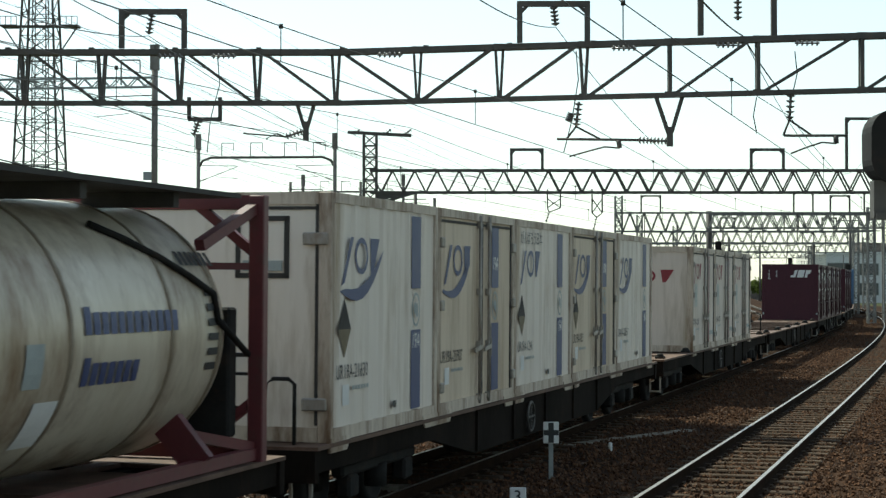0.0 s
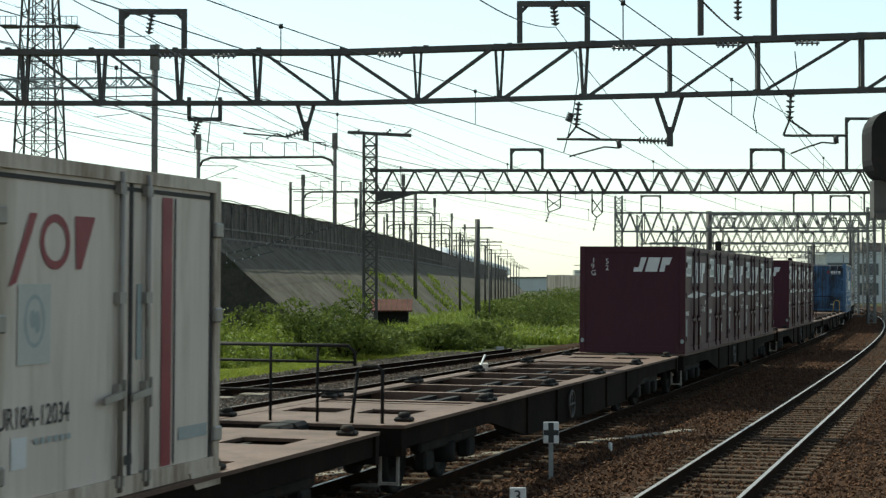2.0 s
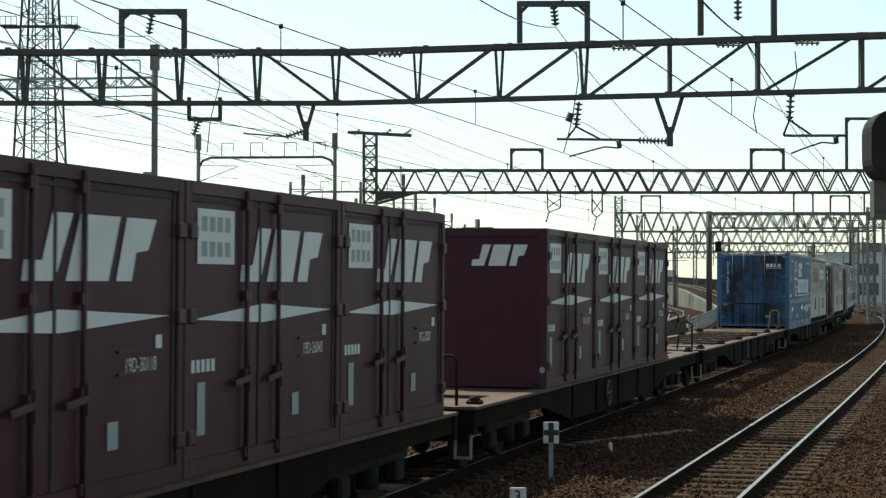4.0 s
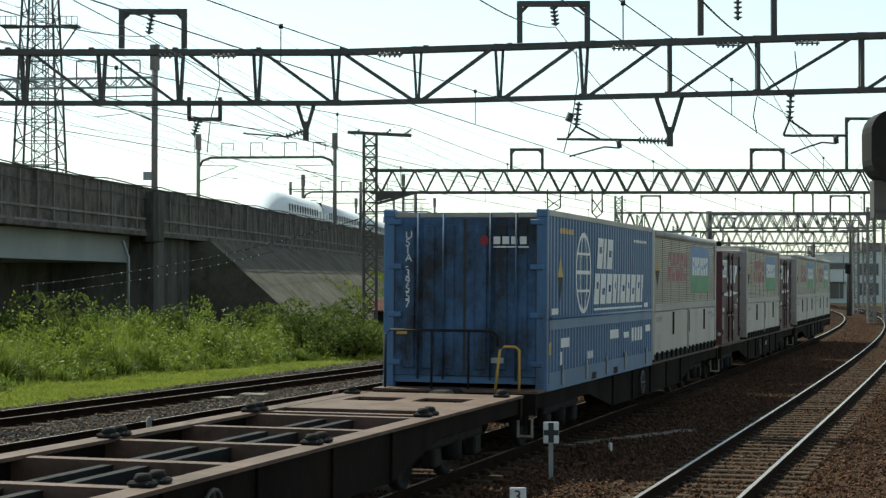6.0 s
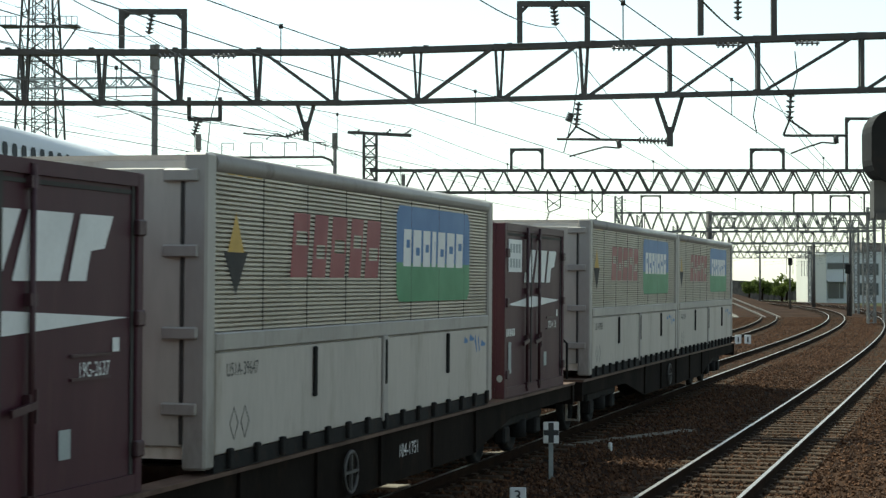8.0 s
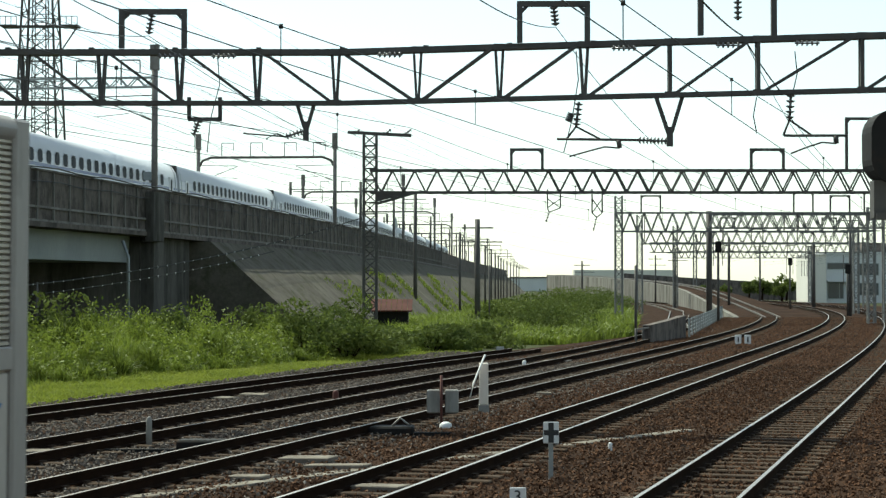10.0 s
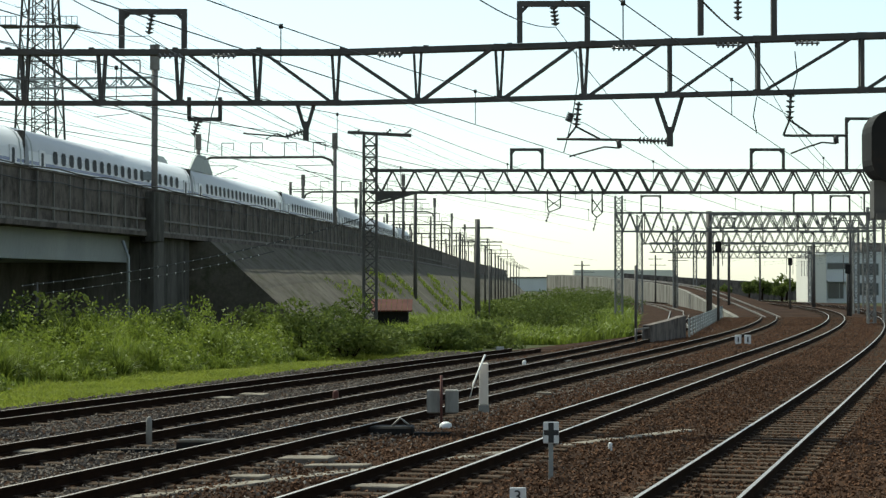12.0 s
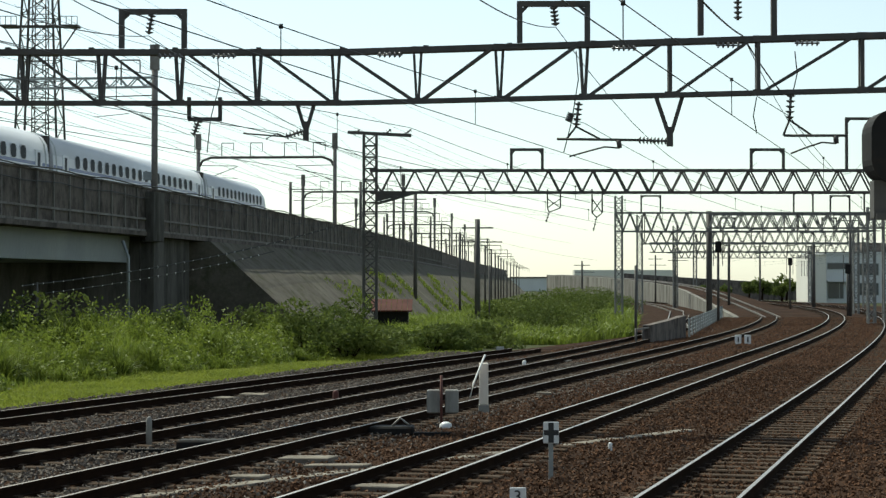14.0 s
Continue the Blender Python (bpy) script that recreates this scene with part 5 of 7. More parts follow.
def section(k=1.0, drop=0.0):
    """Half outline of a car body, scaled for the nose."""
    pr = [(1.45, 0.25), (1.66, 0.55), (1.69, 1.3), (1.68, 1.82), (1.68, 1.95), (1.655, 2.35), (1.58, 2.75), (1.38, 3.06), (0.98, 3.28), (0.45, 3.38)]
    return [(x * (0.35 + 0.65 * k), 0.25 + (z - 0.25) * (0.12 + 0.88 * k)) for x, z in pr]


def car(nose=0, hump=False):
    c = thing("high_speed_car", "white high-speed train car with blue band and small windows", "train car", group="high-speed train cars")
    bm = bmesh.new()
    ys = [0.15, 24.85]
    ks = [1.0, 1.0]
    if nose:
        seq = [(0.15, 1.0), (14.6, 1.0), (15.6, 0.98), (16.8, 0.90), (17.8, 0.74), (18.6, 0.60), (20.0, 0.50), (22.2, 0.38), (24.2, 0.24), (25.0, 0.1), (25.3, 0.02)]
        ys, ks = [a for a, _ in seq], [b for _, b in seq]
        if nose < 0:
            ys = [25.0 - a for a in ys]
    rings = []
    for y, k in zip(ys, ks):
        pr = section(k)
        full = pr + [(-x, z) for x, z in reversed(pr)]
        rings.append([bm.verts.new((x, y, z)) for x, z in full])
    n = len(rings[0])
    for a, b in zip(rings, rings[1:]):
        for j in range(n):
            f = bm.faces.new((a[j], a[(j + 1) % n], b[(j + 1) % n], b[j]))
            f.smooth = 4 < j < 14
            if j in (3, n - 5):
                f.material_index = 1
    bm.faces.new(rings[0])
    bm.faces.new(rings[-1])
    bmesh.ops.recalc_face_normals(bm, faces=bm.faces[:])
    part("body", bm, [SHINK, SHINKBLUE], c)
    bm = bmesh.new()
    poly(bm, [(1.672, 0, 1.98), (1.672, 0.56, 1.98), (1.655, 0.56, 2.52), (1.655, 0, 2.52)])
    for v in bm.verts:
        v.co.x += 0.02
    bmesh.ops.bevel(bm, geom=bm.verts[:], offset=0.07, segments=2, affect="VERTICES")
    first = part("window", bm, GLASS, c, "small dark rounded window")
    y0, y1 = (3.0, 22.0) if not nose else ((3.0, 14.5) if nose > 0 else (10.5, 22.0))
    i = 0
    while y0 + 1.04 * i < y1:
        if i == 0:
            first.matrix_basis = pose(0, y0, 0)
        else:
            again(first, pose(0, y0 + 1.04 * i, 0))
        i += 1
    for y in ((1.3, 23.3) if not nose else ((1.3,) if nose > 0 else (23.3,))):
        solid("door", c, SHINK, (1.6, y, 0.9, 1.694, y + 0.75, 2.45))
        bm = bmesh.new()
        poly(bm, [(1.697, y + 0.22, 1.75), (1.697, y + 0.53, 1.75), (1.697, y + 0.53, 2.35), (1.697, y + 0.22, 2.35)])
        part("door_window", bm, GLASS, c)
    if not nose or nose > 0:
        solid("gangway", c, SEAL, (-1.5, -0.15, 0.6, 1.5, 0.16, 3.15))
        bm = bmesh.new()
        for yy in (0.42, 24.4) if not nose else (0.42,):
            pr = section(1.0)
            for (xa, za), (xb, zb_) in zip(pr, pr[1:]):
                poly(bm, [(xa + 0.006, yy, za + 0.004), (xb + 0.006, yy, zb_ + 0.006), (xb + 0.006, yy + 0.16, zb_ + 0.006), (xa + 0.006, yy + 0.16, za + 0.004)])
        bmesh.ops.remove_doubles(bm, verts=bm.verts[:], dist=0.0005)
        part("end_band", bm, GREYD, c, "grey band round the car end")
    if hump:
        bm = bmesh.new()
        pr = [(1.0, 3.2), (2.0, 3.85), (2.8, 4.15), (4.6, 4.15), (5.4, 3.85), (6.4, 3.2)]
        for sx in (-1.2, 1.2):
            A = [bm.verts.new((sx - 0.06, a, b)) for a, b in pr]
            B = [bm.verts.new((sx + 0.06, a, b)) for a, b in pr]
            bm.faces.new(A)
            bm.faces.new(B[::-1])
            for j in range(6):
                bm.faces.new((A[j], A[(j + 1) % 6], B[(j + 1) % 6], B[j]))
        bmesh.ops.recalc_face_normals(bm, faces=bm.faces[:])
        part("pantograph_screen", bm, GREYD, c, "grey pantograph side screen")
    return c


tail = car(1)
fast.append((tail, 0))
mid = car()
for i in range(1, 15):
    ob = car(hump=True) if i in (4, 11) else (mid if i == 1 else copy_thing(mid, pose(0, 0, 0)))
    fast.append((ob, i))
fast.append((car(-1), 15))


def run(t):
    return 19.1 * t - 0.0375 * t * t


def motions():
    times = [0.5 * i for i in range(29)]
    for ob, u0, u1 in moving:
        rows = []
        for t in times:
            s = 18.43 - run(t)
            xa, ya, _ = on("b", s + u0)
            xb, yb, _ = on("b", s + u1)
            rows.append((t, pose(xa, ya, 0, 0, 0.45, -math.degrees(math.atan2(xb - xa, yb - ya)))))
        walk(ob, rows)
    for ob, i in fast:
        rows = []
        for t in times:
            # the car's near end, then its far end
            ya = 126.2 + 48.6 * (14.0 - t) - 25.0 * (i + 1)
            xa, yy, _ = via(ya, -3.4)
            xb, yb, _ = via(ya + 25.0, -3.4)
            rows.append((t, pose(xa, yy, RAILZ, 0, 0, -math.degrees(math.atan2(xb - xa, yb - yy)))))
        walk(ob, rows)


# ---- overhead line ----
def P1(x, y, dd=0.0):
    d = gant1(x) + dd
    return (px(x, d), d, up(y, d))


def hang(p, q, sag, n=14):
    p, q = Vector(p), Vector(q)
    return [p + (q - p) * (i / n) - Vector((0, 0, 4 * sag * (i / n) * (1 - i / n))) for i in range(n + 1)]


# portal insulators and arms on the near gantry
for xa, ya, xb, yb in ((268, 24, 262, 60), (980, 10, 984, 45), (1307, -10, 1307, 35), (1025, 180, 1020, 224), (1401, 165, 1398, 212), (352, 212, 342, 240), (1012, 200, 1006, 215)):
    insulator(g1, P1(xa, ya), P1(xb, yb), 5, 0.09)
insulator(g1, P1(1182, 250), P1(1130, 248), 8, 0.075)
insulator(g1, P1(536, 232), P1(505, 242), 5, 0.08)
for pts, r in (([P1(986, 246), P1(1132, 248)], 0.028), ([P1(1388, 240), P1(1500, 240)], 0.028), ([P1(1095, 248), P1(1097, 262)], 0.05), ([P1(1480, 240), P1(1481, 254)], 0.05),
               ([P1(1020, 224), P1(1003, 246)], 0.022), ([P1(1020, 224), P1(1062, 246)], 0.022), ([P1(1398, 212), P1(1387, 240)], 0.022), ([P1(1398, 212), P1(1438, 240)], 0.022),
               ([P1(1097, 262), P1(1070, 260), P1(1040, 268), P1(1008, 277)], 0.018), ([P1(1481, 254), P1(1455, 252), P1(1425, 262), P1(1400, 272)], 0.018),
               ([P1(430, 236), P1(505, 242)], 0.018), ([P1(505, 242), P1(490, 236), P1(470, 246)], 0.012)):
    bm = bmesh.new()
    tube(bm, pts, r, 6)
    part("arm", bm, STEEL, g1)
bm = bmesh.new()
for a, b in (((334, 172), (334, 210)), ((389, 172), (389, 210)), ((332, 211), (392, 211))):
    bar(bm, P1(*a), P1(*b), 0.075)
part("hanger", bm, STEEL, g1)
for x in range(-6, 1560, 148):
    bm = bmesh.new()
    p = Vector(P1(x + 20, 90 if x < 600 else 90 - (x - 600) * 0.028))
    box(bm, p.x - 0.05, p.y - 0.13, p.z, p.x + 0.05, p.y + 0.02, p.z + 0.06)
    part("clamp", bm, STEEL, g1)
for x in (300, 395, 690, 1105, 1290, 1430):
    y = 99 if x < 600 else 99 - (x - 600) * 0.028
    insulator(g1, P1(x - 22, y, -0.5), P1(x + 22, y, -0.5), 5, 0.06)
# hangers on the second gantry
for x0, x1, yb, tip in ((969, 992, 376, (972, 388)), (1048, 1066, 385, (1056, 403))):
    bm = bmesh.new()
    for x in (x0, x1):
        bar(bm, (px(x, D2), D2, up(335, D2)), (px(x, D2), D2, up(yb - 8, D2)), 0.06)
    bar(bm, (px(x0, D2), D2, up(yb - 8, D2)), (px(tip[0], D2), D2, up(yb, D2)), 0.05)
    bar(bm, (px(x1, D2), D2, up(yb - 8, D2)), (px(tip[0], D2), D2, up(yb, D2)), 0.05)
    bar(bm, (px(x0, D2), D2, up(352, D2)), (px(x1, D2), D2, up(yb - 8, D2)), 0.04)
    bar(bm, (px(x1, D2), D2, up(352, D2)), (px(x0, D2), D2, up(yb - 8, D2)), 0.04)
    part("hanger", bm, STEEL, g2)
    insulator(g2, (px(tip[0], D2), D2, up(yb, D2)), (px(tip[0] - 6, D2), D2, up(tip[1] + 6, D2)), 3, 0.08)
for x in (625, 680, 716):
    insulator(g2, (px(x, D2), D2, up(238, D2)), (px(x + 12, D2), D2, up(229, D2)), 3, 0.12)


def line_wires(line, lat, stops, r=0.0068, top=5.52, low=4.82, stagger=0.06, dip=0.36):
    """Contact and carrier wire over a track, with droppers."""
    w = thing("overhead_wire", "thin dark contact and carrier wires over the track", "wire", group="overhead wires")
    con, car_ = bmesh.new(), bmesh.new()
    cp, mp_ = [], []
    for n, (s0, s1) in enumerate(zip(stops, stops[1:])):
        k = max(6, int((s1 - s0) / 4))
        for i in range(k):
            f = i / k
            s = s0 + (s1 - s0) * f
            z = stagger if n % 2 else -stagger
            x, y, _ = on(line, s, lat + z * (1 - 2 * f))
            cp.append((x, y, low))
            mp_.append((x, y, top - dip * 4 * f * (1 - f)))
            if i and i % 2 == 0:
                drops = bmesh.new()
                tube(drops, [(x, y, low), (x, y, mp_[-1][2])], 0.006, 4)
                tube(drops, [(x, y, mp_[-1][2] - 0.025), (x, y, mp_[-1][2] + 0.025)], 0.025, 6)
                part("dropper", drops, WIRE, w)
    tube(con, cp, r, 5)
    tube(car_, mp_, r, 5)
    part("contact_wire", con, WIRE, w)
    part("carrier_wire", car_, WIRE, w)


for ln, lat, stops in (("a", -0.15, (-14, 35.0, 81, 123, 162, 205, 250)), ("b", -0.05, (-12, 36.5, 81, 123, 162, 205, 250)), ("c", 0.0, (-10, 37.5, 82, 124, 163, 206)), ("d", 0.0, (-6, 38.5, 84, 126))):
    line_wires(ln, lat, stops)


def feeder(label, pts, r=0.012, sag=0.5):
    w = thing("feeder_cable", label, "cable", group="feeder cables")
    bm = bmesh.new()
    for p, q, in zip(pts, pts[1:]):
        tube(bm, hang(p, q, sag), r, 5)
    part("cable", bm, WIRE, w)
    return w


def P2(x, y):
    return (px(x, D2), D2, up(y, D2))


def P3(x, y, d=120):
    return (px(x, d), d, up(y, d))


def near(x, y, d=20):
    return (px(x, d), d, up(y, d))


FT = "dark feeder cable sagging between the gantries"
feeder(FT, [near(845, -4), P1(984, 47)], 0.0085, 0.1)
feeder(FT, [P1(984, 47), P2(1340, 288)], 0.0085, 1.6)
feeder(FT, [near(1225, -20), P1(1316, 63)], 0.014, 0.05)
feeder(FT, [P1(1316, 63), P1(1387, 167, 1.5)], 0.014, 0.05)
feeder(FT, [P1(1316, 63), P2(1525, 290)], 0.0085, 1.3)
feeder(FT, [near(-10, 14), P1(262, 63)], 0.0085, 0.1)
feeder(FT, [P1(262, 63), P2(932, 288)], 0.0085, 1.5)
feeder(FT, [near(110, -10, 24), P2(628, 240)], 0.0085, 0.15)
feeder(FT, [P2(628, 240), P3(1095, 345)], 0.0085, 0.8)
feeder(FT, [P2(700, 238), P3(1120, 358)], 0.0085, 0.9)
for pts in ([P1(384, 96), P1(388, 150), P1(372, 210), P1(366, 270)], [P1(1408, 90), P1(1412, 130), P1(1404, 165)], [P1(1020, 90), P1(1024, 140), P1(1012, 215), P1(998, 270)], [P1(1340, 172), P1(1334, 205), P1(1340, 236)]):
    bm = bmesh.new()
    tube(bm, pts, 0.011, 5)
    tagged(part("jumper_wire", bm, WIRE), "thin jumper wire hanging from the gantry", "wire", "jumper wires")

# ---- masts on the viaduct ----
for i, y in enumerate((34.0, 87.0, 138.0, 190.0, 243.0, 296.0, 350.0, 405.0, 460.0)):
    c = thing("viaduct_mast", "pair of grey masts with crossbeam over the high-speed line", "mast", group="viaduct masts")
    xa, ya, hd = via(y, -0.55)
    xb, yb, _ = via(y, -11.0)
    for x, yy in ((xa, ya), (xb, yb)):
        bm = bmesh.new()
        tube(bm, [(x, yy, 4.74), (x, yy, 13.7)], 0.15, 10)
        box(bm, x - 0.2, yy - 0.2, 12.6, x + 0.2, yy + 0.2, 13.8)
        part("pole", bm, POSTGREY, c)
    if i < 2:
        warren(c, (xa, ya), (xb, yb), 11.8, 12.25, 0.9, 0.07, 0.05, 0.35, GALV)
    else:
        bm = bmesh.new()
        k = 0.09
        mx, my = xa + (xb - xa) * k, ya + (yb - ya) * k
        nx, ny = xb + (xa - xb) * k, yb + (ya - yb) * k
        tube(bm, [(xa, ya, 11.2), (xa + (xb - xa) * 0.03, ya + (yb - ya) * 0.03, 11.75), (mx, my, 12.0), (nx, ny, 12.0), (xb + (xa - xb) * 0.03, yb + (ya - yb) * 0.03, 11.75), (xb, yb, 11.2)], 0.1, 8)
        part("crossbeam", bm, STEEL, c)
    for lat, sd in ((-0.6, -1), (-10.9, 1)):
        x0, y0, h = via(y, lat)
        x1, y1, _ = via(y, lat + sd * 2.9)
        bm = bmesh.new()
        tube(bm, [(x0, y0, 10.2), (x1, y1, 11.3)], 0.03, 6)
        tube(bm, [(x0, y0, 11.4), (x1, y1, 11.35)], 0.03, 6)
        xq, yq, _ = via(y, lat + sd * 1.2)
        tube(bm, [(xq, yq, 10.55), (x1, y1, 10.4)], 0.02, 6)
        part("cantilever", bm, STEEL, c)
        insulator(c, (x0 + (x1 - x0) * 0.05, y0 + (y1 - y0) * 0.05, 10.25), (x0 + (x1 - x0) * 0.22, y0 + (y1 - y0) * 0.22, 10.45), 6, 0.09)
    for lat in (-2.2, -4.4, -7.0, -9.2):
        x0, y0, _ = via(y, lat)
        bm = bmesh.new()
        bar(bm, (x0, y0, 11.9), (x0, y0, 13.1), 0.06)
        bar(bm, (x0, y0, 13.1), (x0 + 0.9, y0, 13.1), 0.06)
        bar(bm, (x0 + 0.9, y0, 13.1), (x0 + 0.9, y0, 12.5), 0.05)
        part("bracket", bm, STEEL, c)
    if i == 1:
        bm = bmesh.new()
        box(bm, xa - 0.5, ya - 0.25, 7.35, xa - 0.1, ya - 0.18, 7.75)
        part("number_plate", bm, GALV, c)
w = thing("high_speed_wire", "bundle of thin wires over the viaduct", "wire")
for lat, z, sag in ((-3.4, 10.4, 0.0), (-3.4, 11.35, 0.4), (-8.0, 10.4, 0.0), (-8.0, 11.35, 0.4), (-2.2, 12.6, 0.7), (-4.4, 13.1, 0.6), (-7.0, 13.1, 0.6), (-0.5, 13.7, 0.8), (-11, 13.7, 0.8), (-9.2, 12.6, 0.7), (-0.4, 9.3, 0.5)):
    bm = bmesh.new()
    ys = (34.0, 87.0, 138.0, 190.0, 243.0, 296.0, 350.0)
    pts = []
    for y0, y1 in zip(ys, ys[1:]):
        a, b = via(y0, lat), via(y1, lat)
        pts += hang((a[0], a[1], z), (b[0], b[1], z), sag, 10)[:-1]
    tube(bm, pts, 0.011, 4)
    part("wire", bm, WIRE, w)
# power pylon beyond
py = thing("pylon", "tall steel lattice transmission pylon behind the viaduct", "pylon")
mast(py, px(70, 200), 200, -0.45, 50, 6.0, 2.3, 0.22, 0.1, 1.9)
mast(py, px(70, 200), 200, -0.45, 50, 1.6, 1.6, 0.1, 0.07, 1.4, name="core")
for y0 in (48,):
    z = up(y0, 200)
    X = px(70, 200)
    bm = bmesh.new()
    for dx in (-3.3, 3.3):
        box(bm, X + dx - 0.9, 199, z, X + dx + 0.9, 201, z + 0.2)
        for k in (-0.9, -0.3, 0.3, 0.9):
            bar(bm, (X + dx + k, 199, z), (X + dx + k, 199, z + 1.1), 0.07)
        bar(bm, (X + dx - 0.9, 199, z + 1.1), (X + dx + 0.9, 199, z + 1.1), 0.07)
        bar(bm, (X + dx * 1.2, 200, z), (X + dx * 0.4, 200, z - 4.0), 0.14)
    bar(bm, (X - 3.3, 200, z + 0.1), (X + 3.3, 200, z + 0.1), 0.3)
    part("platform", bm, STEEL, py)
for dz, dx in ((0, 0), (3, 4), (6, -3), (-4, 6), (10, 5)):
    feeder("high-voltage line strung from the pylon", [(px(70, 200) + dx, 200, 33 + dz), (22 + dx, 420, 22 + dz)], 0.02, 5)
    feeder("high-voltage line strung from the pylon", [(px(70, 200) + dx, 200, 27 + dz), (30 + dx, 430, 12 + dz)], 0.02, 3)

# poles between the banks
for x, yt, yb, d, r in ((845, 388, 586, 104, 0.17), (866, 470, 586, 104, 0.05), (735, 342, 520, 150, 0.17), (535, 330, 520, 170, 0.12), (1125, 470, 600, 90, 0.07), (1030, 462, 560, 210, 0.12), (1195, 440, 560, 200, 0.12), (1160, 452, 540, 240, 0.12), (1345, 430, 545, 230, 0.13), (1290, 420, 560, 170, 0.14), (1440, 428, 545, 200, 0.2), (1505, 380, 560, 150, 0.14)):
    bm = bmesh.new()
    X = px(x, d)
    tube(bm, [(X, d, -0.5), (X, d, up(yt, d))], r, 8, taper=0.85)
    pole = thing("pole", "dark slender line-side pole", "pole", group="line-side poles")
    part("shaft", bm, STEEL, pole)
    if r > 0.1:
        bm = bmesh.new()
        z = up(yt, d)
        bar(bm, (X - 0.9, d, z - 0.5), (X + 0.9, d, z - 0.5), 0.08)
        bar(bm, (X - 0.8, d, z - 1.3), (X + 1.4, d, z - 1.3), 0.06)
        part("cross_arm", bm, STEEL, pole)
for k in range(26):
    d = 150 + k * 13
    for lat in (-0.2, -6.0, 7.0):
        x, y, _ = via(d, lat)
        z = 10.8 if lat < 0 else 7.0
        z0 = 4.7 if lat < 0 else -0.5
        if (k + int(lat)) % 2 == 0:
            pole = thing("pole", "dark slender line-side pole", "pole", group="line-side poles")
            bm = bmesh.new()
            tube(bm, [(x, y, z0), (x, y, z)], 0.13, 6)
            part("shaft", bm, STEEL, pole)
            bm = bmesh.new()
            bar(bm, (x - 0.2, y, z - 0.6), (x + 2.6, y, z - 0.6), 0.07)
            bar(bm, (x + 2.6, y, z - 0.6), (x + 2.6, y, z - 1.6), 0.06)
            part("bracket", bm, STEEL, pole)

# bead-strung cable in front of the viaduct
c = thing("guy_cable", "cable strung with small white beads before the viaduct", "cable")
pts = hang((px(40, 64), 64, up(506, 64)), (px(640, 79), 79, up(386, 79)), 0.35, 20)
pts2 = [p - Vector((0, 0, 0.35)) for p in pts[:15]]
bm = bmesh.new()
tube(bm, pts, 0.022, 5)
tube(bm, pts2, 0.014, 5)
part("cable", bm, WIRE, c)
bm = bmesh.new()
for q in (pts, pts2):
    for i in range(len(q) * 2 - 3):
        p = q[i // 2].lerp(q[i // 2 + 1], (i % 2) / 2)
        lathe(bm, [(0.005, -0.028), (0.028, 0), (0.005, 0.028)], 6, p)
part("beads", bm, PALE, c)
bm = bmesh.new()
tube(bm, [(px(66, 64), 64, -0.4), (px(66, 64), 64, up(500, 64))], 0.04, 6)
part("stake", bm, STEEL, c)

# ---- beside the tracks ----
CREAM = material("pale_wall", (0.72, 0.70, 0.62), (0.62, 0.60, 0.53), 0.85, 0, 0.2, 4, 0.1, 3, space="World")
GREYW = material("grey_wall", (0.60, 0.61, 0.61), (0.52, 0.53, 0.53), 0.85, 0, 0.2, 4, 0.1, 3, space="World")
WINDOW = material("window_glass", (0.06, 0.07, 0.08), (0.05, 0.055, 0.06), 0.15, 0, 1, 8, 0)
RUST = material("rusty_sheet", (0.13, 0.04, 0.03), (0.07, 0.03, 0.024), 0.8, 0.1, 1, 10, 0.2, 1, dirt=(0.08, 0.05, 0.04))
G0 = -0.20
COVER = material("weathered_slab", (0.25, 0.225, 0.19), (0.15, 0.13, 0.105), 0.95, 0, 1.5, 20, 0.3, 1, dirt=(0.08, 0.062, 0.048), spec=0.05)


def marker(x, y):
    c = thing("track_marker", "white post with black and white cross board", "sign")
    solid("post", c, GALV, (x - 0.03, y - 0.02, G0 - 0.1, x + 0.03, y + 0.02, G0 + 0.62))
    b = solid("board", c, PALE, (x - 0.105, y - 0.035, G0 + 0.5, x + 0.105, y - 0.02, G0 + 0.79), bevel=0.006)
    solid("cross", b, INK, (x - 0.036, y - 0.04, G0 + 0.51, x + 0.036, y - 0.036, G0 + 0.78))
    solid("cross", b, INK, (x - 0.1, y - 0.0405, G0 + 0.61, x + 0.1, y - 0.037, G0 + 0.68))


marker(1.45, 24.7)
c = thing("number_board", "small grey board with a figure three", "sign")
solid("board", c, PALE, (0.76, 20.98, G0 - 0.05, 0.95, 21.0, G0 + 0.32), bevel=0.01)
lettering(c, "3", 0.2, 20.975, 0.8, G0 + 0.15, INK, "front")


def stake(x, y, h, r, mat, label):
    c = thing("marker_post", label, "post", group="marker posts")
    bm = bmesh.new()
    lathe(bm, [(r, G0 - 0.1), (r * 0.95, G0 + h * 0.85), (r * 0.7, G0 + h * 0.97), (r * 0.2, G0 + h)], 8, (x, y, 0))
    part("post", bm, mat, c)


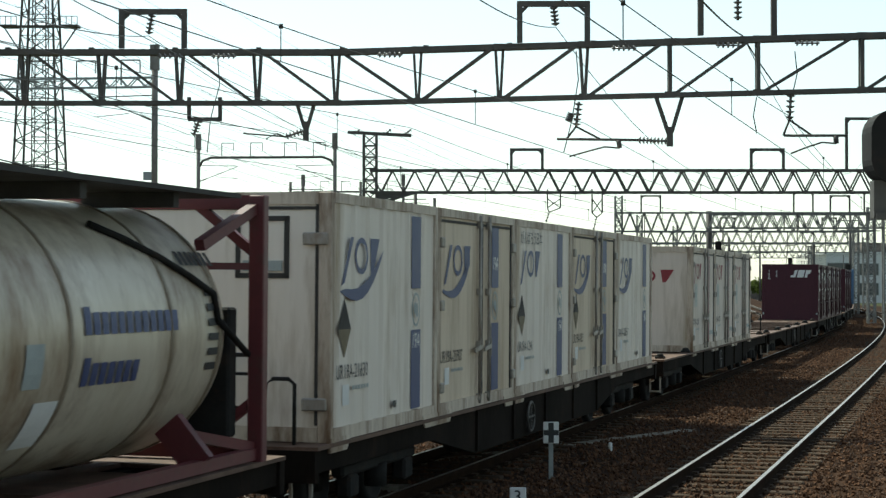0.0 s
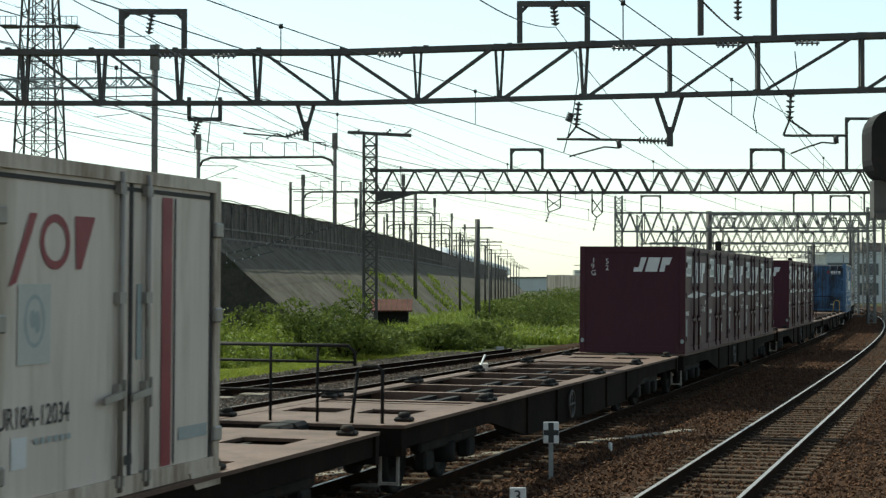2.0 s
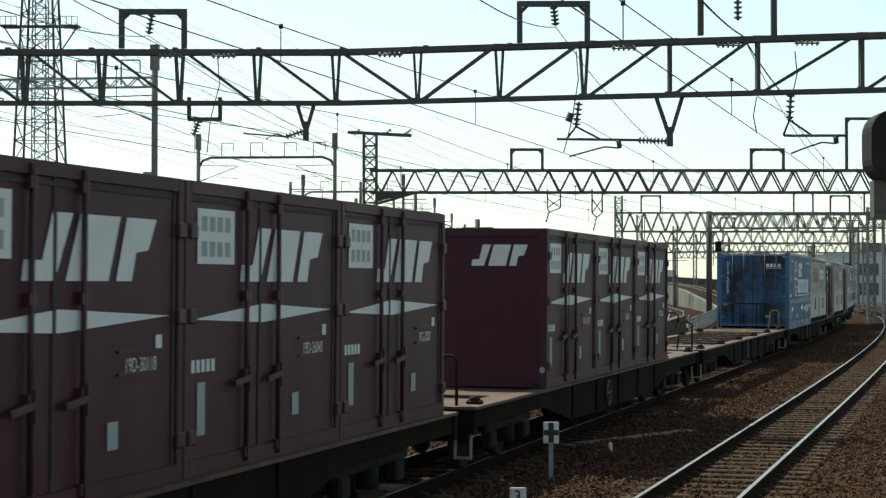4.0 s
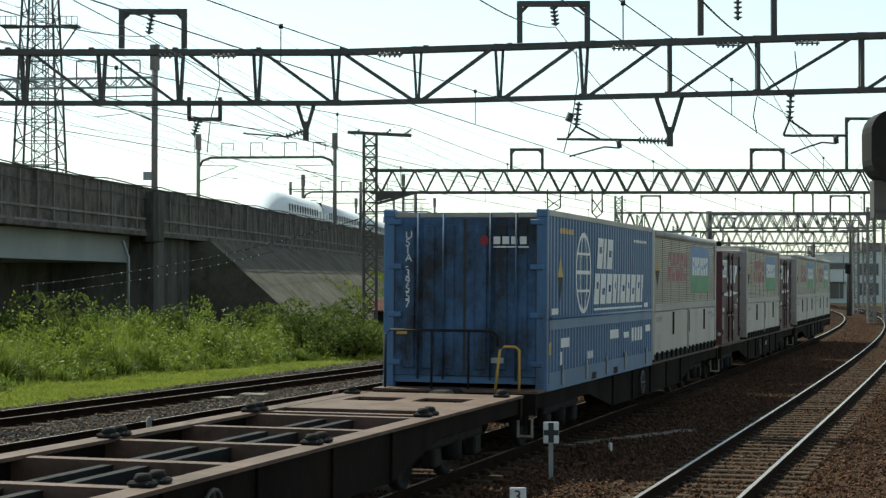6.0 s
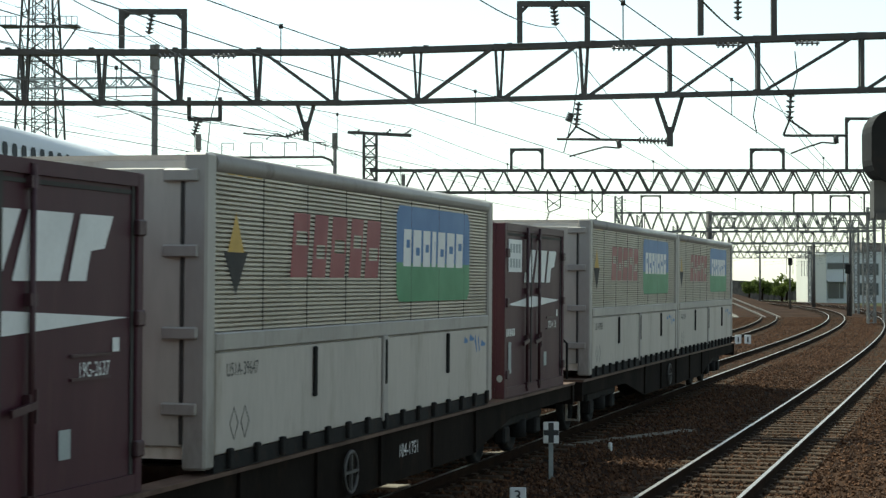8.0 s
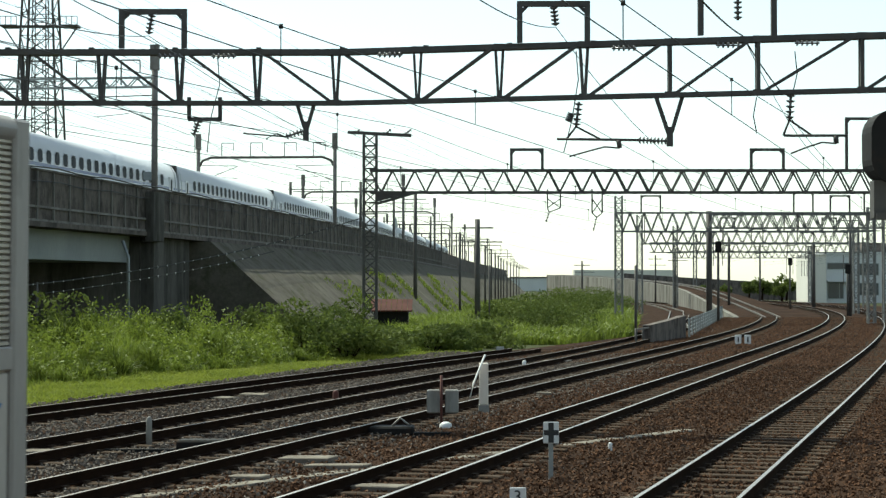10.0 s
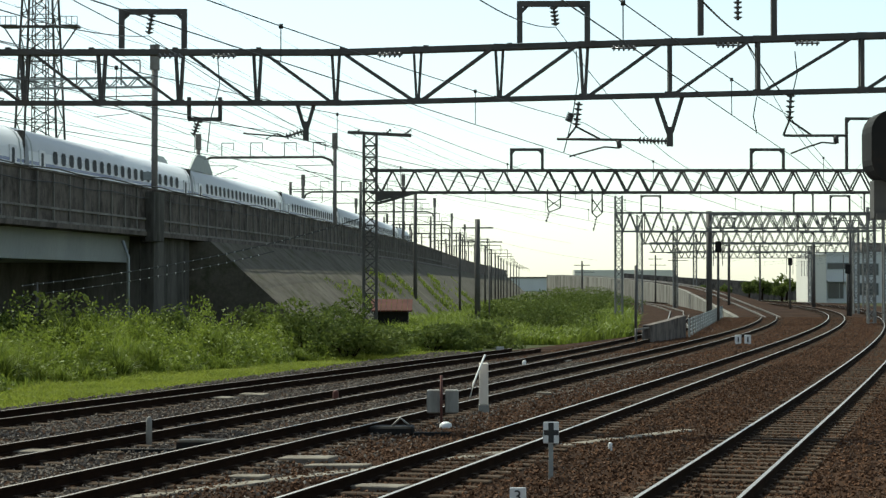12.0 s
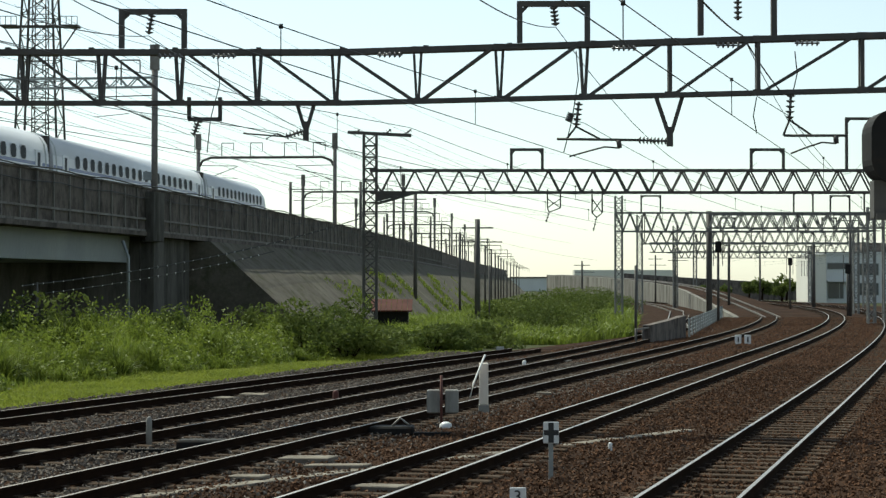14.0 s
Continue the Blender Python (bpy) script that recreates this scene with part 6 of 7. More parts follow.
stake(-4.75, 29.7, 0.5, 0.05, CONC, "short round-topped grey concrete marker post")
stake(-2.3, 39.4, 0.36, 0.07, RUST, "short rusty brown marker post")
stake(2.46, 55.6, 0.33, 0.06, PALE, "short round-topped white concrete marker post")
stake(2.63, 28.9, 0.15, 0.035, PALE, "tiny white peg standing in the ballast")
c = thing("switch_post", "tall white square post with a leaning rod", "post")
solid("post", c, WHITE, (0.74, 37.6, G0 + 0.16, 0.93, 37.79, G0 + 1.02), bevel=0.02)
solid("base", c, CONC, (0.73, 37.59, G0 - 0.1, 0.94, 37.8, G0 + 0.16))
rod("rod", c, PALE, [(0.55, 37.5, G0 + 0.3), (0.62, 37.5, G0 + 0.6), (0.86, 37.5, G0 + 1.2)], 0.02)
c = thing("relay_boxes", "two weathered grey relay boxes on a rusty post", "relay box")
for x in (-0.3, 0.04):
    solid("case", c, CONC, (x, 33.95, G0 + 0.25, x + 0.25, 34.15, G0 + 0.68), bevel=0.02)
rod("post", c, RUST, [(-0.03, 33.9, G0 - 0.1), (-0.03, 33.9, G0 + 0.95)], 0.025)
solid("bracket", c, RUST, (-0.3, 34.0, G0 + 0.42, 0.28, 34.05, G0 + 0.48))
bm = bmesh.new()
lathe(bm, [(0.12, G0 - 0.05), (0.11, G0 + 0.08), (0.05, G0 + 0.12)], 10, (0.05, 33.6, 0))
tagged(part("ground_stub", bm, PALE), "small rounded white stub on the ballast", "stub")
c = thing("point_machine", "dark iron point machine with rods by the track", "point machine")
solid("case", c, BLACK, (-1.3, 31.9, G0, -0.5, 32.4, G0 + 0.16), bevel=0.03)
solid("bar", c, BLACK, (-2.0, 32.0, G0, -1.3, 32.1, G0 + 0.07))
solid("bar", c, BLACK, (-0.5, 31.7, G0, 0.15, 31.82, G0 + 0.08))
rod("lever", c, RODS, [(-0.9, 32.1, G0 + 0.15), (-0.75, 32.1, G0 + 0.3), (-0.6, 32.1, G0 + 0.18)], 0.02)
c = thing("point_machine", "dark iron point machine with rods by the track", "point machine")
solid("case", c, BLACK, (-4.2, 28.9, G0, -3.4, 29.3, G0 + 0.18), bevel=0.03)
solid("bar", c, BLACK, (-5.6, 28.6, G0, -4.2, 28.7, G0 + 0.07))
for x, y, w, d, r in ((-1.25, 37.4, 0.55, 0.5, 10), (0.63, 44.4, 0.5, 0.5, 20), (-2.0, 27.2, 0.8, 0.45, 15), (-1.5, 26.2, 0.9, 0.4, 15), (2.0, 44.5, 0.4, 0.4, 10), (3.8, 61.5, 0.9, 0.7, 15), (6.0, 70.5, 0.7, 0.6, 15), (-5.2, 41.8, 0.9, 0.5, 14), (-4.4, 42.8, 0.6, 0.4, 14), (-2.6, 24.6, 0.5, 0.3, 20), (-6.2, 28.3, 0.8, 0.4, 15), (2.4, 43.5, 0.35, 0.3, 5), (-0.8, 23.4, 0.7, 0.35, 25)):
    bm = bmesh.new()
    box(bm, -w / 2, -d / 2, G0 - 0.03, w / 2, d / 2, G0 + 0.07, 0.012)
    o = part("cable_cover", bm, COVER)
    o.matrix_basis = pose(x, y, random.uniform(0, 0.02), random.uniform(-2, 2), random.uniform(-2, 2), -r)
    tagged(o, "pale concrete cable cover slab on the ballast", "cover slab", "cable covers")
for k in range(12):
    a, b = -4.6 + k * 0.75, 22.0 + k * 0.95
    bm = bmesh.new()
    box(bm, -0.13, -0.58, G0 - 0.04, 0.13, 0.58, G0 + 0.04, 0.01)
    o = part("trough_lid", bm, COVER)
    o.matrix_basis = pose(a + 0.4, b, 0, 0, 0, -38 + random.uniform(-3, 3))
    tagged(o, "weathered concrete cable trough lid in the ballast", "trough lid", "trough lids")
for x in (12.72, 13.14):
    c = thing("number_board", "small white board on a short stake", "sign", group="far boards")
    solid("board", c, PALE, (x, 80.0, G0 - 0.02, x + 0.28, 80.04, G0 + 0.42), bevel=0.01)
    solid("marking", c, INK, (x + 0.11, 79.99, G0 + 0.1, x + 0.17, 79.995, G0 + 0.32))
c = thing("cable_boards", "little grey board with a mark by the far grass", "sign")
solid("board", c, GALV, (px(878, 70), 70, -0.4, px(892, 70), 70.05, 0.05), bevel=0.01)

# ramp wall, end wall and fence
def wall(name, pts, thick, mat, label, cat, base=-0.5):
    """An upright wall along (x, y, top) points."""
    bm = bmesh.new()
    prev = None
    for i, (x, y, z) in enumerate(pts):
        j0, j1 = max(i - 1, 0), min(i + 1, len(pts) - 1)
        a = Vector((pts[j1][0] - pts[j0][0], pts[j1][1] - pts[j0][1], 0)).normalized()
        n = Vector((-a.y, a.x, 0)) * thick
        r = [bm.verts.new(v) for v in ((x, y, base), (x, y, z), (x + n.x, y + n.y, z), (x + n.x, y + n.y, base))]
        if prev:
            for k in range(4):
                bm.faces.new((prev[k], r[k], r[(k + 1) % 4], prev[(k + 1) % 4]))
        else:
            bm.faces.new(r)
        prev = r
    bm.faces.new(prev[::-1])
    bmesh.ops.recalc_face_normals(bm, faces=bm.faces[:])
    return tagged(part(name, bm, mat), label, cat, kind="structure")


RAMPC = material("stained_ramp_concrete", (0.27, 0.26, 0.23), (0.16, 0.15, 0.135), 0.95, 0, 0.4, 8, 0.2, 6, dirt=(0.08, 0.073, 0.063), dirt_at=0.54, space="World", spec=0.05)
RAMP = [(22.6, 140, -0.1), (23.3, 148, 0.1), (24.8, 168, 0.6), (26.4, 190, 1.2), (28.0, 212, 1.75), (29.2, 235, 2.2), (29.8, 265, 2.7), (29.2, 300, 3.2), (27.0, 350, 3.9), (23, 400, 4.4)]
bm = bmesh.new()
prev = None
for x, y, z in RAMP:
    wd = 6.0
    a, b = bm.verts.new((x + wd, y, z * 0.8 - 0.17)), bm.verts.new((x + 0.1, y, z - 0.15))
    if prev:
        bm.faces.new((prev[0], a, b, prev[1]))
    prev = (a, b)
tagged(part("ramp_bed", bm, BALLAST), "brown ballast bed on the rising ramp", "ballast", kind="structure")
LOWER = [(12.9, 100), (15.0, 118), (18.3, 144), (21.4, 168), (23.2, 190), (24.9, 212), (26.1, 235), (26.7, 265), (26.1, 300)]
bm = bmesh.new()
prev = None
for x, y in LOWER:
    a, b = bm.verts.new((x + 2.6, y, -0.17)), bm.verts.new((x - 3.4, y, -0.2))
    if prev:
        bm.faces.new((prev[0], a, b, prev[1]))
    prev = (a, b)
tagged(part("lower_bed", bm, BALLAST), "brown ballast bed at the foot of the ramp", "ballast", kind="structure")
low = thing("track", "curved side track at the foot of the ramp wall", "track", kind="structure", group="tracks of the line")
up_track = thing("track", "track climbing the ramp beside the main lines", "track", kind="structure", group="tracks of the line")
for holder, line_, zs in ((low, LOWER, [0.0] * len(LOWER)), (up_track, [(x + 2.6, y) for x, y, z in RAMP], [z + 0.02 for x, y, z in RAMP])):
    for side in (-0.57, 0.57):
        bm = bmesh.new()
        for (p, q), za, zb_ in zip(zip(line_, line_[1:]), zs, zs[1:]):
            bar(bm, (p[0] + side, p[1], za - 0.08), (q[0] + side, q[1], zb_ - 0.08), 0.06, 0.13)
        part("rail", bm, WORN_TOP, holder)
wall("ramp_wall", RAMP, 0.4, RAMPC, "pale stained concrete retaining wall of the rising ramp", "retaining wall")
wall("end_wall", [(9.2, 81.5, 0.6), (10.6, 85.5, 0.75), (11.9, 89.9, 0.9)], 0.35, PARAPET, "dark low concrete wall end beside the track", "wall")
fence = thing("fence", "pale low metal mesh fence beside the ramp", "fence")
for i in range(18):
    f = i / 17
    x, y = 12.1 + f * 9.2, 90.2 + f * 50
    solid("fence_post", fence, GALV, (x - 0.05, y - 0.05, -0.45, x + 0.05, y + 0.05, 0.75))
    if i < 17:
        x1, y1 = 12.1 + (i + 1) / 17 * 9.2, 90.2 + (i + 1) / 17 * 50
        for z in (0.7, 0.52, 0.34, 0.16, -0.02):
            bm = bmesh.new()
            bar(bm, (x, y, z), (x1, y1, z), 0.03)
            part("fence_rail", bm, GALV, fence)
guard = thing("guard_rail", "rusty low guard rail with posts beside the siding", "guard rail")
for i in range(4):
    x, y = 8.2 + i * 0.5, 78.0 + i * 1.9
    rod("rail_post", guard, STEEL, [(x, y, -0.4), (x, y, 0.55)], 0.05)
bm = bmesh.new()
bar(bm, (8.2, 78, 0.5), (9.7, 83.7, 0.5), 0.07)
part("rail_bar", bm, STEEL, guard)

# far bridge, wall and office building
c = thing("far_bridge", "pale distant concrete rail bridge", "bridge")
solid("span", c, CREAM, (30, 419, 3.4, 53, 425, 5.6))
solid("span", c, GREYW, (30, 420, 1.6, 51, 424, 3.4))
for x in (33, 41, 49):
    solid("pier", c, GREYW, (x, 420, -0.5, x + 1.5, 424, 1.6))
wall("boundary_wall", [(34, 345, 4.4), (44, 335, 3.6), (62, 320, 2.4), (80, 318, 2.4)], 0.5, PARAPET, "long dark boundary wall in the distance", "wall")
bld = thing("office_building", "pale two-storey building with dark ribbon windows", "building")
solid("wall", bld, CREAM, (53.9, 270, -0.5, 56.4, 280, 6.65))
solid("wall", bld, GREYW, (56.4, 272, -0.5, 92, 288, 6.85))
solid("roof", bld, GREYW, (56.3, 271.7, 6.85, 92.2, 288.3, 7.18))
solid("roof", bld, CREAM, (53.8, 269.8, 6.65, 56.39, 280.2, 6.8))
solid("roof_house", bld, PARAPET, (63.0, 275, 7.18, 75, 284, 8.6))
for x0, x1, z0, z1 in ((56.9, 60.3, 4.55, 5.6), (61.6, 64.6, 3.66, 5.5), (61.6, 64.6, 0.7, 2.6), (67.4, 72, 3.66, 5.5), (67.4, 72, 0.7, 2.6), (57.0, 59.4, 0.2, 2.7), (74, 79, 3.66, 5.5), (74, 79, 0.7, 2.6)):
    fr = solid("window", bld, GREYD, (x0, 271.9, z0, x1, 272.05, z1))
    m_ = x0 + (x1 - x0) * 0.72
    solid("pane", fr, WINDOW, (x0 + 0.1, 271.86, z0 + 0.1, m_ - 0.06, 271.9, z1 - 0.1))
    solid("pane", fr, WINDOW, (m_ + 0.06, 271.86, z0 + 0.1, x1 - 0.1, 271.9, z1 - 0.1))
for y0 in (271.5, 273.5, 275.5):
    solid("slit_window", bld, WINDOW, (53.87, y0, 3.6, 53.9, y0 + 0.35, 5.9))
solid("canopy", bld, GREYW, (56.6, 270.0, 2.75, 60.4, 271.85, 2.95))
for x, z, w, h, d in ((-10, 620, 12, 4, 12), (26, 700, 20, 4.5, 12), (60, 740, 30, 4.5, 12), (12, 800, 16, 6, 10)):
    c = thing("far_house", "hazy grey building far beyond the tracks", "building", group="far buildings")
    solid("wall", c, GREYW, (x, z, -0.5, x + w, z + d, h))
    solid("roof", c, PARAPET, (x - 0.3, z - 0.3, h, x + w + 0.3, z + d + 0.3, h + 0.6))
# tool shed in the weeds
TIN = material("rusty_tin", (0.095, 0.036, 0.027), (0.055, 0.023, 0.018), 0.85, 0, 2.0, 18, 0.2, dirt=(0.06, 0.035, 0.028), spec=0.1)
c = thing("shed", "small shed with rusty red tin roof among weeds", "shed")
solid("wall", c, BLACK, (px(662, 92), 92, -0.5, px(722, 92), 94.4, 1.05))
for i in range(8):
    bm = bmesh.new()
    x0, x1 = px(655 + i * 9.4, 91.5), px(655 + (i + 1) * 9.4, 91.5)
    box(bm, x0, 91.4, 1.05, x1 - 0.02, 93.2, 1.12)
    for v in bm.verts[-8:]:
        v.co.z += (v.co.y - 91.4) * 0.3
    part("roof_sheet", bm, TIN, c, "rusty red tin sheet")

# signals
for x, y, d, ytop, r in ((1271, 440, 128, 425, 0.16), (1398, 465, 190, 432, 0.2), (1500, 478, 150, 380, 0.2)):
    c = thing("signal", "dark railway colour-light signal on a post", "signal", group="signals")
    X, z = px(x, d), up(y, d)
    rod("post", c, STEEL, [(X, d, -0.5), (X, d, z + 0.4)], 0.09)
    solid("head", c, BLACK, (X - 0.22, d - 0.2, z - 0.3, X + 0.22, d, z + 0.5), bevel=0.06)
    solid("ladder", c, STEEL, (X - 0.35, d + 0.05, z - 1.2, X - 0.3, d + 0.1, z + 1.2), (X + 0.3, d + 0.05, z - 1.2, X + 0.35, d + 0.1, z + 1.2))
# lamp case close by the platform end
c = thing("platform_signal", "black rounded signal case on a post close by", "signal")
bm = bmesh.new()
vs = box(bm, 1.403, 6.0, up(322, 6), 1.66, 6.14, up(193, 6))
ed = [e for e in bm.edges if abs(e.verts[0].co.y - e.verts[1].co.y) > 0.05]
bmesh.ops.bevel(bm, geom=ed, offset=0.075, segments=6, affect="EDGES", profile=0.5)
part("case", bm, BLACK, c)
solid("bracket", c, STEEL, (1.42, 6.04, up(385, 6), 1.47, 6.1, up(318, 6)))
solid("bracket", c, STEEL, (1.425, 6.03, up(388, 6), 1.62, 6.11, up(376, 6)))
rod("post", c, STEEL, [(1.58, 6.07, 0.9), (1.58, 6.07, 2.8)], 0.035)


# ---- plants and stones ----
GRASS = material("grass_blade", (0.27, 0.30, 0.05), (0.15, 0.19, 0.03), 0.7, 0, 0.5, 6, 0, space="World", sheer=0.45, spec=0.15)
WEED = material("weed_leaf", (0.28, 0.345, 0.055), (0.036, 0.056, 0.012), 0.6, 0, 0.45, 5, 0, space="World", sheer=0.36, spec=0.2)
LEAF = material("shrub_leaf", (0.15, 0.18, 0.045), (0.045, 0.068, 0.015), 0.75, 0, 0.6, 6, 0, space="World", sheer=0.3, spec=0.12)
LAWN = material("short_grass", (0.19, 0.21, 0.045), (0.11, 0.135, 0.027), 0.9, 0, 0.4, 9, 0.6, space="World", spec=0.05)
rng = np.random.default_rng(4)


def from_arrays(name, verts, faces, mat):
    me = bpy.data.meshes.new(name)
    me.from_pydata(verts.tolist(), [], faces.tolist())
    me.materials.append(mat)
    return new(name, me)


def blades(name, p, h, w, bendy, mat, out=None):
    """Grass blades at the points p: a bent strip that ends in a tip."""
    n = len(p)
    az, az2 = rng.uniform(0, 2 * np.pi, n), rng.uniform(0, 2 * np.pi, n)
    side = np.c_[np.cos(az), np.sin(az), np.zeros(n)] * (w / 2)[:, None]
    lean = np.c_[np.cos(az2), np.sin(az2), np.zeros(n)] * (h * bendy)[:, None]
    if out is not None:
        lean = lean * 0.35 + out
    upv = np.c_[np.zeros((n, 2)), h]
    mid = p + lean * 0.35 + upv * 0.65
    tip = p + lean + upv * rng.uniform(0.75, 1.0, n)[:, None]
    v = np.stack([p - side * 0.7, p + side * 0.7, mid + side, mid - side, tip], 1).reshape(-1, 3)
    b = np.arange(n)[:, None] * 5
    q = np.concatenate([b + [0, 1, 2], b + [0, 2, 3], b + [3, 2, 4]], 0)
    return from_arrays(name, v, q, mat)


def leaves(name, c, size, mat):
    """Small folded leaves with random turn at the points c."""
    n = len(c)
    a = rng.normal(size=(n, 3))
    a /= np.linalg.norm(a, axis=1)[:, None]
    b = np.cross(a, rng.normal(size=(n, 3)))
    b /= np.linalg.norm(b, axis=1)[:, None]
    s = size[:, None]
    v = np.stack([c - a * s, c + b * s * 0.45, c + a * s, c - b * s * 0.45], 1).reshape(-1, 3)
    k = np.arange(n)[:, None] * 4
    return from_arrays(name, v, np.concatenate([k + [0, 1, 2], k + [0, 2, 3]], 0), mat)


def front_x(y):
    """Edge of the tall growth, seen from the tracks."""
    return np.interp(y, [40, 46.7, 55.6, 63.7, 72, 84, 100], [-13.8, -11.3, -8.3, -4.6, -1.2, 3.0, 6.5])


def lawn_x(y):
    return np.interp(y, [30, 39, 53, 67.6, 76, 90], [-12.0, -9.5, -6.3, -1.2, 2.5, 7.5])


def wave(x, y):
    return 0.5 + 0.5 * np.sin(x * 0.9 + 1.3 * np.sin(y * 0.5)) * np.cos(y * 0.63 + np.sin(x * 0.7))


# lawn strip along the siding
bm = bmesh.new()
prev = None
for y in np.arange(28, 75, 2.0):
    a, b = bm.verts.new((float(front_x(y)) - 12.0, y, -0.36)), bm.verts.new((float(lawn_x(y)), y, -0.36))
    if prev:
        bm.faces.new((prev[0], prev[1], b, a))
    prev = (a, b)
tagged(part("verge", bm, LAWN), "bright short grass verge beside the siding", "grass", kind="structure")
n = 60000
y = rng.uniform(36, 73, n)
x = front_x(y) - 1.0 + (lawn_x(y) - front_x(y) + 1.1) * rng.uniform(0, 1, n)
tagged(blades("short_grass", np.c_[x, y, np.full(n, -0.37)], rng.uniform(0.06, 0.2, n) * (0.7 + 0.8 * wave(x, y)), rng.uniform(0.012, 0.03, n), rng.uniform(0.3, 0.9, n), GRASS),
       "bright green mown grass along the track", "grass", kind="stuff")
# tall weeds
n = 45000
y = rng.uniform(44, 88, n)
d = rng.uniform(0, 1, n) ** 0.8 * 13
x = front_x(y) - d
keep = x > y * -0.26 - 1.0
low = np.c_[x[keep], y[keep], np.full(keep.sum(), -0.42)]
low_h = (0.35 + 0.35 * np.clip(d / 4, 0, 1))[keep] * rng.uniform(0.5, 1.2, len(low))
# tussocks: blades that arch outwards from many crowns of uneven height
m = 820
cy = rng.uniform(44.5, 88, m)
cd = 0.25 + rng.uniform(0, 1, m) ** 0.9 * 12
cx = front_x(cy) - cd
keep = cx > cy * -0.26 - 1.0
cx, cy, cd = cx[keep], cy[keep], cd[keep]
ch = (0.62 + 0.62 * np.clip(cd / 5, 0, 1)) * (0.62 + 0.66 * wave(cx, cy)) * rng.uniform(0.75, 1.2, len(cx)) * np.interp(cy, [44, 60, 68, 75, 90], [1.15, 1.36, 1.05, 0.62, 0.6])
reps = (110 + 140 * ch).astype(int)
cx, cy, ch = np.repeat(cx, reps), np.repeat(cy, reps), np.repeat(ch, reps)
n = len(cx)
turn, u = rng.uniform(0, 2 * np.pi, n), rng.uniform(0, 1, n) ** 0.7
out = np.c_[np.cos(turn), np.sin(turn), np.zeros(n)] * (u * (0.25 + 0.4 * ch))[:, None]
hh = ch * (1.0 - 0.5 * u ** 2) * rng.uniform(0.45, 0.95, n)
lift = rng.uniform(0, 0.5, n) * hh
tuft = np.c_[cx, cy, -0.42 + lift] + out * rng.uniform(0.15, 0.6, n)[:, None]
base = np.concatenate([low, tuft])
hh = np.concatenate([low_h, hh - lift * 0.75])
out = np.concatenate([np.zeros((len(low), 3)), out])
n = len(base)
tagged(blades("tall_weeds", base, hh, rng.uniform(0.016, 0.042, n), rng.uniform(0.2, 0.8, n), WEED, out), "dense tall green weeds and reeds below the viaduct", "weeds", kind="stuff")


# broad-leaved growth among the blades, in mounds of uneven height
m = 620
cy = rng.uniform(45, 86, m)
cd = 0.15 + rng.uniform(0, 1, m) ** 0.9 * 11
cx = front_x(cy) - cd
keep = cx > cy * -0.26 - 1.0
cx, cy, cd = cx[keep], cy[keep], cd[keep]
mh = (0.55 + 0.85 * np.clip(cd / 4.5, 0, 1)) * (0.7 + 0.6 * wave(cx * 1.3, cy * 1.2)) * rng.uniform(0.7, 1.25, len(cx)) * np.interp(cy, [44, 60, 70, 76, 90], [1.1, 1.3, 1.1, 0.75, 0.7])
mr = rng.uniform(0.35, 0.85, len(cx))
pick = rng.integers(0, len(cx), 105000)
n = len(pick)
aim = rng.normal(size=(n, 3))
aim[:, 2] = np.abs(aim[:, 2])
aim /= np.linalg.norm(aim, axis=1)[:, None]
rad = rng.uniform(0.55, 1.0, n) ** 0.5
p = np.c_[cx[pick], cy[pick], np.full(n, -0.42)] + aim * (rad[:, None] * np.c_[mr[pick], mr[pick], mh[pick]])
tagged(leaves("broad_leaf_weeds", p, rng.uniform(0.04, 0.09, n), WEED), "dense broad-leaved green weeds in mounds", "weeds", kind="stuff")


def shrub(x, y, r, h, k, mat=LEAF, z0=-0.42):
    c = thing("shrub", "leafy dark green shrub among the weeds", "shrub", group="shrubs")
    bm = bmesh.new()
    for j in range(7):
        a = j * 0.9 + x
        q = (x + r * 0.5 * math.cos(a), y + r * 0.5 * math.sin(a), z0 + h * random.uniform(0.5, 0.85))
        tube(bm, [(x + 0.05 * math.cos(a), y + 0.05 * math.sin(a), z0 - 0.02), ((x + q[0]) / 2, (y + q[1]) / 2, z0 + h * 0.35), q], 0.035, 5, taper=0.3)
    part("stems", bm, RAIL_SIDE, c)
    m = int(k)
    lob = rng.normal(size=(9, 3)) * [r * 0.5, r * 0.5, h * 0.2] + [x, y, z0 + h * 0.55]
    pick = rng.integers(0, 9, m)
    dirs = rng.normal(size=(m, 3))
    dirs /= np.linalg.norm(dirs, axis=1)[:, None]
    rad = rng.uniform(0.5, 1.0, m) ** 0.5
    p = lob[pick] + dirs * (rad * rng.uniform(0.35, 0.62, 9)[pick])[:, None] * [r, r, h * 0.6]
    p[:, 2] = np.maximum(p[:, 2], z0 + 0.05)
    o = leaves("foliage", p, rng.uniform(0.06, 0.13, m) * (0.8 + 0.1 * r), mat)
    o.parent = c


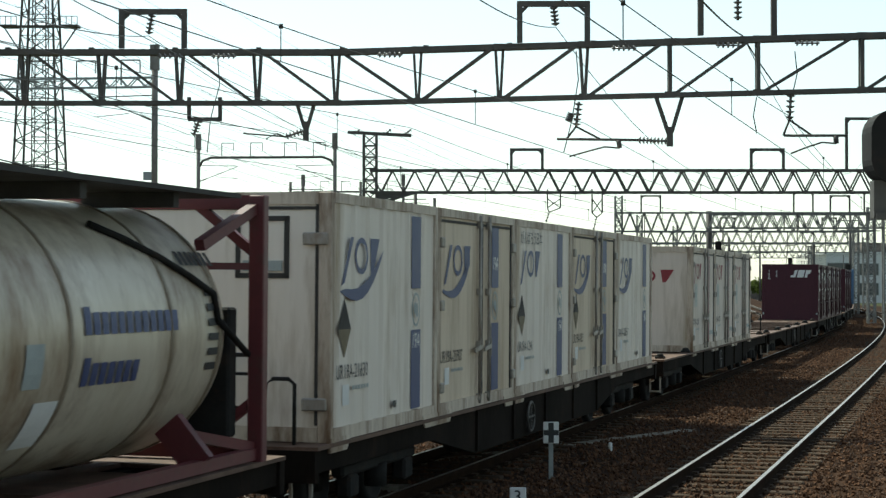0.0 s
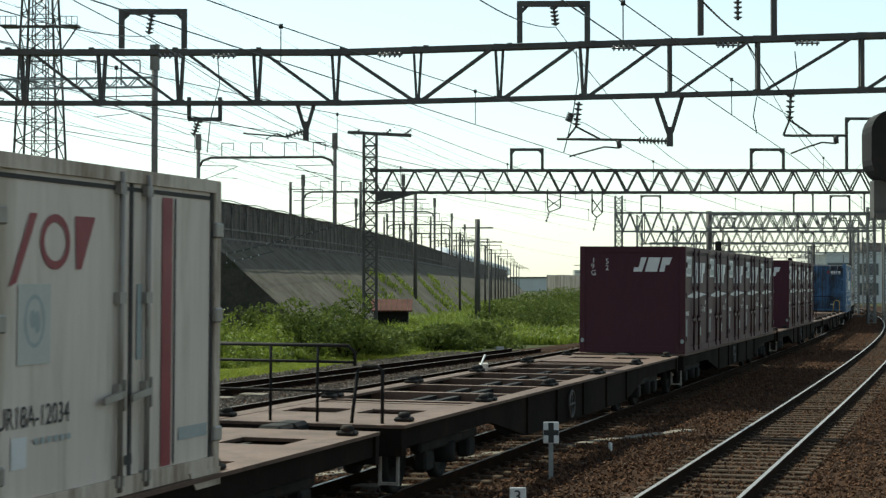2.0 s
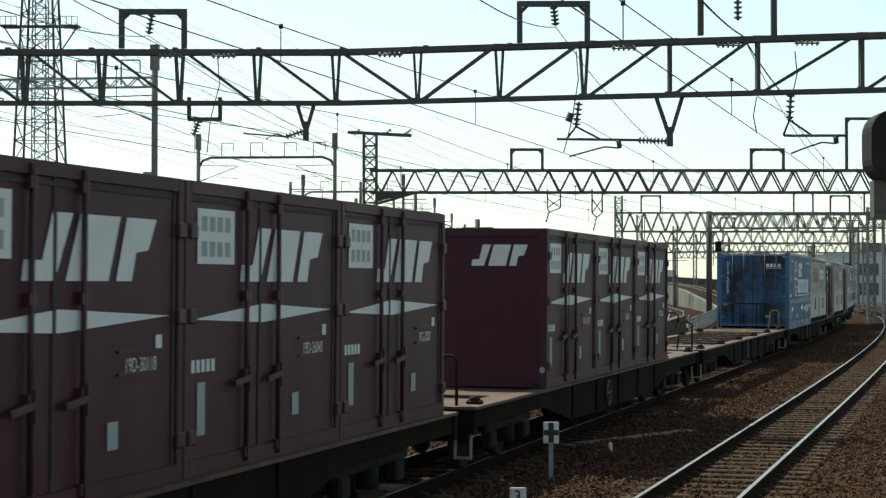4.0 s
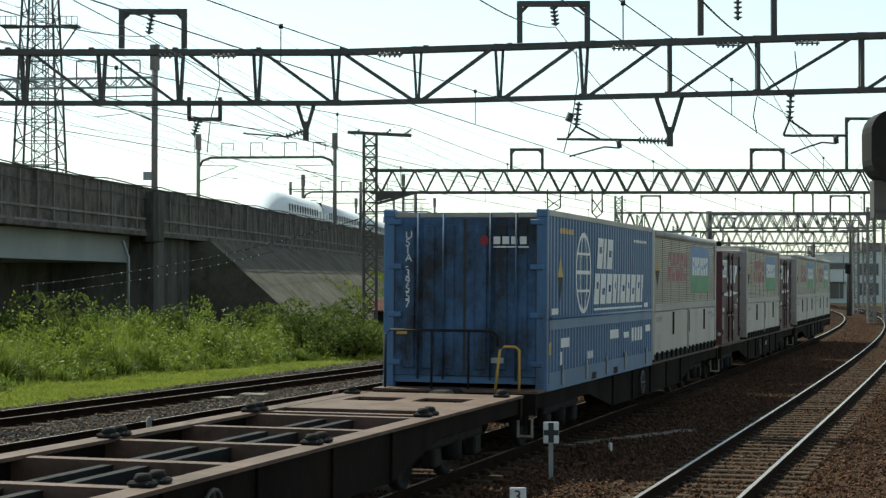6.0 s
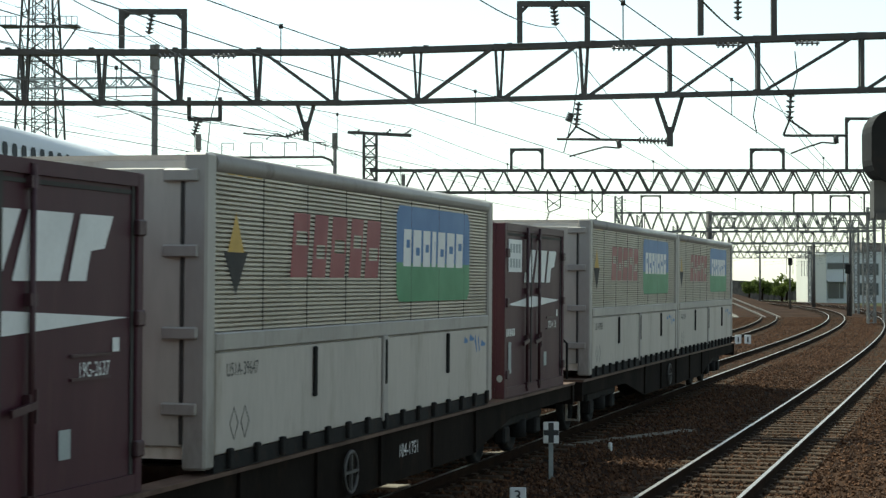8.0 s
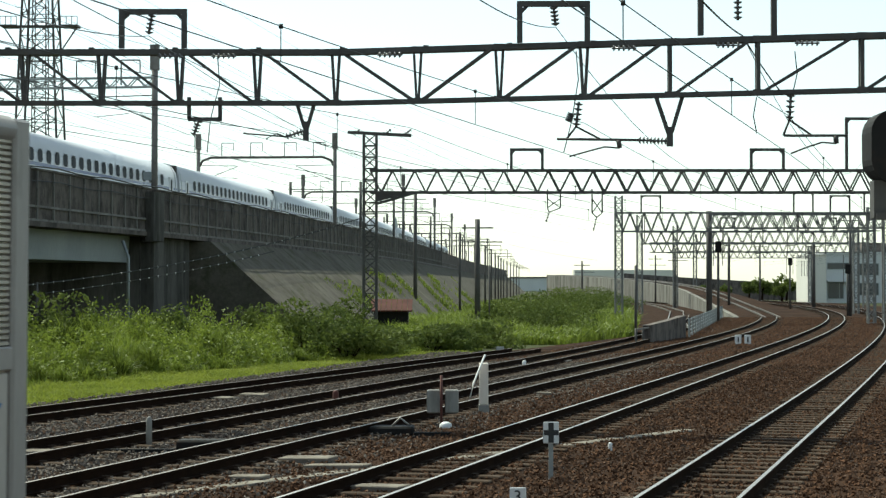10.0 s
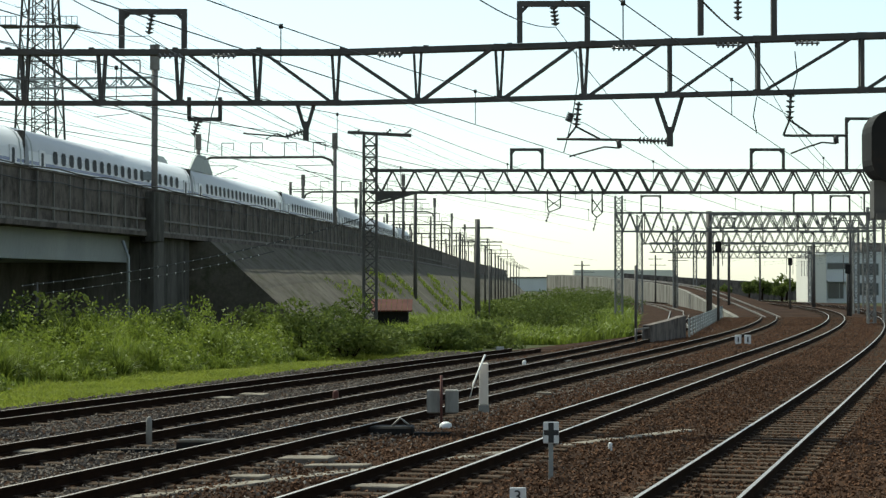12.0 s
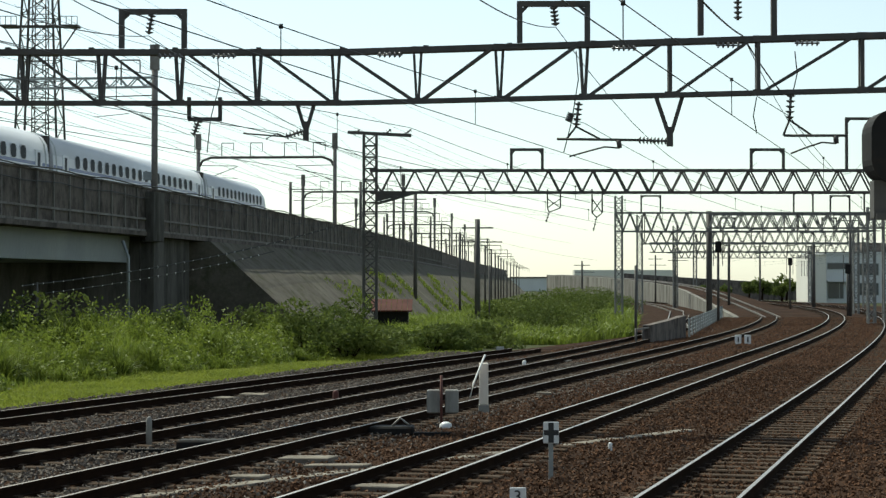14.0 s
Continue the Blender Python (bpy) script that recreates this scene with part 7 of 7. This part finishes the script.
for x, y, r, h, k in ((-3.4, 66, 1.6, 1.5, 2600), (-2.2, 69.5, 1.7, 1.35, 3000), (-5.2, 68, 1.7, 2.0, 2800), (-0.4, 75, 1.6, 1.0, 2800), (1.0, 78, 1.5, 0.95, 2200), (-4.2, 75, 1.8, 1.9, 2600), (2.0, 82, 1.3, 1.2, 1800), (-12.5, 60, 1.6, 1.9, 2400),
                       (-14, 62, 1.8, 2.3, 2400), (-6.5, 74, 1.8, 2.2, 2400), (-9.5, 64, 1.5, 1.9, 2200), (4.2, 96, 2.0, 2.4, 2200), (5.6, 101, 2.2, 2.6, 2200), (3.8, 106, 2.0, 3.0, 2200), (7.0, 112, 2.4, 2.6, 2000), (6.4, 120, 2.6, 3.2, 2200), (9.0, 124, 2.4, 2.4, 2000), (9.6, 140, 3.2, 3.0, 2200), (8.6, 155, 3.6, 3.4, 2200), (12.5, 160, 3.6, 3.4, 2200),
                       (11.5, 180, 4.0, 3.6, 2200), (15.5, 185, 4.0, 3.6, 2200), (18, 205, 4.2, 3.6, 2000), (14, 215, 4.5, 3.6, 2000)):
    f = 1.0 if y < 90 else 0.6
    shrub(x, y, r * (1.0 if y < 90 else 0.9), h * f, k, LEAF)
# weeds on the bank and the far verge
n = 110000
y = 86 + rng.uniform(0, 1, n) ** 1.3 * 150
lat = rng.uniform(2.0, 22.0, n)
vx = np.interp(y, *np.array([[q, via(float(q), 0)[0]] for q in range(84, 242, 2)]).T)
x = vx + lat
patch = wave(x * 0.8, y * 0.5) * rng.uniform(0.5, 1.2, n)
tb = TABLE["b"]
edge = np.interp(y, tb[2], tb[1]) - np.interp(y, [70, 100, 150, 200, 240], [12.2, 10.2, 8.4, 10.0, 13.0])
keep = ((patch > 0.72) & (y > 104) | (lat > 6.6)) & (x < edge)
x, y, lat = x[keep], y[keep], lat[keep]
n = len(x)
z = np.where(lat < 6.2, -0.45 + (6.2 - lat) * 0.868, -0.42)
tagged(blades("bank_weeds", np.c_[x, y, z], rng.uniform(0.25, 0.9, n) * (0.5 + wave(x * 0.6, y * 0.4)) * np.where(lat < 6.2, 0.6, 1.0), rng.uniform(0.05, 0.11, n), rng.uniform(0.2, 0.8, n), WEED), "patchy green weeds on the embankment slope", "weeds", kind="stuff")


def tree(x, y, h, k):
    c = thing("tree", "distant green broadleaf tree beside the line", "tree", group="far trees")
    bm = bmesh.new()
    tube(bm, [(x, y, -0.5), (x + 0.1, y, h * 0.3), (x, y, h * 0.7)], 0.22, 6, taper=0.4)
    for j in range(5):
        a = j * 1.3
        tube(bm, [(x, y, h * 0.35), (x + h * 0.22 * math.cos(a), y + h * 0.22 * math.sin(a), h * 0.65)], 0.09, 5, taper=0.4)
    part("trunk", bm, RAIL_SIDE, c)
    lob = rng.normal(size=(12, 3)) * [h * 0.2, h * 0.2, h * 0.16] + [x, y, h * 0.62]
    pk = rng.integers(0, 12, k)
    o = leaves("crown", lob[pk] + rng.normal(size=(k, 3)) * h * 0.09, rng.uniform(0.2, 0.4, k), LEAF)
    o.parent = c


for x, y, h in ((50, 300, 3.6), (53, 305, 4.2), (55, 298, 3.2), (58, 310, 4.6), (47, 306, 3.4), (61, 302, 3.4), (44, 312, 3.0)):
    tree(x, y, h * 0.74, 900)
# loose ballast stones
n = 150000
s = 18 + rng.uniform(0, 1, n) ** 1.35 * 52
lat = rng.uniform(-12.5, 13, n)
tb = TABLE["b"]
bx, by, bh = (np.interp(s, tb[0], tb[i]) for i in (1, 2, 3))
cx, cy = bx + lat * np.cos(bh), by - lat * np.sin(bh)
ok = np.ones(n, bool)
for k in LINES:
    t = TABLE[k]
    q = np.interp(cy, t[2], t[1])
    e = (cx - q) * np.cos(np.interp(cy, t[2], t[3]))
    ok &= (np.abs(np.abs(e) - 0.566) > 0.12)
cx, cy = cx[ok], cy[ok]
n = len(cx)
r = rng.uniform(0.014, 0.036, n)
oct_ = np.array([(1, 0, 0), (-1, 0, 0), (0, 1, 0), (0, -1, 0), (0, 0, 1), (0, 0, -1)], float)
v = oct_[None] * r[:, None, None] * rng.uniform(0.6, 1.3, (n, 6, 1)) + rng.normal(size=(n, 6, 3)) * 0.008
ang = rng.uniform(0, 6.28, n)
ca, sa = np.cos(ang)[:, None], np.sin(ang)[:, None]
v = np.stack([v[..., 0] * ca - v[..., 2] * sa, v[..., 1], v[..., 0] * sa + v[..., 2] * ca], -1)
v += np.c_[cx, cy, -0.178 + rng.uniform(-0.01, 0.02, n)][:, None]
tri = np.array([(0, 2, 4), (2, 1, 4), (1, 3, 4), (3, 0, 4), (2, 0, 5), (1, 2, 5), (3, 1, 5), (0, 3, 5)])
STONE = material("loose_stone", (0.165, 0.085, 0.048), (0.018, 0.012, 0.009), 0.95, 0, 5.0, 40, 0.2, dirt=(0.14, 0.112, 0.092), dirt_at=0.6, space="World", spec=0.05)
GREYSTONE = material("grey_loose_stone", (0.24, 0.20, 0.165), (0.03, 0.024, 0.02), 0.95, 0, 5.0, 40, 0.2, dirt=(0.30, 0.27, 0.24), dirt_at=0.58, space="World", spec=0.05)
m = 45000
fs, fl = 62 + rng.uniform(0, 1, m) ** 1.2 * 85, rng.uniform(-8.5, 13.5, m)
fx, fy, fh = (np.interp(fs, tb[0], tb[i]) for i in (1, 2, 3))
fx, fy = fx + fl * np.cos(fh), fy - fl * np.sin(fh)
far_ok = np.ones(m, bool)
for k in "abcd":
    t = TABLE[k]
    far_ok &= np.abs(np.abs((fx - np.interp(fy, t[2], t[1])) * np.cos(np.interp(fy, t[2], t[3]))) - 0.566) > 0.16
fx, fy = fx[far_ok], fy[far_ok]
m = len(fx)
fv = oct_[None] * rng.uniform(0.03, 0.065, m)[:, None, None] * rng.uniform(0.6, 1.3, (m, 6, 1)) + np.c_[fx, fy, np.full(m, -0.175)][:, None]
grey = lat[ok] + rng.normal(size=n) * 0.9 < -2.6
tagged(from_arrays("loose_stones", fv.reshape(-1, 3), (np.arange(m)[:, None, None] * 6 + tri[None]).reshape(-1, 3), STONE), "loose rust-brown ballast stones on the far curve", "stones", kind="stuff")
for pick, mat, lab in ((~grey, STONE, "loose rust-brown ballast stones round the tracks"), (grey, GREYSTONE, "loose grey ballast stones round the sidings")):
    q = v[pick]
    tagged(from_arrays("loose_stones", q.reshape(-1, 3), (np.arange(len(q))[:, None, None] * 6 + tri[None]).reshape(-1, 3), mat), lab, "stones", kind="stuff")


motions()
